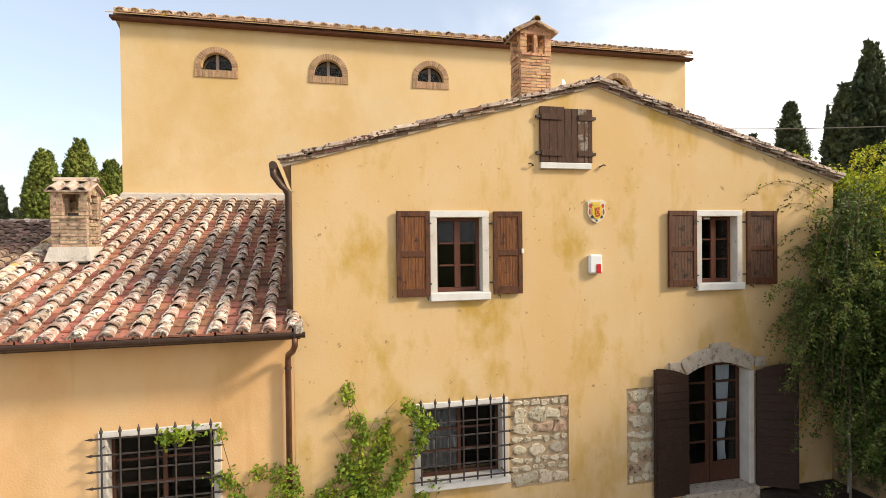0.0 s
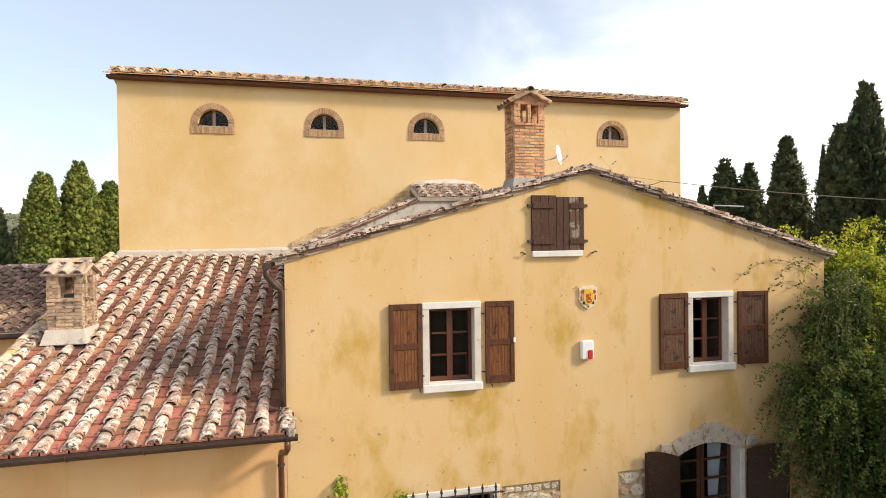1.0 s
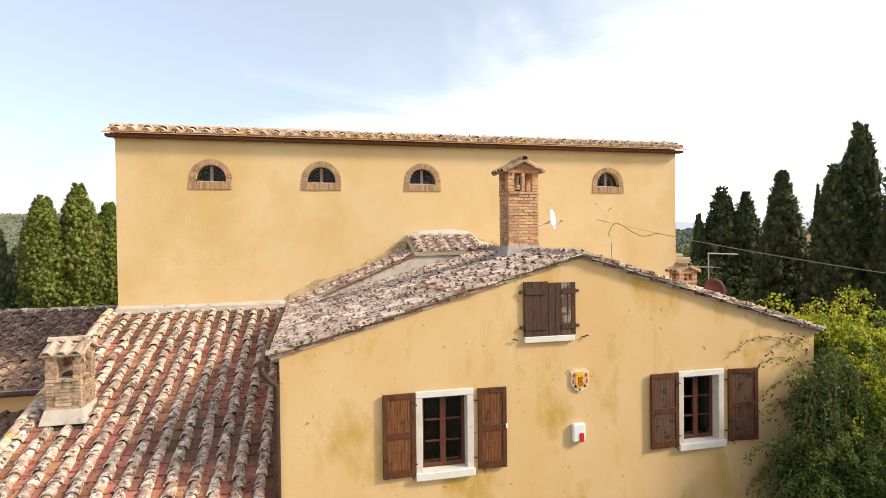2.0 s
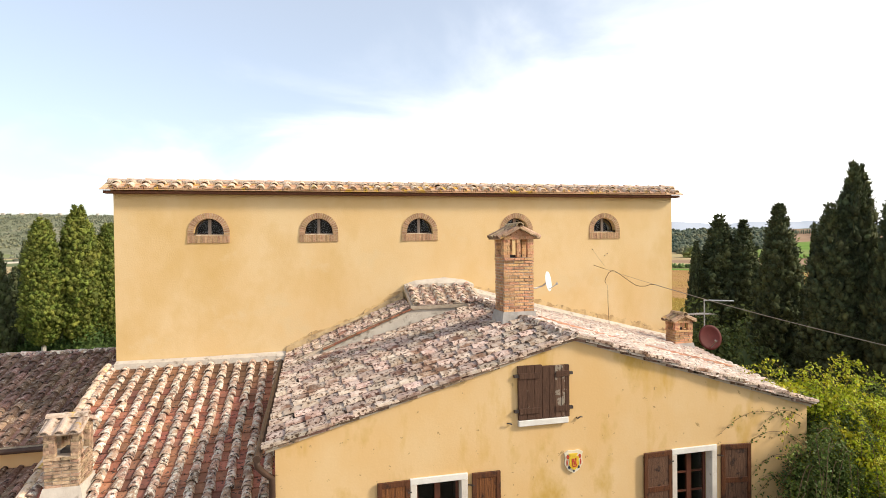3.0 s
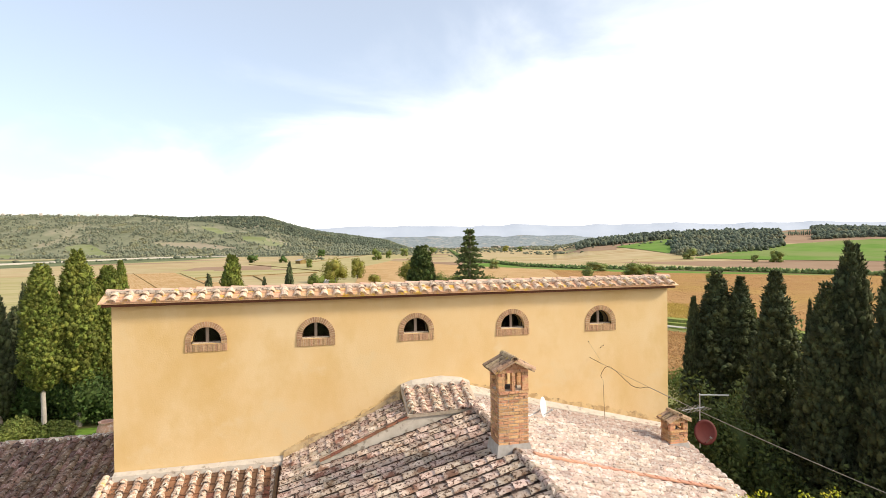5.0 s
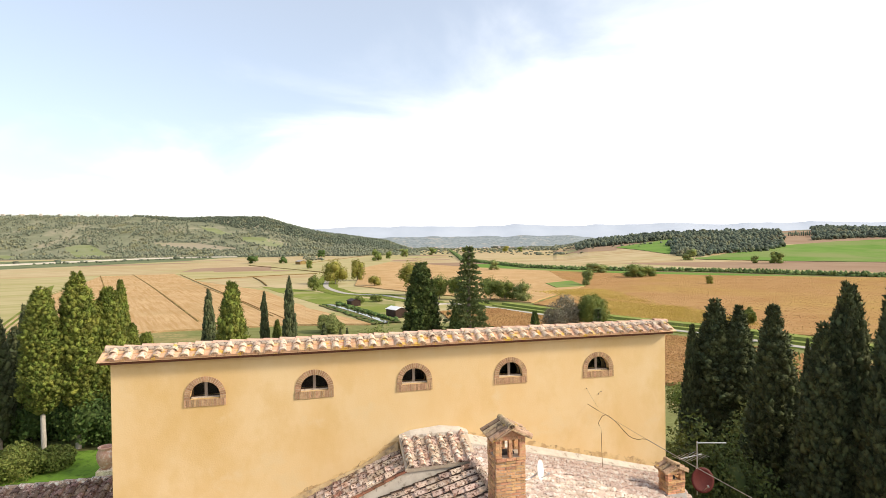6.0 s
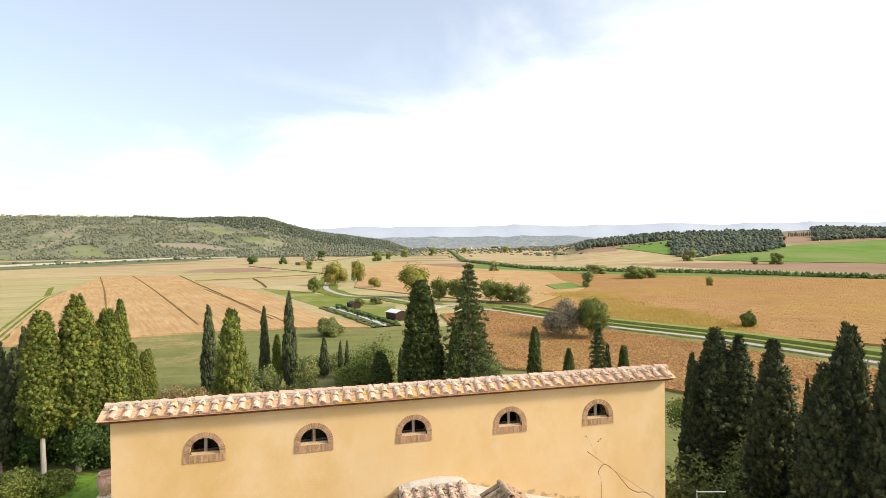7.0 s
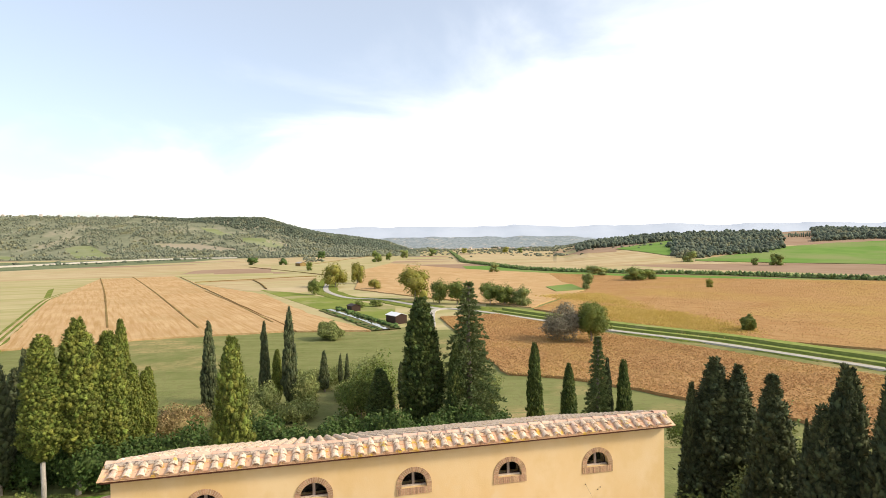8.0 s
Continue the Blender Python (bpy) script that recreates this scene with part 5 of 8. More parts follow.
# ================= half-moon windows of the tall block =================
def half_moon(name, cx, seed):
    """A stilted brick arch on a sill of upright bricks, with two small lights in it."""
    rng = random.Random(seed)
    win = thing(name, (cx, YT, 9.48), "half-moon attic window in a brick arch with a small wooden casement", "window", group="half-moon windows", kind="structure")
    ri, ro, zc, zs = 0.385, 0.54, 9.76, 9.675
    n = 23
    for k in range(n):
        a0, a1 = math.pi * k / n, math.pi * (k + 1) / n
        g = 0.011
        loop = [(cx + r * math.cos(a), zc + r * math.sin(a)) for a, r in ((a0 + g, ri), (a1 - g, ri), (a1 - g, ro), (a0 + g, ro))]
        part("brick", prism(bmesh.new(), loop, YT - 0.016 - rng.uniform(0, 0.008), YT + 0.18), M_ARCHBRICK, win)
    for sx in (-1, 1):
        part("brick", one_box(cx + min(sx * ri, sx * ro), cx + max(sx * ri, sx * ro), YT - 0.018, YT + 0.18, zs + 0.006, zc - 0.005), M_ARCHBRICK, win)
    for k in range(17):
        x0 = cx - 0.545 + 1.09 * k / 17
        part("sill_brick", one_box(x0 + 0.004, x0 + 1.09 / 17 - 0.004, YT - 0.024 - rng.uniform(0, 0.01), YT + 0.18, 9.485 - rng.uniform(0, 0.008), zs), M_ARCHBRICK, win)

    def loop_at(r, foot):
        return [(cx + r, foot), (cx + r, zc)] + [(cx + r * math.cos(math.pi * k / 16), zc + r * math.sin(math.pi * k / 16)) for k in range(1, 16)] + [(cx - r, zc), (cx - r, foot)]

    part("mortar_bed", prism(bmesh.new(), loop_at(ro - 0.006, 9.492), YT - 0.008, YT + 0.1, [loop_at(ri + 0.006, zs - 0.004)]), M_MORTAR, win)
    part("window_frame", one_box(cx - 0.384, cx + 0.384, YT + 0.10, YT + 0.24, zs + 0.002, 9.712), M_TRAV, win, "pale stone inner sill")
    part("stile", one_box(cx - 0.04, cx + 0.04, YT + 0.155, YT + 0.21, 9.714, 10.125), M_GREYWOOD, win)
    part("arched_frame", prism(bmesh.new(), loop_at(ri - 0.002, 9.713), YT + 0.165, YT + 0.205, [loop_at(ri - 0.028, 9.735)]), M_WOODDARK, win)
    for sx in (-1, 1):
        loop = [(cx + sx * 0.041, 9.736), (cx + sx * 0.356, 9.736)] + [(cx + sx * 0.356 * math.cos(math.pi / 2 * k / 8), zc + 0.356 * math.sin(math.pi / 2 * k / 8)) for k in range(8)] + [(cx + sx * 0.041, 10.112)]
        pane = part("pane", prism(bmesh.new(), loop, YT + 0.182, YT + 0.188), M_GLASS, win)
        pane.visible_shadow = False


for k, cx in enumerate(OVALS):
    half_moon("window_%d" % (k + 6), cx, 50 + k)
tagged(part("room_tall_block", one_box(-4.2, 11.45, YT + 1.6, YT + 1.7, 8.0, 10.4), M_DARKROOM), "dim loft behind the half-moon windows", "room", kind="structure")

# ================= gutters, pipes, cables =================
tagged(part("trim_eave_end", one_box(-0.26, -0.13, 8.20, 8.66, 3.68, 3.87, 0.03), M_LICHENMORTAR), "mortar block closing the end of the low eave", "eave end", kind="structure")
g = thing("gutter", (-2.6, 8.1, 3.66), "brown half-round gutter along the low roof", "gutter")
bm = bmesh.new()
rings = []
for x in (-5.06, -0.10):
    rings.append([bm.verts.new((x, 8.15 + math.cos(a) * r, 3.735 - math.sin(a) * r)) for r in (0.075, 0.068) for a in [math.pi * k / 8 for k in range(9)]])
for k in range(8):
    bm.faces.new((rings[0][k], rings[0][k + 1], rings[1][k + 1], rings[1][k]))
    bm.faces.new((rings[0][9 + k + 1], rings[0][9 + k], rings[1][9 + k], rings[1][9 + k + 1]))
for r_ in rings:
    for k in range(8):
        bm.faces.new((r_[k], r_[k + 1], r_[9 + k + 1], r_[9 + k]))
for k in (0, 8):
    bm.faces.new((rings[0][k], rings[1][k], rings[1][9 + k], rings[0][9 + k]))
part("trough", bm, M_GUTTER, g)
for k in range(6):
    x = -4.9 + 0.93 * k
    part("bracket", tube(bmesh.new(), [(x, 8.26, 3.735), (x, 8.225, 3.695), (x, 8.15, 3.65), (x, 8.075, 3.695), (x, 8.07, 3.755)], 0.008, 6), M_IRON, g)
p = thing("downpipe", (-0.42, 8.7, 0.3), "copper-brown downpipe with a swan neck", "downpipe")
part("pipe", tube(bmesh.new(), [(-0.245, 8.15, 3.68), (-0.245, 8.16, 3.55), (-0.28, 8.30, 3.45), (-0.355, 8.62, 3.34), (-0.365, 8.68, 3.24), (-0.365, 8.68, GROUND)], 0.045, 10), M_COPPER, p, smooth=True)
for z in (3.13, 1.6):
    part("clip", tube(bmesh.new(), [(-0.365, 8.68, z - 0.012), (-0.365, 8.68, z + 0.012)], 0.056, 10), M_IRON, p)
p = thing("downpipe", (-0.44, 8.62, 4.0), "dark pipe from the upper eave down the house corner", "downpipe")
part("pipe", tube(bmesh.new(), [(-0.54, 8.58, 6.15), (-0.53, 8.60, 6.02), (-0.42, 8.66, 5.87), (-0.325, 8.69, 5.78), (-0.325, 8.69, 4.3), (-0.325, 8.69, 4.02)], 0.05, 10), M_GUTTER, p, smooth=True)
g = thing("gutter", (-0.55, 12, 6.1), "brown gutter along the upper eave", "gutter")
part("trough", tube(bmesh.new(), [(-0.53, 8.52, 6.16), (-0.53, 15.7, 6.17)], 0.06, 10), M_GUTTER, g)

c = thing("cable", (9.4, YT - 0.02, 8.2), "thin dark cable looping loosely down the tall wall", "cable")
yw = YT - 0.012
part("slack_loop", tube(bmesh.new(), [(9.88, 13.80, 8.145), (9.80, 13.90, 8.13), (9.72, 13.99, 8.085), (9.66, 14.18, 8.07), (9.62, 14.33, 8.09), (9.60, 14.60, 8.18), (9.585, 14.85, 8.275), (9.50, 15.00, 8.385), (9.40, 15.12, 8.475), (9.35, 15.18, 8.49), (9.29, 15.28, 8.42), (9.24, 15.38, 8.24), (9.229, 15.41, 8.15), (9.25, 15.39, 8.08)], 0.0095, 6), M_WALLWIRE, c)
part("bare_strand", tube(bmesh.new(), [(9.25, 15.39, 8.08), (9.29, 15.37, 8.02), (9.30, 15.36, 7.86)], 0.004, 5), M_CABLE, c)
part("drop", tube(bmesh.new(), [(9.30, 15.36, 7.87), (9.295, 15.35, 7.5), (9.30, 15.33, 7.1), (9.31, 15.32, 6.86), (9.33, 15.36, 6.78), (9.27, 15.42, 6.72), (9.22, 15.45, 6.78), (9.25, 15.45, 6.86)], 0.0085, 6), M_WALLWIRE, c)
part("tie_wire", tube(bmesh.new(), [(9.10, yw, 9.14), (9.16, YT - 0.16, 8.95), (9.27, 15.50, 8.62)], 0.0028, 5), M_CABLE, c)
for x, z in ((9.10, 9.14), (9.53, 8.93), (9.62, 9.0)):
    part("nail", rod(bmesh.new(), (x, YT - 0.001, z), (x, YT - 0.03, z - 0.01), 0.014, 6), M_IRON, c)
c = thing("overhead_cable", (9.13, YT - 0.02, 8.63), "overhead service cable hanging from the tall wall across the yard", "cable")
span = [(9.13 + 0.333 * d, YT - 0.02 - 0.943 * d, 8.63 - 0.23 * d + 0.006 * d * d) for d in [k * 0.45 for k in range(60)]]
part("support_wire", tube(bmesh.new(), span[:6], 0.0045, 5), M_CABLE, c)
part("lashing", tube(bmesh.new(), span[:2], 0.009, 6), M_WALLWIRE, c)
part("span", tube(bmesh.new(), span[5:], 0.0105, 6), M_CABLE, c)


# satellite dishes and aerial
def dish(at, turn, tilt, r, material, label, mast):
    d = thing("satellite_dish", at, label, "satellite dish")
    bm = bmesh.new()
    rings = []
    for k in range(6):
        rr = r * k / 5
        rings.append([bm.verts.new((math.cos(a) * rr, -0.16 * (rr / r) ** 2 * r * 2 * 0.5, math.sin(a) * rr * 1.08)) for a in [2 * math.pi * j / 24 for j in range(24)]])
    for a, b in zip(rings, rings[1:]):
        for j in range(24):
            bm.faces.new((a[j], a[(j + 1) % 24], b[(j + 1) % 24], b[j]))
    bmesh.ops.remove_doubles(bm, verts=bm.verts, dist=1e-4)
    m = Matrix.Translation(at) @ Matrix.Rotation(radians(turn), 4, "Z") @ Matrix.Rotation(radians(tilt), 4, "X")
    bmesh.ops.transform(bm, matrix=m, verts=bm.verts)
    ob = part("reflector", bm, material, d, smooth=True)
    md = ob.modifiers.new("thickness", "SOLIDIFY")
    md.thickness = 0.012
    bm = bmesh.new()
    rod(bm, m @ Vector((0, 0, -r * 0.9)), m @ Vector((0, -r * 1.1, -r * 0.35)), 0.012, 6)
    arm = part("arm", bm, M_ALU, d)
    BASE[arm] = BASE[d]
    part("receiver", rod(bmesh.new(), m @ Vector((0, -r * 1.15, -r * 0.38)), m @ Vector((0, -r * 0.95, -r * 0.30)), 0.025, 8), M_ALU, arm)
    part("bracket", tube(bmesh.new(), mast, 0.018, 6), M_ALU, d)
    return d


dish((5.70, 11.85, 8.47), 50, -8, 0.22, M_WHITE, "white satellite dish on the brick chimney", [(5.15, 11.7, 8.38), (5.35, 11.72, 8.33), (5.58, 11.8, 8.38), (5.70, 11.85, 8.45)])
dish((12.34, 14.6, 6.36), -12, -12, 0.36, M_REDDISH, "dark red satellite dish on the aerial mast", [(12.25, 14.7, 6.3), (12.32, 14.62, 6.36)])
a = thing("aerial", (12.25, 14.7, 5.9), "grey television aerial with two antennas on a mast", "aerial")
part("mast", rod(bmesh.new(), (12.25, 14.7, 5.85), (12.25, 14.7, 7.55), 0.02, 8), M_ALU, a)
part("boom", rod(bmesh.new(), (12.2, 14.66, 7.52), (13.15, 14.5, 7.48), 0.022, 6), M_ALU, a)
boom = part("boom", rod(bmesh.new(), (11.5, 14.55, 7.12), (12.5, 14.8, 7.08), 0.014, 6), M_ALU, a)
for k in range(9):
    f = k / 8
    BASE[boom] = BASE[a]
    cx, cy, cz = 11.5 + 1.0 * f, 14.55 + 0.25 * f, 7.12 - 0.04 * f
    part("element", rod(bmesh.new(), (cx + 0.07, cy - 0.25, cz), (cx - 0.07, cy + 0.25, cz), 0.006, 5), M_ALU, boom)
part("junction_box", one_box(12.22, 12.29, 14.66, 14.72, 6.62, 6.70, 0.008), M_WHITE, a)

# alarm box and coat of arms on the gable
al = thing("alarm_box", (4.77, YG, 4.41), "white alarm siren box with a red lamp on the wall", "alarm")
bm = one_box(4.64, 4.885, YG - 0.09, YG - 0.001, 4.425, 4.755, 0.025)
part("housing", bm, M_WHITE, al)
part("lamp", one_box(4.76, 4.845, YG - 0.105, YG - 0.0895, 4.432, 4.59, 0.012), M_RED, al, "red siren lamp")
cr = thing("coat_of_arms", (4.806, YG, 5.28), "glazed ceramic coat of arms with a red and yellow shield", "plaque")
shape = [(0, -0.21), (0.10, -0.15), (0.165, -0.04), (0.15, 0.08), (0.17, 0.16), (0.10, 0.20), (0.0, 0.19), (-0.10, 0.20), (-0.17, 0.16), (-0.15, 0.08), (-0.165, -0.04), (-0.10, -0.15)]
cz = 5.503
part("plate", prism(bmesh.new(), [(4.806 + x * 1.05, cz + z) for x, z in shape], YG - 0.035, YG - 0.001), M_CREST, cr)
for x, z, w, h in ((-0.11, 0.09, 0.05, 0.07), (0.11, 0.09, 0.05, 0.07), (-0.125, -0.01, 0.025, 0.10), (0.125, -0.01, 0.025, 0.10), (-0.085, -0.10, 0.045, 0.05), (0.085, -0.10, 0.045, 0.05), (0.0, -0.165, 0.03, 0.03)):
    part("scroll", prism(bmesh.new(), [(4.806 + x * 1.05 + math.cos(q) * w * 0.55, cz + z + math.sin(q) * h * 0.55) for q in [k * math.pi / 4 for k in range(8)]], YG - 0.042, YG - 0.0355), M_CREST_RED if abs(x) > 0.1 else M_CREST_BLUE, cr, "dark glazed scroll")
part("shield", prism(bmesh.new(), [(4.806 + x * 1.05 * 0.55, cz - 0.02 + z * 0.6) for x, z in shape], YG - 0.05, YG - 0.0355), M_CREST_YEL, cr, "yellow shield")
for x, z, w, h in ((-0.02, 0.03, 0.05, 0.06), (0.03, 0.045, 0.025, 0.05), (0.015, -0.02, 0.05, 0.06), (-0.03, -0.03, 0.02, 0.07), (0.0, -0.08, 0.06, 0.03), (0.045, -0.06, 0.02, 0.05)):
    part("charge", one_box(4.806 + x * 1.05 - w / 2, 4.806 + x * 1.05 + w / 2, YG - 0.056, YG - 0.0505, cz + z - h / 2, cz + z + h / 2, 0.002), M_CREST_RED, cr)
part("crown", prism(bmesh.new(), [(4.73, cz + 0.10), (4.85, cz + 0.10), (4.88, cz + 0.15), (4.70, cz + 0.15)], YG - 0.05, YG - 0.0355), M_CREST_YEL, cr)

# low building behind the far-left roof
tagged(part("wall_far_left", one_box(-17.0, -5.0, 16.2, 16.6, GROUND - 0.4, 4.3), M_STUCCO_LOW), "shaded ochre wall of the neighbouring wing", "wall", kind="structure")
g = thing("gutter", (-11, 15.85, 4.25), "brown gutter of the neighbouring wing", "gutter")
part("trough", tube(bmesh.new(), [(-17, 15.82, 4.27), (-5.05, 15.82, 4.27)], 0.07, 10), M_GUTTER, g)
tiled_roof("roof_lower_left", ((-17.0, 11.2, 2.6), (-5.1, 11.2, 2.6)), ((-17.0, 16.15, 3.7), (-5.1, 16.15, 3.7)), 0.35, 0.40, M_DARK, M_DARK,
           "shaded mossy lean-to roof below the neighbouring wing", seed=12, offset=0.3, near=(-5, 12, 3), cover_limit=150, flat_limit=100)

# ================= the land =================
FX, FY = 0.2306, 0.9730          # the way across the valley


def smooth(v):
    v = max(0.0, min(1.0, v))
    return v * v * (3 - 2 * v)


LEFT_T = [-1.6, -0.80, -0.70, -0.59, -0.48, -0.32, -0.27, -0.23, -0.165, -0.10, -0.05]
LEFT_E = [0.060, 0.062, 0.058, 0.057, 0.053, 0.048, 0.034, 0.025, 0.014, 0.002, -0.02]
RIGHT_T = [0.22, 0.26, 0.35, 0.43, 0.60, 0.70, 0.80, 1.6]
RIGHT_E = [-0.02, -0.006, 0.004, 0.010, 0.012, 0.014, 0.015, 0.016]


def terrain(x, y):
    """Height of the land: the villa's terrace, the slope down to the plain, and the hills beyond."""
    s, l = FX * x + FY * y, FY * x - FX * y
    brow = smooth((l / max(s, 20.0) - 0.02) / 0.18)
    z = GROUND - 25.2 * smooth((s - 62 + 24 * brow) / (52 + 14 * brow))
    if s > 800:
        t = l / s
        if t < -0.03:
            rise = smooth((s - 1720) / 980)
            top = 17 + np.interp(t, LEFT_T, LEFT_E) * 2700
            z += max(0.0, (top + 25) * rise) * (0.90 + 0.12 * noise.noise((x * 0.0035, y * 0.0035, 1.0)))
        if t > 0.2:
            rise = smooth((s - 900) / 900)
            top = 17 + np.interp(t, RIGHT_T, RIGHT_E) * 1800
            z += max(0.0, (top + 25) * rise) * (0.94 + 0.10 * noise.noise((x * 0.004, y * 0.004, 3.0)))
    return z


def zone(x, y):
    """Which cover the far land has: 0 meadow, 1 young crop, 2 ploughed, 3 stubble, 4 scrub."""
    s, l = FX * x + FY * y, FY * x - FX * y
    t = l / max(s, 1)
    if s < 270 or (s < 800 and t > 0.08):
        return 0
    if s < 800:
        return 6
    if s < 1300 and t > 0.08:
        return 3
    n = noise.noise((x * 0.0045, y * 0.0045, 7.0))
    t += 0.02 * n
    if t > 0.24:
        return 2 if s < 1500 or n > 0.0 else 4
    if t < -0.04 and s > 1640:
        return 4
    band = noise.noise((x * 0.0009, y * 0.006, 2.0))
    return 3 if band > 0.05 else (2 if band > -0.12 else 6)


angles = [math.radians(a) for a in list(np.arange(-52, 52.01, 0.34)) + list(np.arange(57, 306, 5))]
radii = [0.0, 2.0]
while radii[-1] < 4880:
    radii.append(radii[-1] * 1.035 + 0.4)
verts, faces, slots = [], [], []
for r in radii[1:]:
    for a in angles:
        th = a + math.radians(-YAW)
        x, y = math.sin(th) * r, math.cos(th) * r
        verts.append((x, y, terrain(x, y)))
N = len(angles)
for i in range(len(radii) - 2):
    for k in range(N):
        k2 = (k + 1) % N
        faces.append((i * N + k, (i + 1) * N + k, (i + 1) * N + k2, i * N + k2))
        a_, b_ = verts[i * N + k], verts[(i + 1) * N + k2]
        slots.append(zone((a_[0] + b_[0]) / 2, (a_[1] + b_[1]) / 2))
verts.append((0, 0, GROUND))
for k in range(N):
    faces.append((len(verts) - 1, k, (k + 1) % N))
    slots.append(0)
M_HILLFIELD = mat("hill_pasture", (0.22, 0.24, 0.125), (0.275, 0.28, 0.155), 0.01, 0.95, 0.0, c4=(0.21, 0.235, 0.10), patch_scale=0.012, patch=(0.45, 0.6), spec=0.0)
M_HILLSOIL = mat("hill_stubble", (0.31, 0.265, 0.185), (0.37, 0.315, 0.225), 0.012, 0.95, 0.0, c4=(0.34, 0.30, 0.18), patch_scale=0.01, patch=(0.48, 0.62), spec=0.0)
# Scrub colour also lightened for haze, like the hill woods.
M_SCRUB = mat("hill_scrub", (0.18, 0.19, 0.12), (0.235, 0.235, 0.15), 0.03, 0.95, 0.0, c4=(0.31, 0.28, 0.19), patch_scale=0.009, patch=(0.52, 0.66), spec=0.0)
ground = raw("ground", verts, faces, M_GRASS)
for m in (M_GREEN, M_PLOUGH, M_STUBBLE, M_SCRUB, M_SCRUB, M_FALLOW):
    ground.data.materials.append(m)
ground.data.polygons.foreach_set("material_index", slots)
tagged(ground, "green terrace falling to a wide farmed valley with hills", "ground", kind="structure")

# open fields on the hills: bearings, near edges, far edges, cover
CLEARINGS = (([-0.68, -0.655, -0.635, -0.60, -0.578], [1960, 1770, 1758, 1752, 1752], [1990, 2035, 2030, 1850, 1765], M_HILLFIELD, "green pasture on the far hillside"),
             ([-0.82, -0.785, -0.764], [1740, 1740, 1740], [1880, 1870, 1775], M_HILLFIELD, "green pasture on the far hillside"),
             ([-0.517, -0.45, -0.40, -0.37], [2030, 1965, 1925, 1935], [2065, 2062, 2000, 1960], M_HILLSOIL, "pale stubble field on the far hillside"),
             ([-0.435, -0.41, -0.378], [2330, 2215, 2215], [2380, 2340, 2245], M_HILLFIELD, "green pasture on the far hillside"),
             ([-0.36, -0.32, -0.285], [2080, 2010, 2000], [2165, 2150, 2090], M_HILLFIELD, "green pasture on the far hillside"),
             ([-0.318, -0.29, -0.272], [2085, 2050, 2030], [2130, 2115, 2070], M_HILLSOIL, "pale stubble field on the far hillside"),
             ([0.455, 0.52, 0.60, 0.70, 0.80, 0.90], [1004, 973, 934, 886, 838, 800], [1030, 1120, 1260, 1330, 1345, 1345], M_GREEN, "bright green young crop on the rising ground"),
             ([0.313, 0.36, 0.405, 0.44], [1345, 1230, 1130, 1150], [1360, 1430, 1480, 1490], M_GREEN, "bright green young crop beside the wood"))


def in_clearing(t, s):
    return any(c[0][0] < t < c[0][-1] and np.interp(t, c[0], c[1]) < s < np.interp(t, c[0], c[2]) for c in CLEARINGS)


for k, (ts, near, far, m, text) in enumerate(CLEARINGS):
    vs, fs, n, rows = [], [], 72, 16
    for i in range(n + 1):
        t = ts[0] + (ts[-1] - ts[0]) * i / n
        wob = 14 * noise.noise((t * 60, k * 3.0, 0)) + 7 * noise.noise((t * 190, k * 3.0, 4))
        s0, s1 = np.interp(t, ts, near) + wob * 0.5, np.interp(t, ts, far) + wob
        for j in range(rows + 1):
            s = s0 + (s1 - s0) * j / rows
            x, y = FX * s + FY * t * s, FY * s - FX * t * s
            vs.append((x, y, terrain(x, y) + 0.9))
    fs = [(i * (rows + 1) + j, (i + 1) * (rows + 1) + j, (i + 1) * (rows + 1) + j + 1, i * (rows + 1) + j + 1) for i in range(n) for j in range(rows)]
    tagged(raw("hill_field", vs, fs, m), text, "field", kind="structure")

lawn = []
for i in range(13):
    for k in range(9):
        x, y = -25 + 1.3 * i, 32.0 + 1.15 * k
        lawn.append((x, y, terrain(x, y) + 0.03 + 0.05 * noise.noise((x * 0.4, y * 0.4, 0))))
tagged(raw("lawn", lawn, [(i * 9 + k, (i + 1) * 9 + k, (i + 1) * 9 + k + 1, i * 9 + k + 1) for i in range(12) for k in range(8)], M_LAWN), "bright mown lawn under the cypresses", "lawn", kind="structure")
# Mostly unseen; widened and warmed to bounce tan light onto the walls.
tagged(part("yard", one_box(-24.0, 15.0, -28.0, YG + 0.3, GROUND - 0.3, GROUND + 0.015), M_GRAVEL), "tan gravel yard before the house", "yard", kind="structure")
tagged(part("garden_wall", one_box(9.84, 10.15, 3.0, YG + 0.3, GROUND - 0.3, 1.15, 0.03), M_SHADED_STUCCO), "low mottled stucco garden wall under the climber, darkened as in its shade", "wall", kind="structure")
# Near-black slab, added so that the ground in this corner stays dark.
tagged(part("planting_bed", one_box(8.0, 9.835, 4.5, YG - 0.005, GROUND - 0.2, GROUND + 0.10, 0.04), M_SOIL), "near-black bed added under the climber to keep the corner dark", "planting bed", kind="structure")
PLAIN = -25.0
M_GREEN2 = mat("pasture_grass", (0.17, 0.21, 0.05), (0.24, 0.26, 0.07), 0.05, 0.95, 0.3, 2, c4=(0.36, 0.31, 0.16), patch_scale=0.03, patch=(0.52, 0.7), spec=0.0)
def away(rows):
    """Points of the plain by bearing and distance across the valley."""
    return [(FX * q + FY * v * q, FY * q - FX * v * q) for v, q in rows]


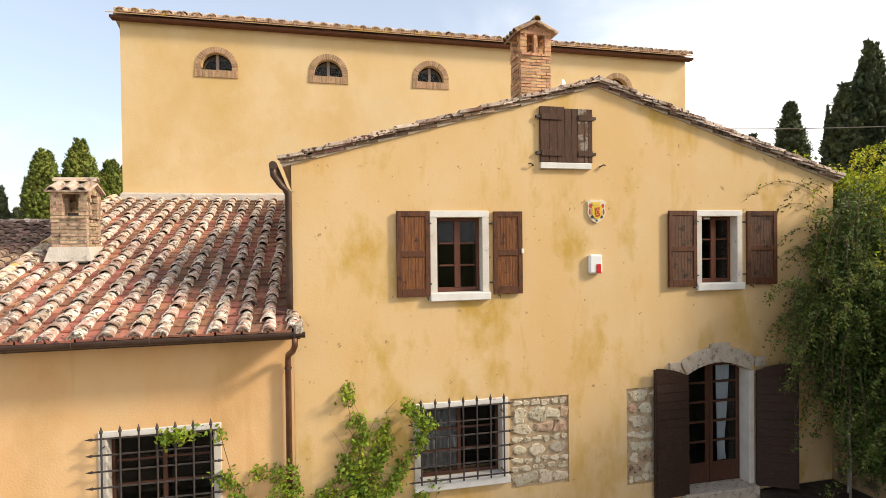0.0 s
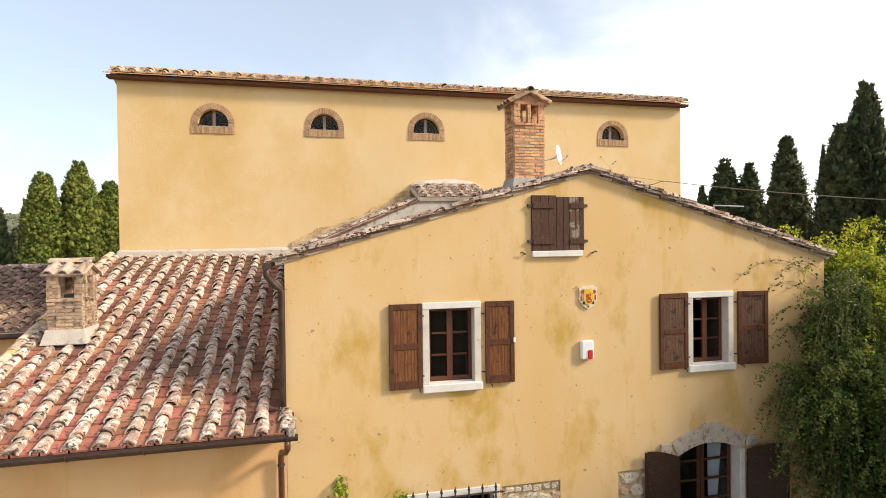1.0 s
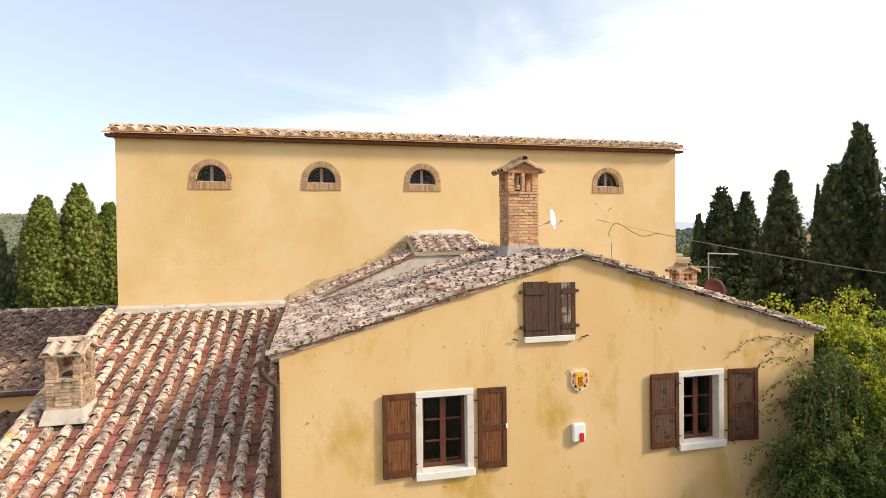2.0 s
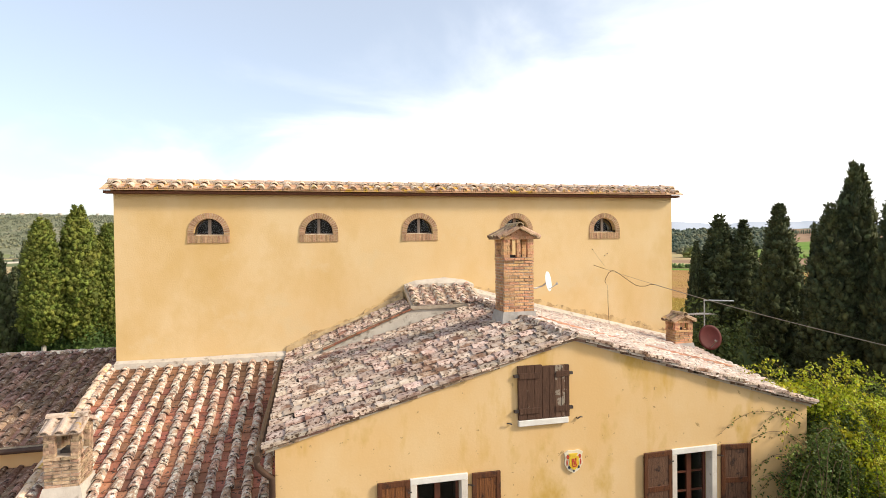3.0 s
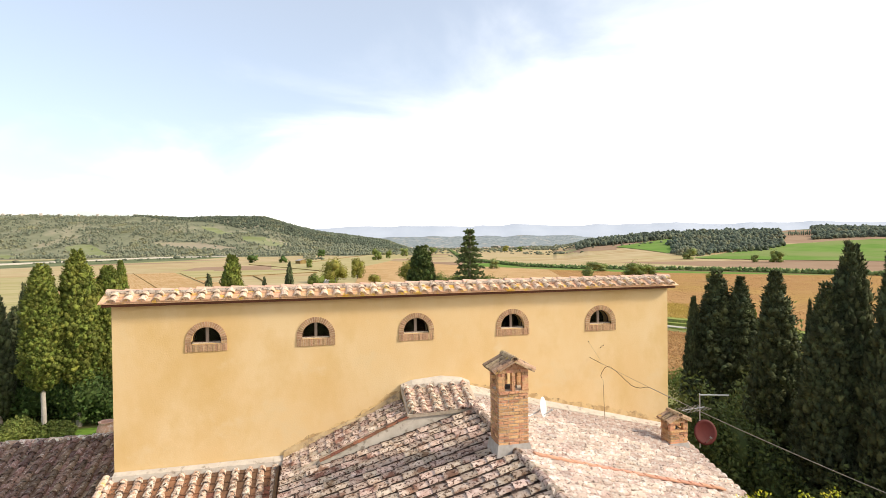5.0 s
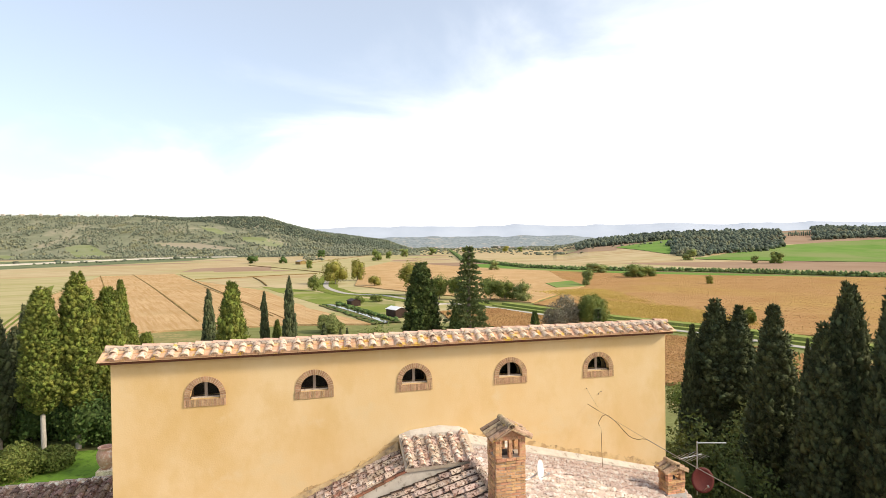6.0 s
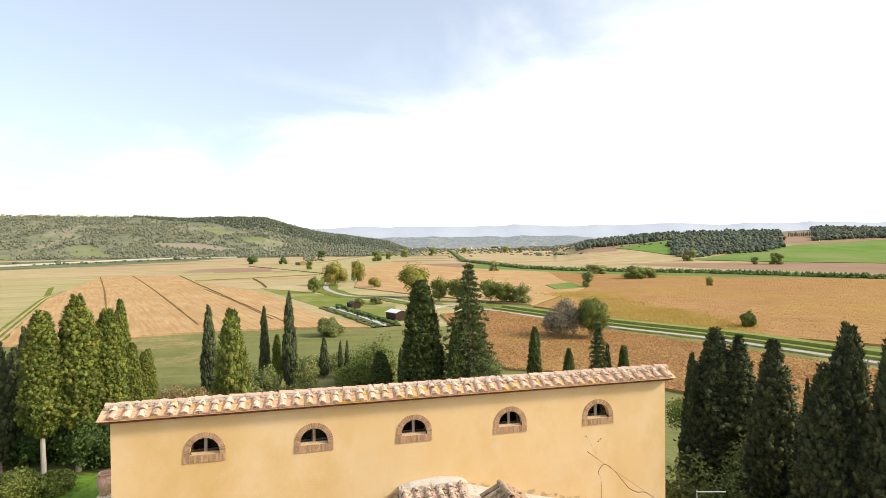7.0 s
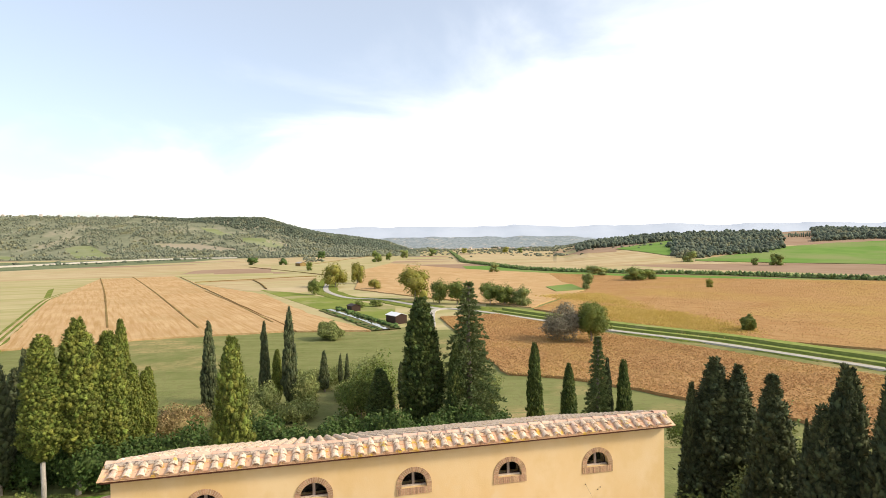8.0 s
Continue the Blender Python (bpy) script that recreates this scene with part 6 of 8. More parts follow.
M_BELT = mat("scrubby_belt", (0.15, 0.175, 0.095), (0.205, 0.225, 0.125), 0.05, 0.95, 0.4, 1.5, depth=0.3, c4=(0.12, 0.14, 0.075), patch_scale=0.03, patch=(0.5, 0.62), spec=0.0)
FIELDS = []
FIELDS.append(("stubble_field", M_STUBBLE, [(-368.3, 781.8), (-535.6, 1135.6), (-254.0, 1256.2), (17.23, 1936.9), (126.9, 1448.4), (-184.4, 972.9), (-182.2, 797.9), (-271.1, 822.3)]))
FIELDS.append(("fallow_field", M_FALLOW, [(-137.6, 290.7), (-340.6, 722.6), (-299.5, 743.4), (-269.2, 797.3), (-242.1, 607.2), (-200.6, 494.0)]))
FIELDS.append(("highway_belt", M_BELT, [(-522.7, 1108.5), (-801.9, 1701.8), (-615.7, 1740.0), (-463.1, 2287.2), (-280.0, 2947.4), (-189.5, 1997.9), (-296.0, 1462.4), (-435.1, 1231.1)]))
FIELDS.append(("green_wedge", M_VERGE, [(-210.6, 511.0), (-247.1, 609.2), (-251.0, 632.2), (-211.5, 526.0)]))
FIELDS.append(("pale_field", M_STUBBLE, [(-119.9, 645.6), (-98.6, 705.5), (6.43, 719.0), (6.40, 504.0), (-14.67, 488.1), (-60.5, 534.3)]))
FIELDS.append(("pasture", M_GREEN2, [(-46.5, 535.2), (-14.65, 494.1), (20.0, 425.9), (53.7, 360.7), (41.3, 279.8), (26.4, 303.9), (2.75, 368.0)]))
FIELDS.append(("maize_field", M_CORN, [(38.4, 504.8), (75.1, 853.7), (153.3, 1104.3), *away(((0.04, 848), (0.19, 712), (0.215, 560))), (230.1, 433.9), (133.6, 325.4), (85.9, 403.6)]))
FIELDS.append(("young_field", M_FALLOW, [(-73.7, 1104.4), (136.4, 1557.4), (1147.8, 6033.6), (673.4, 3442.8), (108.4, 916.5), (35.5, 744.8), (-58.8, 879.3)]))
FIELDS.append(("green_field", M_GREEN, away(((0.035, 965), (0.09, 955), (0.15, 800), (0.31, 690), (0.50, 620), (0.68, 560), (0.68, 535), (0.50, 580), (0.31, 645), (0.19, 715), (0.043, 850)))))
FIELDS.append(("green_plot", M_GREEN, [(204.2, 462.0), (239.3, 482.9), (223.0, 424.9), (194.0, 418.1)]))
FIELDS.append(("stubble_field", M_STUBBLE, [(305.9, 1446.6), (701.8, 2046.7), (1272.6, 2642.0), (959.6, 1809.4), (633.4, 1348.0), (342.1, 1066.4)]))
FIELDS.append(("stubble_field", M_STUBBLE, away(((0.10, 1150), (0.19, 1150), (0.27, 1000), (0.36, 900), (0.46, 830), (0.60, 740), (0.80, 640), (1.0, 560), (1.0, 470), (0.80, 525), (0.50, 635), (0.24, 730), (0.15, 800), (0.08, 1000)))))
FIELDS.append(("ploughed_field", M_PLOUGH, away(((0.245, 1180), (0.31, 1160), (0.40, 1060), (0.455, 1010), (0.60, 936), (0.80, 842), (1.0, 760), (1.0, 545), (0.80, 600), (0.60, 690), (0.46, 770), (0.36, 870), (0.27, 1000)))))
FIELDS.append(("maize_field", M_CORN, [(-122.8, 258.6), (-194.7, 478.9), (-258.3, 781.2), (-175.2, 794.8), (-7.69, 274.0), (-73.7, 269.4)]))
FIELDS.append(("maize_field", M_CORN, [(-169.2, 792.8), (-116.0, 627.6), (-36.7, 475.2), *away(((-0.24, 325), (-0.128, 262))), (-6.70, 272.0)]))
FIELDS.append(("rust_maize_field", M_CORN_DARK, [(69.4, 298.7), (103.4, 300.5), (126.1, 226.4), (149.8, 171.3), (165.6, 129.2), (109.4, 84.5), (108.5, 103.5), (97.6, 120.5), (88.7, 136.6), (74.7, 154.6), (59.8, 163.7), (60.9, 183.7)]))
FIELDS.append(("rust_maize_field", M_CORN_DARK, [(132.5, 316.4), (146.2, 257.3), (172.9, 197.2), (205.8, 160.0), *away(((0.95, 480), (0.80, 520), (0.50, 578), (0.31, 642), (0.19, 710), (0.215, 560))), (239.3, 482.9), (225.0, 423.9)]))
YELLOW = ([(177.5, 320.2), (200.3, 272.0), (192.0, 210.1), (172.0, 200.2), (149.2, 256.3)],
          [(168.9, 388.2), (218.9, 394.0), (197.4, 295.1), (184.6, 331.1)])


def ragged(loop, amount):
    """The same outline with an uneven edge."""
    out = []
    for a, b in zip(loop, loop[1:] + loop[:1]):
        n = max(2, min(24, int(math.dist(a, b) / 6)))
        for k in range(n):
            x, y = a[0] + (b[0] - a[0]) * k / n, a[1] + (b[1] - a[1]) * k / n
            out.append((x + amount * 1.6 * noise.noise((x * 0.09, y * 0.09, 1.0)), y + amount * 1.6 * noise.noise((x * 0.09, y * 0.09, 8.0))))
    return out


CROP = {"maize_field": 0.6, "rust_maize_field": 0.6, "green_plot": 1.0}
for k, (name, m, loop) in enumerate(FIELDS):
    h = CROP.get(name, 0.02) + 0.06 + 0.012 * k
    if name in ("rust_maize_field", "maize_field", "fallow_field"):
        loop = ragged(loop, 0.9)
    bm = bmesh.new()
    low = [bm.verts.new((x, y, PLAIN - 0.5)) for x, y in loop]
    top = [bm.verts.new((x, y, PLAIN + h)) for x, y in loop]
    for i in range(len(loop)):
        j = (i + 1) % len(loop)
        bm.faces.new((low[i], low[j], top[j], top[i]))
    es = [e for e in bm.edges if e.verts[0].co.z > PLAIN and e.verts[1].co.z > PLAIN]
    bmesh.ops.triangle_fill(bm, use_beauty=True, edges=es)
    labels = {"maize_field": "ripe tan maize field on the plain", "rust_maize_field": "rust-brown ripe maize field on the plain", 
              "stubble_field": "pale cut stubble field", "pale_field": "pale bare field", "pasture": "rough green pasture by the pond", "fallow_field": "green and tan fallow field",
              "highway_belt": "scrubby green belt below the valley road", "green_wedge": "green grass wedge at the end of the farm track", "young_field": "light green field strip", "green_field": "bright green young crop", "green_plot": "small bright green plot in the maize", "ploughed_field": "brown ploughed field"}
    tagged(part(name, bm, m), labels[name], "field", kind="structure")


def ribbon(name, pts, width, h, material, label, kind="structure", category="road"):
    """A flat strip along points of the plain."""
    bm = bmesh.new()
    prev = None
    fine = []
    for a, b in zip(pts, pts[1:]):
        fine += [Vector(a).lerp(Vector(b), k / 6) for k in range(6)]
    fine.append(Vector(pts[-1]))
    for _ in range(4):
        fine = [fine[0]] + [(fine[i - 1] + fine[i] * 2 + fine[i + 1]) / 4 for i in range(1, len(fine) - 1)] + [fine[-1]]
    for i, p in enumerate(fine):
        d = (fine[min(i + 1, len(fine) - 1)] - fine[max(i - 1, 0)]).normalized()
        n = Vector((-d.y, d.x)) * width / 2 * (1 + (0.28 * noise.noise((p.x * 0.11, p.y * 0.11, width)) if category in ("bank", "verge", "ditch") else 0.7 * noise.noise((p.x * 0.2, p.y * 0.2, 3.0)) if category == "lane" else 0))
        row = [bm.verts.new((p.x + n.x, p.y + n.y, PLAIN - 0.3)), bm.verts.new((p.x + n.x * 0.92, p.y + n.y * 0.92, PLAIN + h)), bm.verts.new((p.x - n.x * 0.92, p.y - n.y * 0.92, PLAIN + h)), bm.verts.new((p.x - n.x, p.y - n.y, PLAIN - 0.3))]
        if prev:
            for k in range(3):
                bm.faces.new((prev[k], prev[k + 1], row[k + 1], row[k]))
        prev = row
    return tagged(part(name, bm, material), label, category, kind=kind)


M_BANK = mat("mown_bank", (0.20, 0.24, 0.062), (0.27, 0.295, 0.088), 0.3, 0.95, 0.4, 2, c4=(0.38, 0.34, 0.17), patch_scale=0.08, patch=(0.55, 0.72), spec=0.0)
M_MUD = mat("muddy_bank", (0.12, 0.105, 0.05), (0.19, 0.17, 0.08), 0.3, 0.95, 0.8, 2, depth=0.2, c4=(0.14, 0.16, 0.05), patch_scale=0.15, patch=(0.45, 0.6), spec=0.0)
M_DITCH = mat("ditch_weeds", (0.085, 0.115, 0.03), (0.15, 0.18, 0.045), 0.25, 0.95, 1.0, 1.2, depth=0.3, c4=(0.21, 0.22, 0.07), patch_scale=0.1, patch=(0.5, 0.65), spec=0.0)
ROAD = [(185.5, 111.1), (175.7, 137.2), (166.8, 163.2), (155.9, 194.3), (131.1, 235.4), (100.5, 312.5), (84.6, 339.6), (72.6, 333.7), (64.5, 299.7), (60.0, 276.0), (56.0, 262.0)]
def beside(pts, off):
    return [(p[0] + 0.92 * off, p[1] + 0.39 * off) for p in pts]


ribbon("verge_near", beside(ROAD[:7], 9), 24, 0.45, M_VERGE, "grassy verge between road and maize", category="verge")
ribbon("bank", beside(ROAD[:6], 6.0), 3, 1.3, M_BANK, "mown green bank beside the white road", category="bank")
ribbon("bank", beside(ROAD[:6], 15), 6, 1.9, M_BANK, "mown green bank beyond the ditch", category="bank")
ribbon("ditch", beside(ROAD[:6], 10.0), 4, 0.75, M_DITCH, "dark weedy ditch between the banks", category="ditch")
ribbon("road", ROAD, 4.0, 0.62, M_ROAD, "white gravel road across the plain")
ROAD2 = [(77.6, 337.6), (63.8, 371.7), (51.9, 406.8), (25.0, 424.9), (11.36, 496.0), (16.86, 600.9), (33.6, 759.8)]
ribbon("verge_far", ROAD2, 22, 0.4, M_VERGE, "grassy verge of the winding road", category="verge")
ribbon("road_far", ROAD2, 5, 0.6, M_ROAD, "white gravel road winding between trees")
ribbon("track_left", [(-123.8, 250.6), (-133.7, 281.6), (-168.1, 390.8), (-200.6, 494.0), (-212.3, 561.0)], 9, 0.5, M_VERGE, "green farm track beside the maize", category="track")
for off in (-1.5, 1.5):
    ribbon("track_ruts", [(x + off * 0.95, y + off * 0.3) for x, y in ((-123.8, 250.6), (-133.7, 281.6), (-168.1, 390.8), (-200.6, 494.0), (-212.3, 561.0))], 1.3, 0.75, M_STUBBLE, "pale wheel rut of the farm track", category="track")
# Ribbons coloured dark for gaps in the maize and the shade in them.
for a, b in (((-263.2, 794.3), (-99.5, 309.5)), ((-228.2, 805.1), (-54.6, 296.3)), ((-92.8, 532.3), (-19.4, 304.2)), ((-125.8, 665.6), (7.48, 730.0)), ((-65.8, 681.3), (-40.4, 539.2)), ((17.58, 751.9), (-110.9, 1070.5)), ((-5.63, 1126.0), (194.6, 1806.1))):
    ribbon("field_lane", [a, ((a[0] + b[0]) / 2 + 2, (a[1] + b[1]) / 2), b], 1.15, 1.0, M_TRACK, "lane between strips of maize, coloured dark for the crop's shade", category="lane")
ribbon("highway", away(((-1.1, 950), (-0.797, 1140), (-0.688, 1296), (-0.578, 1500), (-0.492, 1630), (-0.37, 1700))), 16, 3.4, M_ROAD, "distant pale valley road")
POND = away(((-0.205, 349), (-0.15, 305), (-0.10, 266)))
ribbon("pond", POND, 3.2, 0.72, M_WATER, "narrow still pond with muddy banks", category="pond")
ribbon("pond_bank", POND, 15, 0.6, M_MUD, "rough dark bank round the pond", category="bank")

# far ridges, one behind the other
def ridge(name, s0, t0, t1, level, amp, freq, seed, material, label):
    bm = bmesh.new()
    prev = None
    for k in range(121):
        t = t0 + (t1 - t0) * k / 120
        fade = min(1.0, 6 * k / 120, 6 * (120 - k) / 120)
        h = PLAIN + (level + amp * (noise.noise((t * freq, seed, 0)) + 0.4 * noise.noise((t * freq * 3.1, seed, 5)))) * fade
        l = t * s0
        row = []
        for ds, f in ((-0.08, 0.0), (-0.03, 0.55), (0.0, 1.0), (0.03, 0.6), (0.06, 0.0)):
            s = s0 * (1 + ds)
            row.append(bm.verts.new((FX * s + FY * l, FY * s - FX * l, PLAIN + (h - PLAIN) * f - (2 if f == 0 else 0))))
        if prev:
            for i in range(4):
                bm.faces.new((prev[i], prev[i + 1], row[i + 1], row[i]))
        prev = row
    return tagged(part(name, bm, material, smooth=True), label, "hills", kind="structure")


# Blue-grey carries the haze over the middle ridge.
M_MIDHILL = mat("haze_grey_hills", (0.21, 0.245, 0.25), (0.29, 0.315, 0.31), 0.035, 1.0, 0.0, c4=(0.34, 0.335, 0.30), patch_scale=0.018, patch=(0.55, 0.62), c3=(0.18, 0.21, 0.215), spots=(0.52, 0.6), spot_scale=0.05)
ridge("backdrop_hills_far", 4500, -0.9, 1.3, 166, 24, 11.0, 2.0, M_FARHILL, "hills on the horizon, tinted faint blue for haze")
ridge("backdrop_hills_mid", 3700, -0.38, 0.36, 74, 9, 31.0, 8.0, M_MIDHILL, "wooded hills at the end of the valley, haze in their tint")


# ================= plants =================
def blades(pos, axis, length, width, rng):
    """Pointed leaf blades: arrays of root, direction, length and width. Two crossed blades each."""
    n = len(pos)
    axis = axis / np.linalg.norm(axis, axis=1, keepdims=True)
    ref = rng.normal(size=(n, 3))
    s1 = np.cross(axis, ref)
    s1 /= np.linalg.norm(s1, axis=1, keepdims=True)
    s2 = np.cross(axis, s1)
    vs, fs = [], []
    for s in (s1, s2):
        a = pos
        b = pos + axis * (length * 0.45)[:, None] + s * (width * 0.5)[:, None]
        c = pos + axis * length[:, None]
        d = pos + axis * (length * 0.45)[:, None] - s * (width * 0.5)[:, None]
        k = sum(len(v) for v in vs)
        vs.append(np.stack([a, b, c, d], 1).reshape(-1, 3))
        fs.append(np.arange(n * 4).reshape(n, 4) + k)
    return np.concatenate(vs), np.concatenate(fs)


def leaves(pos, normal, size, rng):
    """Single four-cornered leaves lying across their normals."""
    n = len(pos)
    ref = rng.normal(size=(n, 3))
    u = np.cross(normal, ref)
    u /= np.linalg.norm(u, axis=1, keepdims=True) + 1e-9
    v = np.cross(normal, u)
    v /= np.linalg.norm(v, axis=1, keepdims=True) + 1e-9
    sz = size[:, None]
    vs = np.stack([pos - u * sz, pos + v * sz * 0.55 + normal * sz * 0.12, pos + u * sz, pos - v * sz * 0.55 + normal * sz * 0.12], 1).reshape(-1, 3)
    return vs, np.arange(n * 4).reshape(n, 4)


def np_mesh(name, vs, fs, material):
    me = bpy.data.meshes.new(name)
    me.vertices.add(len(vs))
    me.vertices.foreach_set("co", np.asarray(vs, np.float32).ravel())
    me.loops.add(fs.size)
    me.loops.foreach_set("vertex_index", fs.astype(np.int32).ravel())
    me.polygons.add(len(fs))
    w = fs.shape[1]
    me.polygons.foreach_set("loop_start", np.arange(0, fs.size, w, dtype=np.int32))
    me.polygons.foreach_set("loop_total", np.full(len(fs), w, np.int32))
    me.materials.append(material)
    me.update(calc_edges=True)
    return me


def profile(u, taper, belly):
    return np.minimum(1.0, (u / belly + 0.02)) ** 0.55 * np.clip(1 - u, 0, 1) ** taper


def cypress_crown(seed, h, r, clumps, per, material, taper=0.6, belly=0.12, size=0.12, lump=0.16, knob=(0.10, 0.27)):
    """A furrowed heart covered with hundreds of uneven upright knobs of foliage, each bristling with short sprays."""
    rng = np.random.default_rng(seed)
    ph = rng.uniform(0, 6.28, 8)

    def bulge(th, u):
        broad = np.sin(th * 3 + u * 9 + ph[0]) * 0.5 + np.sin(th * 5 - u * 17 + ph[1]) * 0.35 + np.sin(th * 2 + u * 23 + ph[2]) * 0.45
        return 1 + lump * broad + 0.06 * np.sin(th * 9 + u * 37 + ph[3]) * np.sin(th * 4 - u * 61 + ph[4])

    a, b = 40, 22
    cv = []
    for q in np.linspace(0, 0.97, a):
        t2 = np.linspace(0, 2 * np.pi, b, endpoint=False)
        rr = r * 0.74 * profile(np.full(b, q), taper, belly) * bulge(t2, np.full(b, q)) * rng.uniform(0.88, 1.06, b)
        cv.append(np.stack([np.cos(t2) * rr, np.sin(t2) * rr, np.full(b, q * h)], 1))
    cv = np.concatenate(cv)
    cf = [(i * b + j, i * b + (j + 1) % b, (i + 1) * b + (j + 1) % b, (i + 1) * b + j) for i in range(a - 1) for j in range(b)]
    grid = np.linspace(0, 0.985, 400)
    area = np.cumsum(profile(grid, taper, belly) + 0.08)
    u = np.interp(rng.uniform(0, 1, clumps), area / area[-1], grid)
    th = rng.uniform(0, 2 * np.pi, clumps)
    stand = np.where((rng.random(clumps) < 0.10) & (u < 0.8), rng.uniform(0.98, 1.06, clumps), rng.uniform(0.78, 0.96, clumps))
    rad = r * 0.92 * profile(u, taper, belly) * bulge(th, u) * stand
    out = np.stack([np.cos(th), np.sin(th), np.zeros(clumps)], 1)
    mid = out * rad[:, None] + np.stack([np.zeros(clumps), np.zeros(clumps), u * h], 1)
    cs = rng.uniform(*knob, clumps) * np.clip(0.3 + (1 - u) * 4, 0, 1)
    # knobs
    bm = bmesh.new()
    bmesh.ops.create_icosphere(bm, subdivisions=1, radius=1.0)
    ico = np.array([v.co[:] for v in bm.verts])
    tri = np.array([[v.index for v in f.verts] for f in bm.faces])
    bm.free()
    kn = (ico[None] * rng.uniform(0.5, 1.35, (clumps, len(ico), 1))) * cs[:, None, None] * np.array([1.0, 1.0, 1.6])
    kn[:, :, :2] += out[:, None, :2] * (np.clip(kn[:, :, 2:], 0, None) * 0.25)
    kn = (kn + mid[:, None]).reshape(-1, 3)
    kf = (tri[None] + (np.arange(clumps) * len(ico))[:, None, None]).reshape(-1, 3)
    # sprays
    n = clumps * per
    d = rng.normal(size=(n, 3))
    d /= np.linalg.norm(d, axis=1, keepdims=True)
    d = d + np.repeat(out, per, 0) * 0.5
    pos = np.repeat(mid, per, 0) + d * np.repeat(cs, per)[:, None] * np.array([0.9, 0.9, 1.45])
    axis = d * 0.6 + np.array([0, 0, 0.7]) + rng.normal(scale=0.25, size=(n, 3))
    axis /= np.linalg.norm(axis, axis=1, keepdims=True)
    side = np.cross(axis, d + rng.normal(scale=0.4, size=(n, 3)))
    side /= np.linalg.norm(side, axis=1, keepdims=True) + 1e-9
    ln = size * rng.uniform(0.55, 1.3, n)
    wd = ln * rng.uniform(0.22, 0.40, n)
    sv = np.stack([pos + side * wd[:, None], pos + axis * ln[:, None], pos - side * wd[:, None]], 1).reshape(-1, 3)
    quads = np.array(cf)
    heart = np.concatenate([quads[:, [0, 1, 2]], quads[:, [0, 2, 3]]])
    fs = np.concatenate([np.arange(n * 3).reshape(-1, 3), kf + n * 3, heart + n * 3 + len(kn)])
    return np_mesh("crown", np.concatenate([sv, kn, cv]), fs, material)


def trunk_mesh(h, r, seed, lean=0.0, bark=None):
    rng = random.Random(seed)
    bm = tube(bmesh.new(), [(rng.uniform(-0.05, 0.05) + lean * k * 0.2, rng.uniform(-0.05, 0.05), h * k / 5 - 0.3) for k in range(6)], r, 9, 0.55)
    me = bpy.data.meshes.new("trunk")
    bm.to_mesh(me)
    bm.free()
    me.materials.append(bark or M_BARK)
    return me


CROWNS = {}


def cypress(x, y, top, r, kind="dark", bare=0.9, label=None):
    z = terrain(x, y)
    h = top - z - bare
    key = (kind, len([1 for k in CROWNS if k[0] == kind]) if len([1 for k in CROWNS if k[0] == kind]) < 4 else (int(abs(x * 7 + y * 3)) % 4))
    if key not in CROWNS:
        i = key[1]
        slim = kind in ("dark", "row")
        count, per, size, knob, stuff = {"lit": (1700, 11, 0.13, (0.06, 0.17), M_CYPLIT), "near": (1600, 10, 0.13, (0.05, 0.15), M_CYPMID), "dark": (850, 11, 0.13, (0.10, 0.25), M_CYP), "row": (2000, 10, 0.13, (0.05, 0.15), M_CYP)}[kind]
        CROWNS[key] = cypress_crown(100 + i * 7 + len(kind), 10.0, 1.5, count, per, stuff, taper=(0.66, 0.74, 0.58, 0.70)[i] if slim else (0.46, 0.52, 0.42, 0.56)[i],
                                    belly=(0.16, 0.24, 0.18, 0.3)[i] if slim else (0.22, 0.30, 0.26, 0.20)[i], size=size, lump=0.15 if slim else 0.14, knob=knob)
    t = thing("cypress_tree", (x, y, z), label or ("dark green columnar cypress" if kind != "lit" else "olive-green columnar cypress with a bare trunk, sunlight in its tone"), "cypress", group="cypresses")
    c = new("crown", CROWNS[key])
    c.parent = t
    c.matrix_basis = Matrix.Translation((0, 0, bare)) @ Matrix.Rotation(x * 3.1 + y, 4, "Z") @ Matrix.Diagonal((r / 1.5, r / 1.5, h / 10.0, 1))
    k = new("trunk", trunk_mesh(bare + h * 0.5, max(0.12, r * 0.105), int(x * 10), 0.0, M_PALEBARK if kind == "lit" else M_BARK))
    k.parent = t
    return t


# cypresses on the lawn beyond the low wing
for x, y, top, r, kind, bare in (
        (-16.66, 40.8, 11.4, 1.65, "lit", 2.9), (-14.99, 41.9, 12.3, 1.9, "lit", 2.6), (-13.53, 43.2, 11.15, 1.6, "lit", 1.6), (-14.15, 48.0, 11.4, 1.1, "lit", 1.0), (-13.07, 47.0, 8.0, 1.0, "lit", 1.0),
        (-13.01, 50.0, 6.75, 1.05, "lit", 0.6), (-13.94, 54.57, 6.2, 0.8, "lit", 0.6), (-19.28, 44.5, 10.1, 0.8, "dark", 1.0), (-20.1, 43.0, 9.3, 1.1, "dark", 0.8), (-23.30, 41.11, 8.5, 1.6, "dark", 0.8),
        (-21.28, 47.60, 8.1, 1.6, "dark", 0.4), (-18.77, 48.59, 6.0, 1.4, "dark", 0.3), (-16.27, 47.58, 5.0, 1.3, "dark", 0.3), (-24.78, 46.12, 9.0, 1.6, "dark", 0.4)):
    cypress(x, y, top, r, kind, bare)
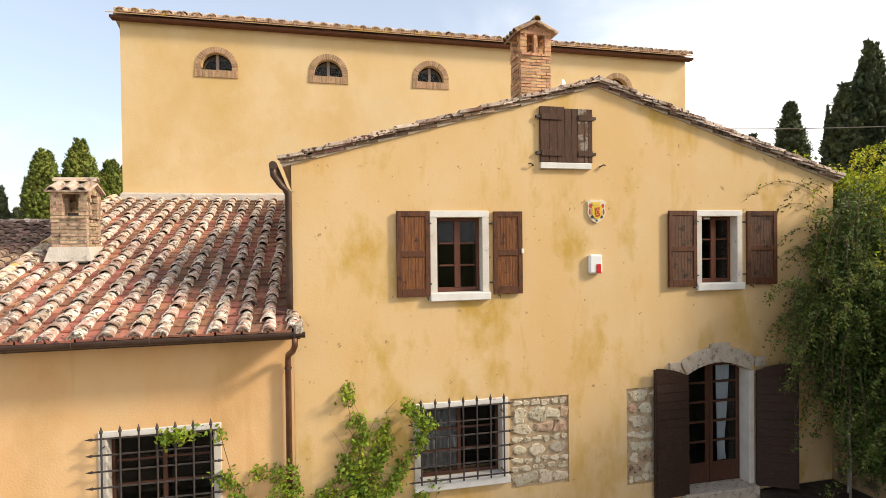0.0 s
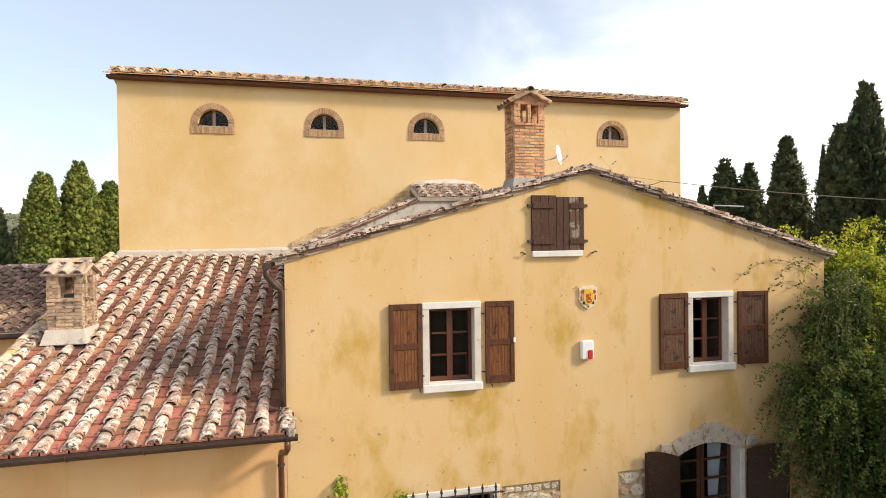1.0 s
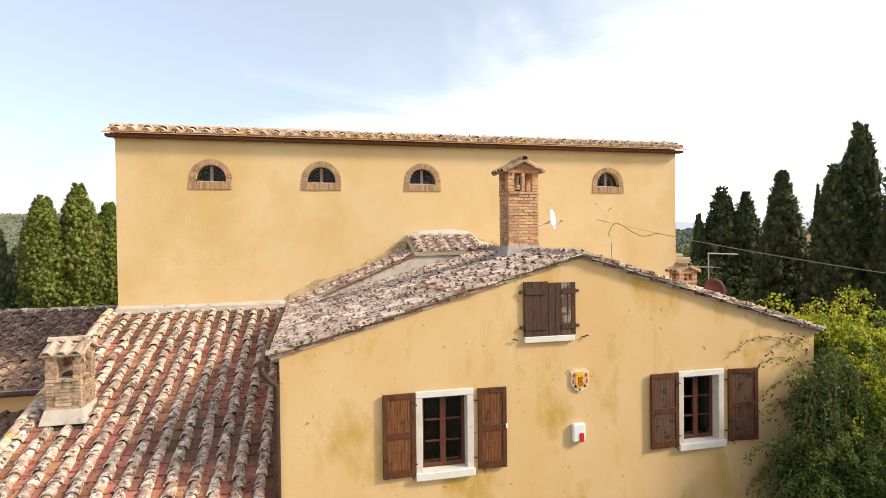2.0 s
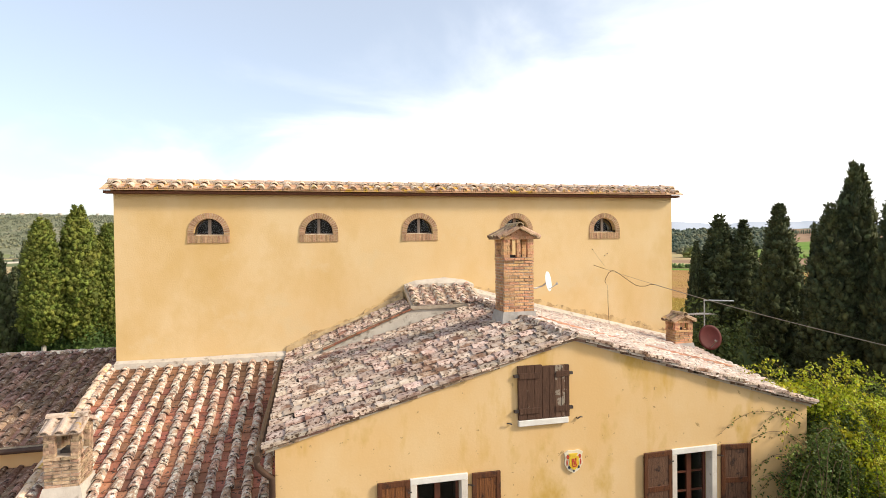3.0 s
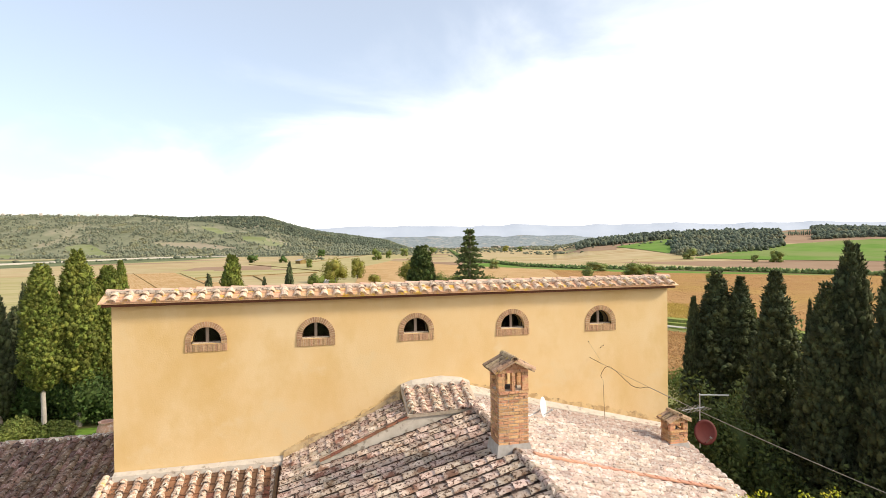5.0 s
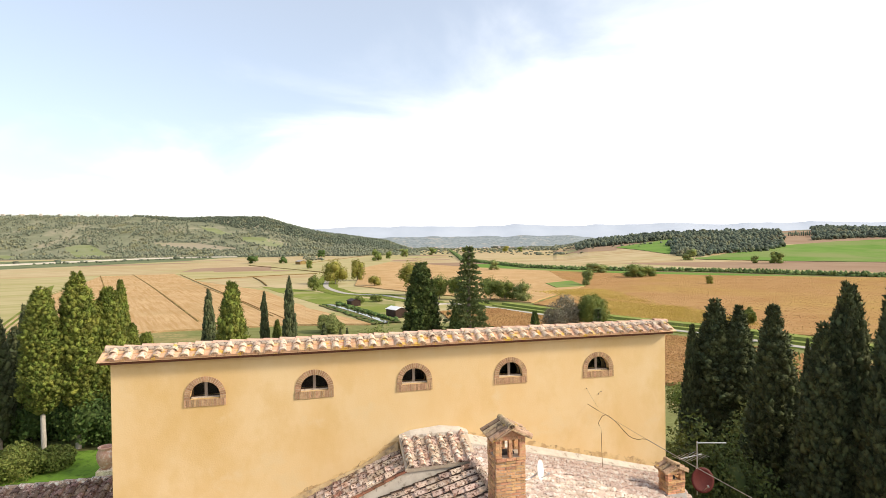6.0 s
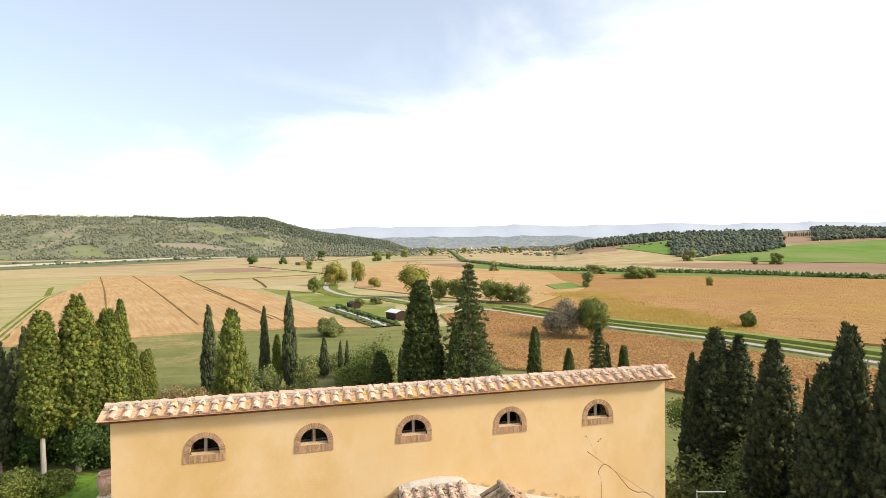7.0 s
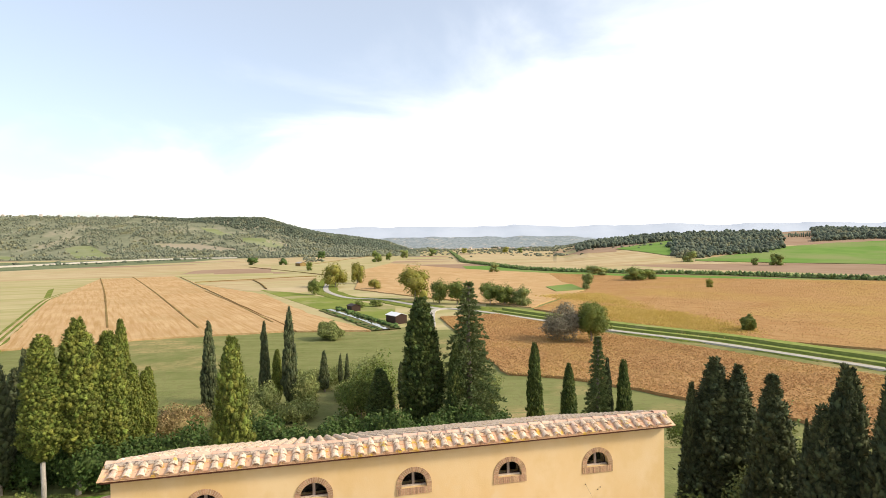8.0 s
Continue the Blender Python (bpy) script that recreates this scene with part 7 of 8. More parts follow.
# cypresses behind the tall block
for x, y, top, r, kind, bare in (
        (-9.4, 58.05, 9.8, 0.95, "dark", 0.5), (-3.95, 33.0, 11.95, 1.6, "lit", 0.4), (-4.36, 60.32, 9.1, 0.66, "dark", 0.4), (-1.76, 58.51, 10.8, 0.98, "dark", 0.4), (10.1, 48.6, 12.4, 2.35, "near", 0.5), (12.55, 46.0, 8.5, 1.05, "near", 0.4),
        (21.95, 51.00, 7.1, 1.05, "near", 0.4), (26.52, 52.87, 4.4, 1.25, "near", 0.4), (33.0, 56.4, 4.0, 0.9, "dark", 0.4), (34.35, 55.24, 3.8, 1.15, "near", 0.4), (1.79, 64.0, 5.0, 0.69, "dark", 0.3), (3.71, 66.0, 4.1, 0.4, "dark", 0.3),
        (4.55, 67.0, 3.9, 0.4, "dark", 0.3), (6.52, 50.0, 5.7, 1.6, "near", 0.3), (9.95, 60.0, 4.0, 0.5, "dark", 0.3), (-3.08, 60.0, 6.1, 0.7, "lit", 0.3)):
    cypress(x, y, top, r, kind, bare)
# the dark row beside the house; last three trees unseen, added for shade
for x, y, top, r, kind, bare in (
        (21.54, 25.2, 10.8, 2.2, "row", 0.6), (22.34, 24.4, 10.5, 1.9, "row", 0.6), (20.44, 25.6, 9.45, 0.8, "row", 0.6), (20.54, 20.26, 11.1, 1.75, "row", 0.6), (19.25, 16.6, 10.8, 1.6, "row", 0.8),
        (20.16, 16.4, 12.4, 1.5, "row", 0.8), (19.13, 17.2, 10.1, 0.5, "row", 0.8), (20.1, 14.5, 12.9, 1.6, "row", 0.8), (22.9, 17.0, 9.4, 1.2, "row", 0.8), (20.35, 11.10, 11.0, 1.5, "dark", 0.8),
        (20.04, 7.90, 9.9, 1.6, "dark", 0.8), (20.22, 4.70, 9.9, 1.6, "dark", 0.8)):
    cypress(x, y, top, r, kind, bare)


def leafy(name, x, y, z, lobes, n, size, material, seed, label, category="tree", trunk=None, group="", kind="", flat=0.5, core=0.72):
    """A trunk with limbs and a crown of many small leaves on uneven lobes (dx, dy, dz, rx, rz)."""
    rng = np.random.default_rng(seed)
    t = thing(name, (x, y, z), label, category, group, kind)
    P, Nn = [], []
    cv, cf, off = [], [], 0
    vol = np.array([l[3] * l[3] + l[3] * l[4] for l in lobes])
    for lb, share in zip(lobes, vol / vol.sum()):
        k = max(20, int(n * share))
        d = rng.normal(size=(k, 3))
        d /= np.linalg.norm(d, axis=1, keepdims=True)
        rr = rng.uniform(0.72, 1.06, k) * (1 + 0.16 * np.sin(d[:, 0] * 5 + lb[0]) + 0.13 * np.sin(d[:, 2] * 7 + lb[1]))
        P.append(d * rr[:, None] * np.array([lb[3], lb[3], lb[4]]) + np.array(lb[:3]))
        Nn.append(d + rng.normal(scale=flat, size=(k, 3)))
        if core:
            bm = bmesh.new()
            bmesh.ops.create_icosphere(bm, subdivisions=2, radius=1.0)
            vv = np.array([v.co[:] for v in bm.verts])
            vv = vv * (1 + 0.22 * np.sin(vv[:, :1] * 5 + lb[0]) * np.cos(vv[:, 2:] * 4 + lb[1])) * core * np.array([lb[3], lb[3], lb[4]]) + np.array(lb[:3])
            cf.append(np.array([[v.index for v in f.verts] + [f.verts[2].index] for f in bm.faces])[:, :3] + off)
            cv.append(vv)
            off += len(vv)
            bm.free()
    P, Nn = np.concatenate(P), np.concatenate(Nn)
    Nn /= np.linalg.norm(Nn, axis=1, keepdims=True)
    vs, fs = leaves(P, Nn, size * rng.uniform(0.6, 1.3, len(P)), rng)
    tri = np.concatenate([fs[:, [0, 1, 2]], fs[:, [0, 2, 3]]])
    if core:
        tri = np.concatenate([tri, np.concatenate(cf) + len(vs)])
        vs = np.concatenate([vs, np.concatenate(cv)])
    c = new("crown" if category == "tree" else "foliage", np_mesh("crown", vs, tri, material))
    c.parent = t
    if trunk:
        h, r = trunk
        bm = tube(bmesh.new(), [(0, 0, -0.4), (0.05 * h * 0.2, 0, h * 0.35), (-0.03 * h * 0.2, 0.02, h * 0.7), (0, 0, h)], r, 8, 0.6)
        for k, lb in enumerate(lobes[:5]):
            tube(bm, [(0, 0, h * (0.55 + 0.08 * k)), (lb[0] * 0.5, lb[1] * 0.5, (h + lb[2]) * 0.5), (lb[0] * 0.85, lb[1] * 0.85, lb[2])], r * 0.45, 6, 0.5)
        me = bpy.data.meshes.new("trunk")
        bm.to_mesh(me)
        bm.free()
        me.materials.append(M_BARK)
        k = new("trunk", me)
        k.parent = t
    return t


def lobes_for(h, w, seed, base=0.3, n=7):
    rng = random.Random(seed)
    out = [(0, 0, h * (base + (1 - base) * 0.55), w * 0.36, h * (1 - base) * 0.42)]
    for k in range(n):
        a = 2 * math.pi * k / n + rng.uniform(-0.4, 0.4)
        q = rng.uniform(0.22, 0.34) * w
        out.append((math.cos(a) * q, math.sin(a) * q, h * rng.uniform(base + 0.16, 0.76), w * rng.uniform(0.22, 0.31), h * rng.uniform(0.17, 0.27)))
    return out


# trees of the plain: place, height, width, cover
def plain_trees(first, rows):
    for i, (x, y, h, w, m, lab) in enumerate(rows, first):
        leafy("tree", x, y, PLAIN, lobes_for(h, w, i, 0.16 if y < 240 and h > 10 else -0.05, 10), 12000 if y < 260 else 2600 if y < 700 else 900, 0.36 if y < 260 else h * 0.022 + 0.12, m, i + 5, lab, trunk=(h * 0.5, h * 0.018 + 0.1), group="trees of the plain", core=0.0 if m is M_GREYTREE else 0.62)


plain_trees(0, ((22.6, 536.9, 24, 24, M_AUTUMN, "yellowing round poplar by the road"), (46.8, 584.8, 24, 14, M_AUTUMN, "bright yellow-green poplar by the road"), (55.4, 499.7, 11, 12, M_AUTUMN, "small yellowing roadside tree"),
    (2.24, 470.0, 14, 10, M_BROAD, "green willow by the road"), (73.9, 399.7, 27, 23, M_AUTUMN, "large yellow-green oak at the road bend"), (85.8, 371.6, 17, 14, M_BROAD, "dark round tree at the road bend"),
    (95.7, 361.5, 17, 13, M_BROAD, "dark round tree at the road bend"), (115.7, 351.5, 16, 16, M_BROAD, "thick green roadside tree beside the white road"), (123.6, 344.4, 15, 14, M_BROAD, "thick green roadside tree beside the white road"),
    (132.6, 337.4, 14, 13, M_OLIVE, "thin brownish roadside tree"), (102.0, 211.5, 16, 17, M_GREYTREE, "bare grey-green tree in the maize"), (111.0, 205.5, 17, 12, M_BROAD, "green tree in the maize")))
plain_trees(12, ((230.1, 433.9, 15, 10, M_OLIVE, "grey willow in the maize"), (329.9, 598.4, 14, 26, M_OLIVE, "low grey willows by the canal"), (320.4, 505.5, 17, 22, M_BROAD, "round tree by the canal"),
    (342.4, 513.4, 13, 16, M_BROAD, "round tree by the canal"), (30.7, 361.9, 5, 7, M_BROAD, "bush by the pond"), (41.7, 365.8, 5, 8, M_BROAD, "bush by the pond"),
    (8.18, 247.0, 8, 11, M_OLIVE, "round grey-green bush at the meadow's edge"), (191.0, 210.1, 8, 6, M_BROAD, "small tree in the maize"), (330.9, 408.4, 9, 6, M_AUTUMN, "lone little tree in the maize"),
    (656.1, 861.9, 24, 26, M_OLIVE, "grey tree below the wood"), (697.4, 712.7, 22, 22, M_BROAD, "dark oak in the green field"), (669.5, 726.8, 14, 12, M_BROAD, "small oak in the green field")))
plain_trees(24, ((240.4, 712.9, 16, 15, M_OLIVE, "grey willow beside the canal"), (691.2, 1923.7, 26, 26, M_AUTUMN, "far round tree on the plain"), (728.9, 1876.5, 20, 24, M_BROAD, "far round tree on the plain"),
    (538.2, 1934.5, 22, 22, M_AUTUMN, "far round tree on the plain"), (139.8, 1215.3, 28, 26, M_BROAD, "far dark tree on the plain"), (176.1, 1289.2, 22, 16, M_BROAD, "far dark tree on the plain"),
    (-2.76, 889.0, 16, 10, M_BROAD, "lone tree on the plain"), (-114.4, 1180.6, 20, 26, M_HEDGE, "far dark tree on the plain"), (-54.5, 1150.3, 18, 20, M_HEDGE, "far dark tree on the plain"),
    (27.4, 1559.9, 26, 24, M_HEDGE, "far dark tree on the plain"), (247.1, 1498.8, 26, 24, M_OLIVE, "far tree on the plain"), (357.9, 1648.3, 26, 28, M_BROAD, "far tree on the plain")))

# fir behind the tall block: whorls of drooping branches
def fir(x, y, top, wide=3.5):
    z = terrain(x, y)
    h = top - z
    rng = np.random.default_rng(77)
    t = thing("fir_tree", (x, y, z), "ragged green fir with tiered branches", "fir")
    P, A, L = [], [], []
    for k in range(25):
        u = 0.05 + 0.94 * k / 25
        reach = wide * (1 - u) ** 0.95 + 0.12
        for b in range(8):
            th = b * 0.785 + k * 1.3 + rng.uniform(-0.25, 0.25)
            rr = reach * rng.uniform(0.65, 1.15)
            m = int(18 + rr * 28)
            f = rng.uniform(0.1, 1, m)
            side = rng.normal(scale=0.22, size=m) * (1.1 - f) * rr * 0.6
            P.append(np.stack([np.cos(th) * f * rr - np.sin(th) * side, np.sin(th) * f * rr + np.cos(th) * side, u * h + 0.25 * f * rr - 0.32 * f * f * rr + rng.normal(scale=0.07, size=m)], 1))
            A.append(np.stack([np.full(m, np.cos(th)), np.full(m, np.sin(th)), np.full(m, 0.15)], 1) + rng.normal(scale=0.5, size=(m, 3)))
            L.append(rng.uniform(0.2, 0.42, m))
    P, A, L = np.concatenate(P), np.concatenate(A), np.concatenate(L)
    vs, fs = blades(P, A, L, L * 0.35, rng)
    c = new("crown", np_mesh("crown", vs, fs, M_FIR))
    c.parent = t
    k = new("trunk", trunk_mesh(h * 0.97, 0.25, 3))
    k.parent = t


fir(14.02, 46.83, 13.9)
fir(31.6, 56.0, 6.7, 2.2)

# hedge and scrub behind the tall block
def scrub(name, spots, material, size, per, seed, label, category="bush", kind="", ground_z=None):
    rng = random.Random(seed)
    for i, (x, y, w, h) in enumerate(spots):
        z = terrain(x, y) if ground_z is None else ground_z
        leafy(name, x, y, z - 0.1, [(rng.uniform(-0.3, 0.3) * w, rng.uniform(-0.2, 0.2) * w, h * rng.uniform(0.35, 0.6), w * rng.uniform(0.35, 0.5), h * rng.uniform(0.3, 0.45)) for _ in range(6)],
              int(per * 2.2), size * 0.80, material, seed * 31 + i, label, category, group=label, kind=kind, core=0.5, flat=0.9, trunk=(h * 0.5, 0.06))


scrub("hedge_bush", [(-27 + 2.0 * k, 44.5 if k < 6 else 43.0 + 1.2 * math.sin(k * 1.7), 3.4, 3.7 + 0.5 * math.sin(k * 2.3)) for k in range(22)], M_HEDGE, 0.17, 1500, 3, "clipped dark hedge bush behind the house")
scrub("olive_shrub", [(-7.0, 63.7, 3.0, 2.4), (-3.7, 56, 3.0, 3.6), (-5.2, 52, 2.6, 2.6), (0.2, 58, 2.2, 4.4), (-0.7, 54, 2.8, 2.2), (4.8, 60, 2.6, 2.4), (1.3, 66, 3.0, 2.8), (4.3, 70, 3.2, 3.4), (6.8, 62, 3.4, 4.6), (-2.7, 70, 3.0, 3.0), (13.8, 63, 4, 3.8), (18.8, 60, 4, 3.2)], M_OLIVE, 0.13, 2000, 4, "loose grey-green shrub on the slope")
scrub("laurel_bush", [(-19.0, 36.5, 3.2, 2.2), (-17.0, 37.2, 2.6, 2.3), (-21.0, 36.0, 3.2, 2.4), (-15.2, 38.2, 1.8, 1.7)], M_BROAD, 0.10, 3600, 6, "leafy green bush on the lawn under the cypresses")
scrub("side_bush", [(15.2, 18.4, 3.2, 7.2), (16.5, 18.9, 3.0, 6.0), (14.6, 19.5, 3.0, 5.6), (14.2, 18.0, 3.0, 5.6), (15.6, 19.6, 3.0, 5.0), (16.6, 17.0, 3.4, 4.8), (15.0, 22.5, 3.2, 5.6), (13.6, 23.0, 2.4, 5.0), (18.0, 14.5, 3.5, 4.2), (17.5, 12.0, 3.5, 4.0)], M_SHRUB, 0.11, 3000, 7, "dense green bush beside the house")
scrub("olive_shrub", [(22.4, 21.0, 2.6, 9.3), (21.6, 22.2, 2.4, 7.0)], M_OLIVE, 0.12, 3000, 14, "loose grey-green shrub between the dark cypresses")
scrub("dry_shrub", [(-11.6, 52.0, 3.6, 3.4), (-10.4, 53.0, 3.0, 2.6)], M_DRY, 0.11, 2200, 19, "loose brown dry shrub at the edge of the meadow")
scrub("far_shrub", [(7.0, 55.0, 4.5, 6.5), (5.0, 53.0, 3.6, 4.2), (16.5, 52.0, 3.2, 4.0), (28.5, 51.0, 3.6, 3.6), (35.0, 62.0, 5.0, 3.6), (24.0, 62.0, 5.0, 1.6), (19.0, 66.0, 6, 2.0), (38, 48, 4, 4.0)], M_BROAD, 0.15, 2200, 8, "rough green shrub at the foot of the slope")

# standing maize: upright dry plants over the nearest part of the rust field
def maize(loop, n, seed, height, material=M_MAIZE, spread=0.0, label="standing rust-brown dry maize plants"):
    r = np.random.default_rng(seed)
    L = np.array(loop, float)
    p = r.uniform(L.min(0), L.max(0), (n * 3, 2))
    inside = np.zeros(len(p), bool)
    for a, b in zip(L, np.roll(L, -1, 0)):
        cross = ((a[1] > p[:, 1]) != (b[1] > p[:, 1])) & (p[:, 0] < (b[0] - a[0]) * (p[:, 1] - a[1]) / (b[1] - a[1] + 1e-9) + a[0])
        inside ^= cross
    p = p[inside][:n]
    p = p + r.normal(size=p.shape) * spread
    th = r.uniform(0, 6.28, len(p))
    w, h = r.uniform(0.14, 0.32, len(p)), height * r.uniform(0.5, 1.0, len(p))
    u = np.stack([np.cos(th) * w, np.sin(th) * w, np.zeros(len(p))], 1)
    z = np.stack([np.zeros(len(p)), np.zeros(len(p)), h], 1)
    lean = np.concatenate([r.normal(scale=0.3, size=(len(p), 2)), np.zeros((len(p), 1))], 1)
    o = np.concatenate([p, np.full((len(p), 1), PLAIN + 0.45)], 1)
    vs = np.stack([o - u * 0.4, o + u * 0.4, o + u + z * 0.8 + lean, o - u * 0.9 + z + lean], 1).reshape(-1, 3)
    ob = new("maize_plants", np_mesh("maize_plants", vs, np.arange(len(vs)).reshape(-1, 4), material))
    return tagged(ob, label, "crop", kind="stuff")


near_rust = [f for f in FIELDS if f[0] == "rust_maize_field"]
maize(near_rust[0][2], 70000, 41, 0.75)
maize(near_rust[1][2], 50000, 42, 0.75)
for k, loop in enumerate(YELLOW):
    maize(loop, 20000 if k == 0 else 9000, 43 + k, 1.0, M_SOYLEAF, 5.0, "standing yellow soy plants among the maize")

# canal hedge and woods on the hills: many lumpy crowns
def lumps(name, spots, material, label, seed, split=1):
    """Crowns (x, y, z, width, height), each a lumpy knob of its own."""
    rng = np.random.default_rng(seed)
    bm = bmesh.new()
    bmesh.ops.create_icosphere(bm, subdivisions=1, radius=1.0)
    base = np.array([v.co[:] for v in bm.verts])
    tri = np.array([[v.index for v in f.verts] for f in bm.faces])
    bm.free()
    forms = []
    for k in range(6):
        p = rng.uniform(0, 6.28, 4)
        f = 1 + 0.22 * np.sin(base[:, 0] * 4 + p[0]) * np.sin(base[:, 1] * 4 + p[1]) + 0.15 * np.sin(base[:, 2] * 7 + p[2]) + rng.uniform(-0.36, 0.36, len(base))
        forms.append(base * f[:, None])
    vs, fs = [], []
    if split > 1:
        spots = [(x + rng.uniform(-0.32, 0.32) * w, y + rng.uniform(-0.32, 0.32) * w, z + (0.0, 0.30, 0.12)[q % 3] * h, w * rng.uniform(0.5, 0.78), h * rng.uniform(0.5, 0.75)) for x, y, z, w, h in spots for q in range(split)]
    for i, (x, y, z, w, h) in enumerate(spots):
        vs.append(forms[i % 6] * np.array([w / 2, w / 2, h / 2]) + np.array([x, y, z + h * 0.42]))
        fs.append(tri + i * len(base))
    ob = new(name, np_mesh(name, np.concatenate(vs), np.concatenate(fs), material))
    return tagged(ob, label, "woods", kind="stuff")


WOOD_T, WOOD_S = [-0.60, -0.55, -0.42, -0.35, -0.29, -0.227, -0.166, -0.08], [2900, 2610, 2490, 2340, 2255, 2200, 2130, 2080]
rng = random.Random(12)
spots, dark = [], []
for _ in range(42000):
    s = rng.uniform(1690, 2850)
    t = rng.uniform(-0.95, -0.05)
    l = t * s
    x, y = FX * s + FY * l, FY * s - FX * l
    n = noise.noise((x * 0.0045, y * 0.0045, 7.0)) + 0.45 * noise.noise((x * 0.016, y * 0.016, 9.0))
    if in_clearing(t, s) and rng.random() < 0.985:
        continue
    wooded = s > np.interp(t, WOOD_T, WOOD_S) + 45 * n
    if wooded or (n > -0.06 and rng.random() < 0.55) or rng.random() < 0.10:
        w = rng.uniform(6, 13) if wooded else rng.uniform(5, 13)
        (dark if wooded else spots).append((x, y, terrain(x, y), w, w * rng.uniform(0.7, 1.1)))
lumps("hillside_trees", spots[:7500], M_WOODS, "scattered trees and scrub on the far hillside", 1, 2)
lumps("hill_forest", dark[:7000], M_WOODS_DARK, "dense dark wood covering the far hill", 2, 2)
spots = []
for _ in range(22000):
    s = rng.uniform(1000, 1950)
    t = rng.uniform(0.24, 0.95)
    l = t * s
    x, y = FX * s + FY * l, FY * s - FX * l
    q = 60 * noise.noise((x * 0.01, y * 0.01, 2.0))
    a = 0.41 < t + q * 0.0003 < 0.605 and 1075 + 1300 * max(0.0, 0.45 - t) + 700 * max(0.0, t - 0.47) + q * 0.6 < s < 1700
    b = 0.24 < t < 0.42 and s > 1440 + q
    c = t > 0.665 and s > 1390 + q
    if in_clearing(t, s) and not a:
        continue
    if a or b or c:
        w = rng.uniform(7, 15)
        spots.append((x, y, terrain(x, y), w, w * rng.uniform(0.8, 1.3)))
lumps("valley_wood", spots[:5000], M_WOODS_DARK, "dense dark wood on the low hills", 3, 2)
spots = []
for k in range(13):
    s, t = 1500 + 6 * math.sin(k * 2.1), 0.622 + 0.0034 * k
    x, y = FX * s + FY * t * s, FY * s - FX * t * s
    spots.append((x, y, terrain(x, y), 4.5, 13 + 2 * math.sin(k * 1.9)))
lumps("hilltop_cypresses", spots, M_WOODS_DARK, "row of dark cypresses on the brown hill", 8)
spots = []
CANAL = away(((0.012, 2530), (0.025, 1570), (0.037, 1138), (0.077, 1000), (0.148, 812), (0.235, 738), (0.494, 645), (0.797, 532), (0.95, 490)))
for a, b in zip(CANAL, CANAL[1:]):
    n = int(math.dist(a, b) / 0.8)
    for k in range(n):
        f = k / n
        spots.append((a[0] + (b[0] - a[0]) * f + rng.uniform(-4, 4), a[1] + (b[1] - a[1]) * f + rng.uniform(-3, 3), PLAIN, rng.uniform(4, 8), rng.uniform(4.0, 6.4)))
M_CANAL = mat("canal_thicket_leaves", (0.10, 0.145, 0.045), (0.155, 0.20, 0.065), 0.05, 0.95, 0.0, island=0.35)
lumps("canal_thicket", spots, M_CANAL, "green thicket along the canal", 4, 3)
spots = []
for _ in range(16000):
    s = rng.uniform(1250, 4300)
    t = rng.uniform(-0.25, 0.45)
    l = t * s
    x, y = FX * s + FY * l, FY * s - FX * l
    if abs(noise.noise((x * 0.0016, y * 0.0045, 4.0))) < 0.014 + 0.00003 * (s - 1250) or rng.random() < 0.006:
        w = rng.uniform(4, 8) + (s - 1250) / 260
        spots.append((x, y, terrain(x, y), w * 1.4, w * rng.uniform(0.6, 0.9)))
lumps("valley_tree_lines", spots, M_WOODS, "distant tree lines across the valley floor", 5, 2)

spots = []
BELT = [(-684.7, 1325.3), (-501.2, 1419.4), (-340.0, 1682.6), (-178.1, 2078.9), (20.3, 2369.9)]
for a, b in zip(BELT, BELT[1:]):
    n = int(math.dist(a, b) / 2)
    for k in range(n):
        if noise.noise((k * 0.13, a[0] * 0.01, 3.0)) > 0.08:
            f = k / n
            w = rng.uniform(3, 8) if rng.random() < 0.93 else 14
            spots.append((a[0] + (b[0] - a[0]) * f + rng.uniform(-20, 20), a[1] + (b[1] - a[1]) * f + rng.uniform(-20, 40), PLAIN, w, w * rng.uniform(0.5, 0.9)))
lumps("highway_trees", spots, M_WOODS_DARK, "dark trees and scrub along the valley road", 7)

spots = []
for off, n, tall in ((5.2, 70, 1.9), (6.6, 60, 1.6), (-4.2, 40, 0.9)):
    for k in range(n):
        p = Vector(POND[0]).lerp(Vector(POND[2]), k / n)
        spots.append((p.x + off * 0.93 + rng.uniform(-1.2, 1.2), p.y + off * 0.36 + rng.uniform(-2, 2), PLAIN + 0.4, rng.uniform(1.5, 3.2), tall * rng.uniform(0.6, 1.1)))
lumps("pond_reeds", spots, M_HEDGE, "dark reeds and scrub round the pond", 6)
# barn, shed and hut on the plain
def barn(name, x, y, w, d, h, turn, wall_mat, roof_mat, label):
    b = thing(name, (x, y, PLAIN), label, "barn")
    m = Matrix.Translation((x, y, PLAIN)) @ Matrix.Rotation(radians(turn), 4, "Z")
    part("wall", one_box(-w / 2, w / 2, -d / 2, d / 2, 0, h, 0, m), wall_mat, b)
    bm = bmesh.new()
    for s in (-1, 1):
        mm = m @ Matrix.Translation((0, 0, h + w * 0.16)) @ Matrix.Rotation(s * 0.32, 4, "Y")
        box(bm, min(0, s * w * 0.58), max(0, s * w * 0.58), -d / 2 - 0.4, d / 2 + 0.4, -0.08, 0.08, 0, mm)
    part("roof", bm, roof_mat, b)
    bm = prism(bmesh.new(), [(-w / 2, h), (w / 2, h), (0, h + w * 0.15)], -d / 2, d / 2)
    bmesh.ops.transform(bm, matrix=m, verts=bm.verts)
    part("gable", bm, wall_mat, b)
    return b


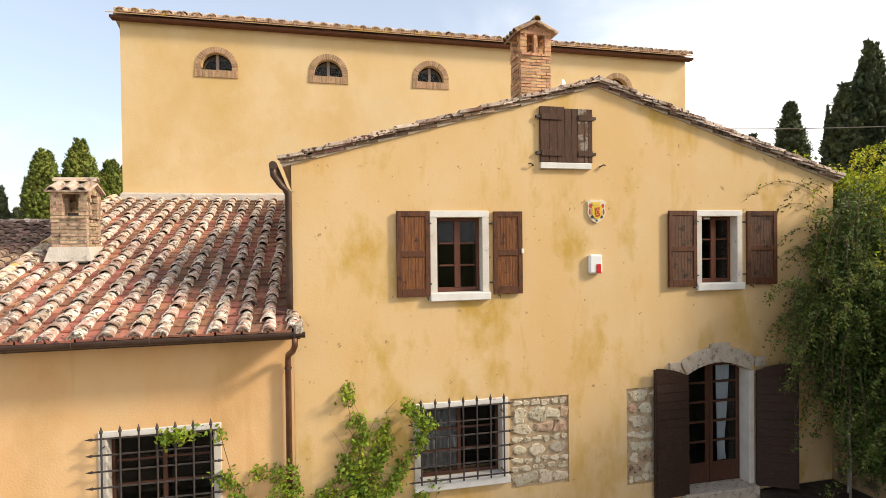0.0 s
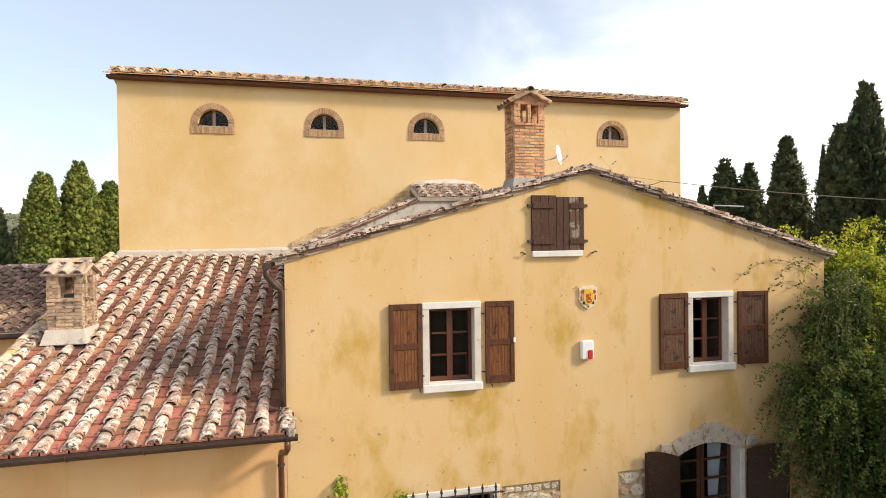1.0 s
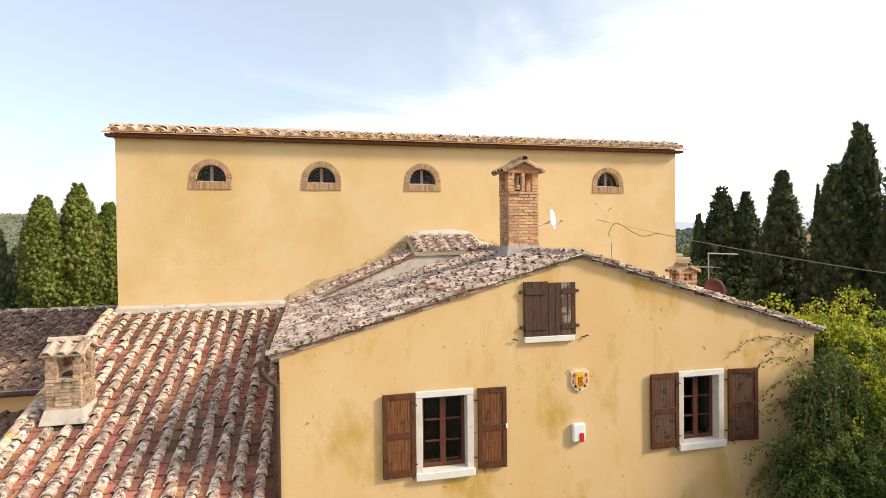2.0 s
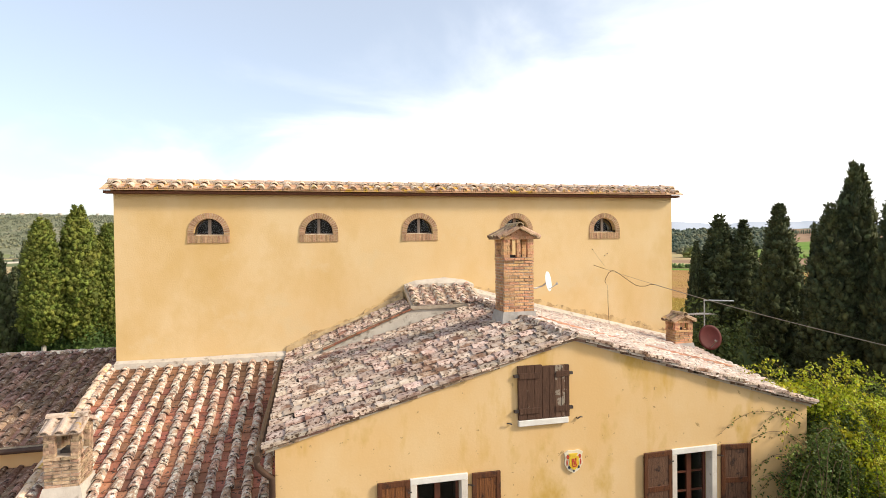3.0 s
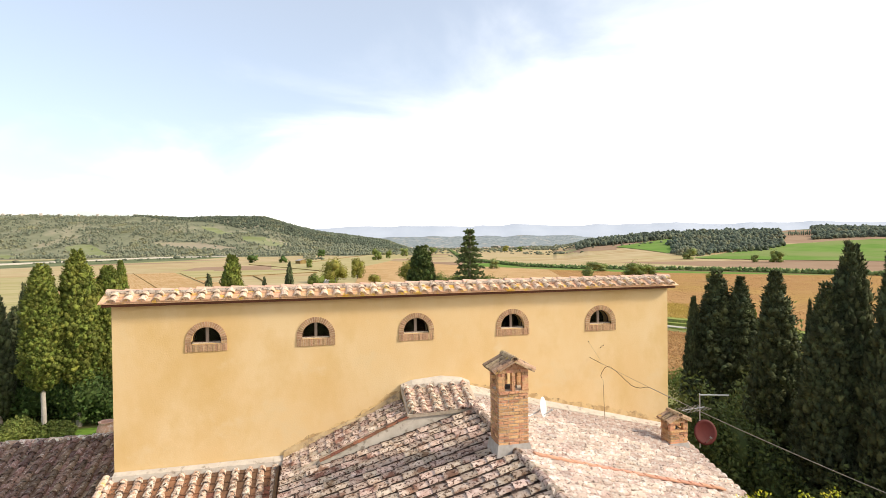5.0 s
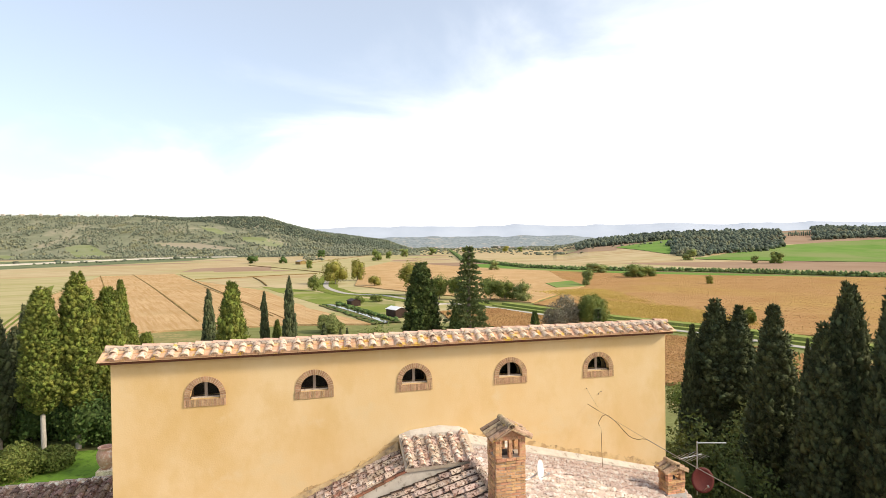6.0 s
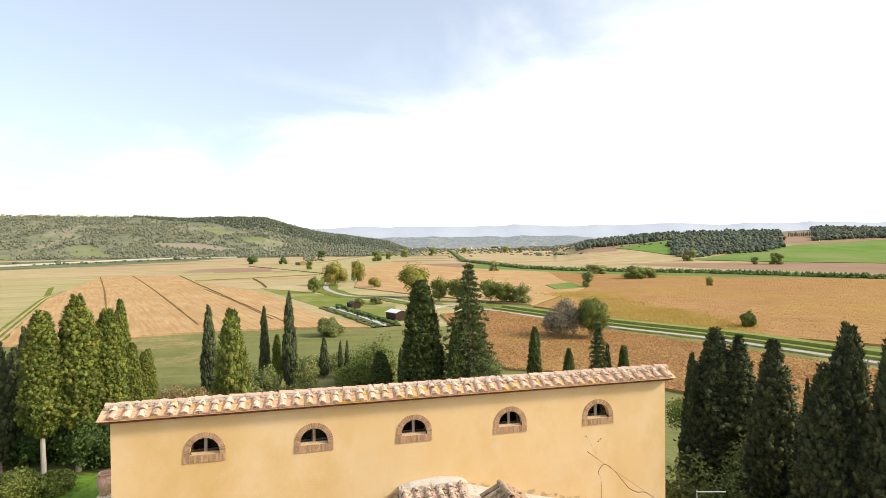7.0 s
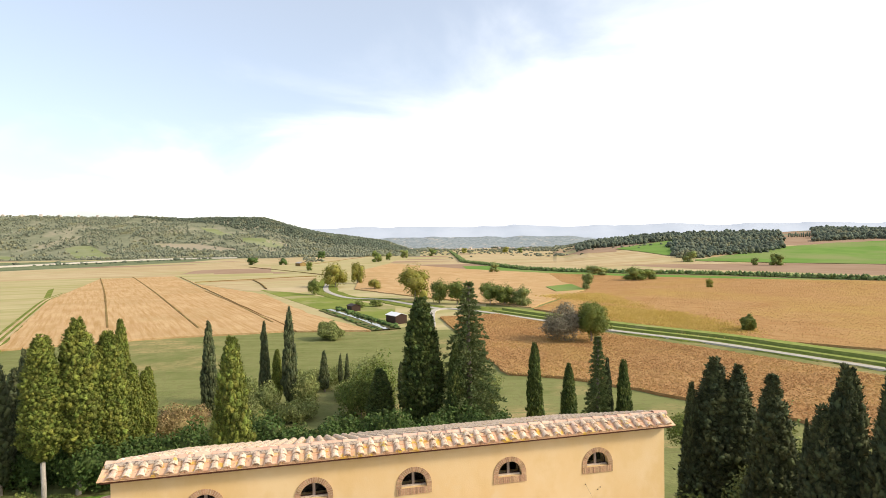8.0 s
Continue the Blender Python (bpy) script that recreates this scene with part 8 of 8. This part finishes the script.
barn("barn", 43.4, 287.8, 7, 9, 4.4, 25, M_WOODDARK, M_WHITE, "small dark shed with a white sheet roof by the road")
barn("shed", 25.7, 347.9, 6, 7, 3.4, 20, M_WOODDARK, M_WOODDARK, "low dark shed by the pond")
barn("hut", -18.9, 1076.1, 13, 17, 6, 30, M_TRACK, M_GREYMORTAR, "far dark barn on the plain")

# Roof colour dulled towards haze for the far houses.
M_FARROOF = mat("hazy_tile", (0.46, 0.36, 0.30), (0.52, 0.42, 0.36), 0.5, 0.95, 0.0)
for k in range(22):
    s = (2720 if k < 8 else 3100) + 60 * math.sin(k * 2.3)
    t = (-0.79 + 0.034 * k) if k < 8 else -0.06 + 0.016 * (k - 8) + 0.006 * math.sin(k * 4)
    l = t * s
    x, y = FX * s + FY * l, FY * s - FX * l
    h = thing("far_house", (x, y, terrain(x, y)), "distant pale farmhouse with a tiled roof", "house", group="far houses")
    w, d, e = 16 + 6 * math.sin(k), 11, (13 if k < 8 else 6.5) + 2 * math.cos(k * 1.7)
    m = Matrix.Translation((x, y, terrain(x, y))) @ Matrix.Rotation(k * 0.9, 4, "Z")
    part("wall", one_box(-w / 2, w / 2, -d / 2, d / 2, -1, e, 0, m), M_PLASTER, h)
    bm = prism(bmesh.new(), [(-w / 2 - 0.6, e), (w / 2 + 0.6, e), (0, e + 3.0)], -d / 2 - 0.5, d / 2 + 0.5)
    bmesh.ops.transform(bm, matrix=m, verts=bm.verts)
    part("roof", bm, M_FARROOF, h)

# terracotta jar on its plinth
jar = thing("terracotta_jar", (-11.55, 36.26, terrain(-11.55, 36.26)), "big weathered terracotta oil jar", "jar")
z0 = terrain(-11.55, 36.26)
bm = bmesh.new()
prev = None
for z, r in ((0.5, 0.33), (0.62, 0.40), (0.95, 0.58), (1.3, 0.64), (1.55, 0.56), (1.68, 0.46), (1.72, 0.52), (1.80, 0.54), (1.81, 0.46), (1.6, 0.42), (0.8, 0.4)):
    ring = [bm.verts.new((-11.55 + math.cos(a) * r * 0.8, 36.26 + math.sin(a) * r * 0.8, z0 + z)) for a in [2 * math.pi * k / 20 for k in range(20)]]
    if prev:
        for k in range(20):
            bm.faces.new((prev[k], prev[(k + 1) % 20], ring[(k + 1) % 20], ring[k]))
    else:
        bm.faces.new(ring)
    prev = ring
part("body", bm, M_TERRA, jar, smooth=True)
part("plinth", one_box(-12.0, -11.1, 35.81, 36.71, z0 - 0.1, z0 + 0.5, 0.05), M_RUBBLE, jar, "rough stone plinth")

# ================= climbers =================
def climber(name, label, pos, normal, size, material, seed, stems=(), stem_r=0.012, at=(0, 0, 0)):
    rng = np.random.default_rng(seed)
    t = thing(name, at, label, "climber")
    vs, fs = leaves(pos - np.array(at), normal / np.linalg.norm(normal, axis=1, keepdims=True), size, rng)
    f = new("foliage", np_mesh("foliage", vs, fs, material))
    f.parent = t
    if stems:
        for s in stems:
            part("stem", tube(bmesh.new(), [Vector(p) for p in s], stem_r, 5, 0.4), M_STEM, t)
    return t


# the great climber at the right corner
# Lobes at x 12.4 and below y 6 are unseen, added to cast shade.
lob = [(10.5, 9.4, 5.15, 0.95, 1.0), (11.8, 9.7, 4.7, 1.2, 1.1), (9.95, 8.6, 4.5, 0.65, 1.0), (11.2, 8.8, 3.8, 1.3, 1.8), (9.25, 7.9, 3.5, 0.6, 0.75), (10.2, 7.7, 3.4, 1.0, 1.4), (10.6, 7.3, 1.6, 1.2, 1.4), (10.25, 7.5, 2.1, 0.8, 1.2), (12.8, 9.4, 4.0, 1.5, 1.8),
       (12.4, 7.6, 3.2, 1.6, 2.0), (10.9, 5.6, 3.0, 1.7, 3.0), (10.6, 3.4, 3.0, 1.9, 3.2), (10.4, 1.2, 2.8, 1.8, 3.0), (9.75, 8.35, 4.6, 0.45, 0.8), (9.7, 8.3, 3.3, 0.42, 0.8), (9.55, 8.2, 2.8, 0.5, 0.9), (9.85, 7.9, 1.8, 0.65, 1.2)]
for k, lb in enumerate(lob):
    leafy("climber_bush", lb[0], lb[1], GROUND, [(0, 0, lb[2] - GROUND, lb[3], lb[4]), (0.5 * lb[3], -0.3, lb[2] - GROUND + 0.3 * lb[4], lb[3] * 0.5, lb[4] * 0.5), (-0.4 * lb[3], -0.2, lb[2] - GROUND - 0.4 * lb[4], lb[3] * 0.5, lb[4] * 0.5)],
          int(5500 * lb[3] * lb[4]) + 4000 if lb[1] > 6 else 3000, 0.032 if lb[1] > 6 else 0.11, M_LEAF, 91 + k, "dense dark green climber of the house corner, partly added out of view", "climber", core=0.55, flat=1.0, group="climber masses at the corner", trunk=(lb[2] * 0.7, 0.022))
# Unseen tree, added to keep sky light off the house corner.
for i, (x, y) in enumerate(((11.6, 1.6),)):
    leafy("shade_tree", x, y, GROUND, lobes_for(9.5, 7.0, 60 + i, 0.22, 11), 9000, 0.16, M_BROAD, 60 + i, "dense green tree added out of view to shade the yard", trunk=(5.0, 0.2), group="garden trees")
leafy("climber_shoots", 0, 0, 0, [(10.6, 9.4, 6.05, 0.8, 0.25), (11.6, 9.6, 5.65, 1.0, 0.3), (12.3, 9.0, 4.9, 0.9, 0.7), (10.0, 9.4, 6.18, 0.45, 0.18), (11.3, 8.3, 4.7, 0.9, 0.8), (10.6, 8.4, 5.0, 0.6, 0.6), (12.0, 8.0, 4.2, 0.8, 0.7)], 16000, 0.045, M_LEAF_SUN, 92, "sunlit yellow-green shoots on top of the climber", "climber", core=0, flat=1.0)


def wands(n, seed, centres, length, up):
    """Long arching shoots that spring from the leaf masses."""
    r = random.Random(seed)
    out = []
    for _ in range(n):
        cx, cy, cz, rx, rz = r.choice(centres)
        a, e = r.uniform(math.pi * 0.7, math.pi * 2.1), r.uniform(-0.4, 1.2)
        d = Vector((math.cos(a) * math.cos(e), math.sin(a) * math.cos(e), math.sin(e)))
        p = Vector((cx + d.x * rx * 0.8, cy + d.y * rx * 0.8, cz + d.z * rz * 0.8))
        L = r.uniform(*length)
        out.append([tuple(p + d * L * f + Vector((0, 0, up * math.sin(f * 2.2) - 0.75 * L * f * f))) for f in [k / 8 for k in range(9)]])
    return out


def arcs(n, seed, start, spread, reach, drop):
    r = random.Random(seed)
    out = []
    for _ in range(n):
        x, y, z = (start[i] + r.uniform(-spread[i], spread[i]) for i in range(3))
        dx, dy = r.uniform(*reach), r.uniform(-0.5, -0.05)
        out.append([(x + dx * f, y + dy * f, z + 0.35 * math.sin(math.pi * f * 0.8) - drop * f * f) for f in [k / 9 for k in range(10)]])
    return out


def sprays(paths, per, size, seed, jitter=0.07, tufts=0):
    r = np.random.default_rng(seed)
    P = []
    for p in paths:
        p = np.array(p)
        t_ = r.uniform(0, len(p) - 1.001, per)
        if tufts:
            t_ = np.clip(r.choice(r.uniform(0, len(p) - 1.2, tufts), per) + r.normal(scale=0.22, size=per), 0, len(p) - 1.001)
        i = t_.astype(int)
        P.append(p[i] + (p[i + 1] - p[i]) * (t_ - i)[:, None] + r.normal(scale=jitter, size=(per, 3)))
    P = np.concatenate(P)
    return P, r.normal(size=P.shape) + np.array([0, -0.8, 0.5]), size * r.uniform(0.6, 1.3, len(P))


paths = arcs(40, 14, (9.2, 8.2, 3.3), (0.4, 0.3, 0.7), (-1.1, -0.2), 0.8) + arcs(60, 4, (9.6, 8.1, 3.9), (0.5, 0.4, 1.9), (-1.2, 0.2), 1.2)
P_, N_, S_ = sprays(paths, 120, 0.034, 5)
climber("climber", "trailing shoots of the climber over the wall", P_, N_, S_, M_LEAF, 6, paths, 0.009)
shoots = wands(190, 21, lob[:9], (0.6, 1.4), 0.25)
P_, N_, S_ = sprays(shoots, 110, 0.030, 22, 0.04)
climber("climber", "loose green shoots arching out of the climber", P_, N_, S_, M_LEAFTIP, 23, shoots, 0.005)
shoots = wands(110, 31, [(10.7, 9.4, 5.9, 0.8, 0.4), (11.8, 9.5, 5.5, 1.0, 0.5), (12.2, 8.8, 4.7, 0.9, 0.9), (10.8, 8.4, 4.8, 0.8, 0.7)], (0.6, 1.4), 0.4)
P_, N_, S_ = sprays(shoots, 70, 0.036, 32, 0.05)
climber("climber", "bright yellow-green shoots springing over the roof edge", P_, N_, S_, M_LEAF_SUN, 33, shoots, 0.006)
wallp = [[(9.7 - 1.9 * f * k_, YG - 0.03, z0_ + 0.5 * math.sin(f * 2.4) * k_ - 0.35 * f * f) for f in [j / 8 for j in range(9)]] for z0_, k_ in ((5.7, 1.0), (5.4, 0.75), (5.0, 0.6), (4.6, 0.55), (3.9, 0.5), (5.9, 0.5), (3.4, 0.7))]
P_, N_, S_ = sprays(wallp, 46, 0.03, 7, 0.05)
climber("climber", "thin half-bare tendrils creeping over the gable", P_, N_, S_, M_LEAF, 8, wallp, 0.006)
# the climber round the low windows
low = []
r_ = random.Random(15)
for _ in range(20):
    x = r_.uniform(-0.1, 0.9)
    z = GROUND
    pts = []
    h = r_.uniform(0.9, 2.6)
    drift = r_.uniform(-0.03, 0.09)
    for k in range(11):
        pts.append((x, YG - 0.04 - 0.09 * r_.random(), z))
        x += drift + r_.uniform(-0.12, 0.12)
        z += h / 10 * (1.25 - 0.05 * k)
    low.append(pts)
low += [[(-0.6 + 0.05 * k, 8.6, 0.3 + 0.17 * k) for k in range(9)], [(-0.5 - 0.12 * k, 8.68, 1.5 + 0.1 * math.sin(k)) for k in range(9)], [(1.2 + 0.1 * k, 8.66, 1.2 + 0.15 * k) for k in range(8)], [(1.42 + 0.055 * k, 8.55, 2.44 - 0.05 * k) for k in range(8)], [(1.55 + 0.02 * k, 8.52, 2.40 - 0.09 * k) for k in range(8)],
        [(-1.6 - 0.06 * k, 8.58, 2.28 + 0.02 * math.sin(k * 2)) for k in range(9)], [(-1.35 + 0.05 * k, 8.62, 2.3 - 0.2 * k) for k in range(8)]]
P_, N_, S_ = sprays(low, 200, 0.038, 17, 0.06, 7)
climber("climber", "young yellow-green creeper on the wall by the low windows", P_, N_, S_, M_IVY, 18, low, 0.007)
cl = leafy("climber", 0.3, 8.55, GROUND, [(0.0, 0, 0.5, 0.55, 0.5), (0.6, 0, 0.45, 0.5, 0.5), (-0.7, 0.0, 0.9, 0.24, 0.65)], 5200, 0.036, M_IVY, 95, "bushy foot of the creeper at the downpipe", "climber", core=0, flat=0.9)
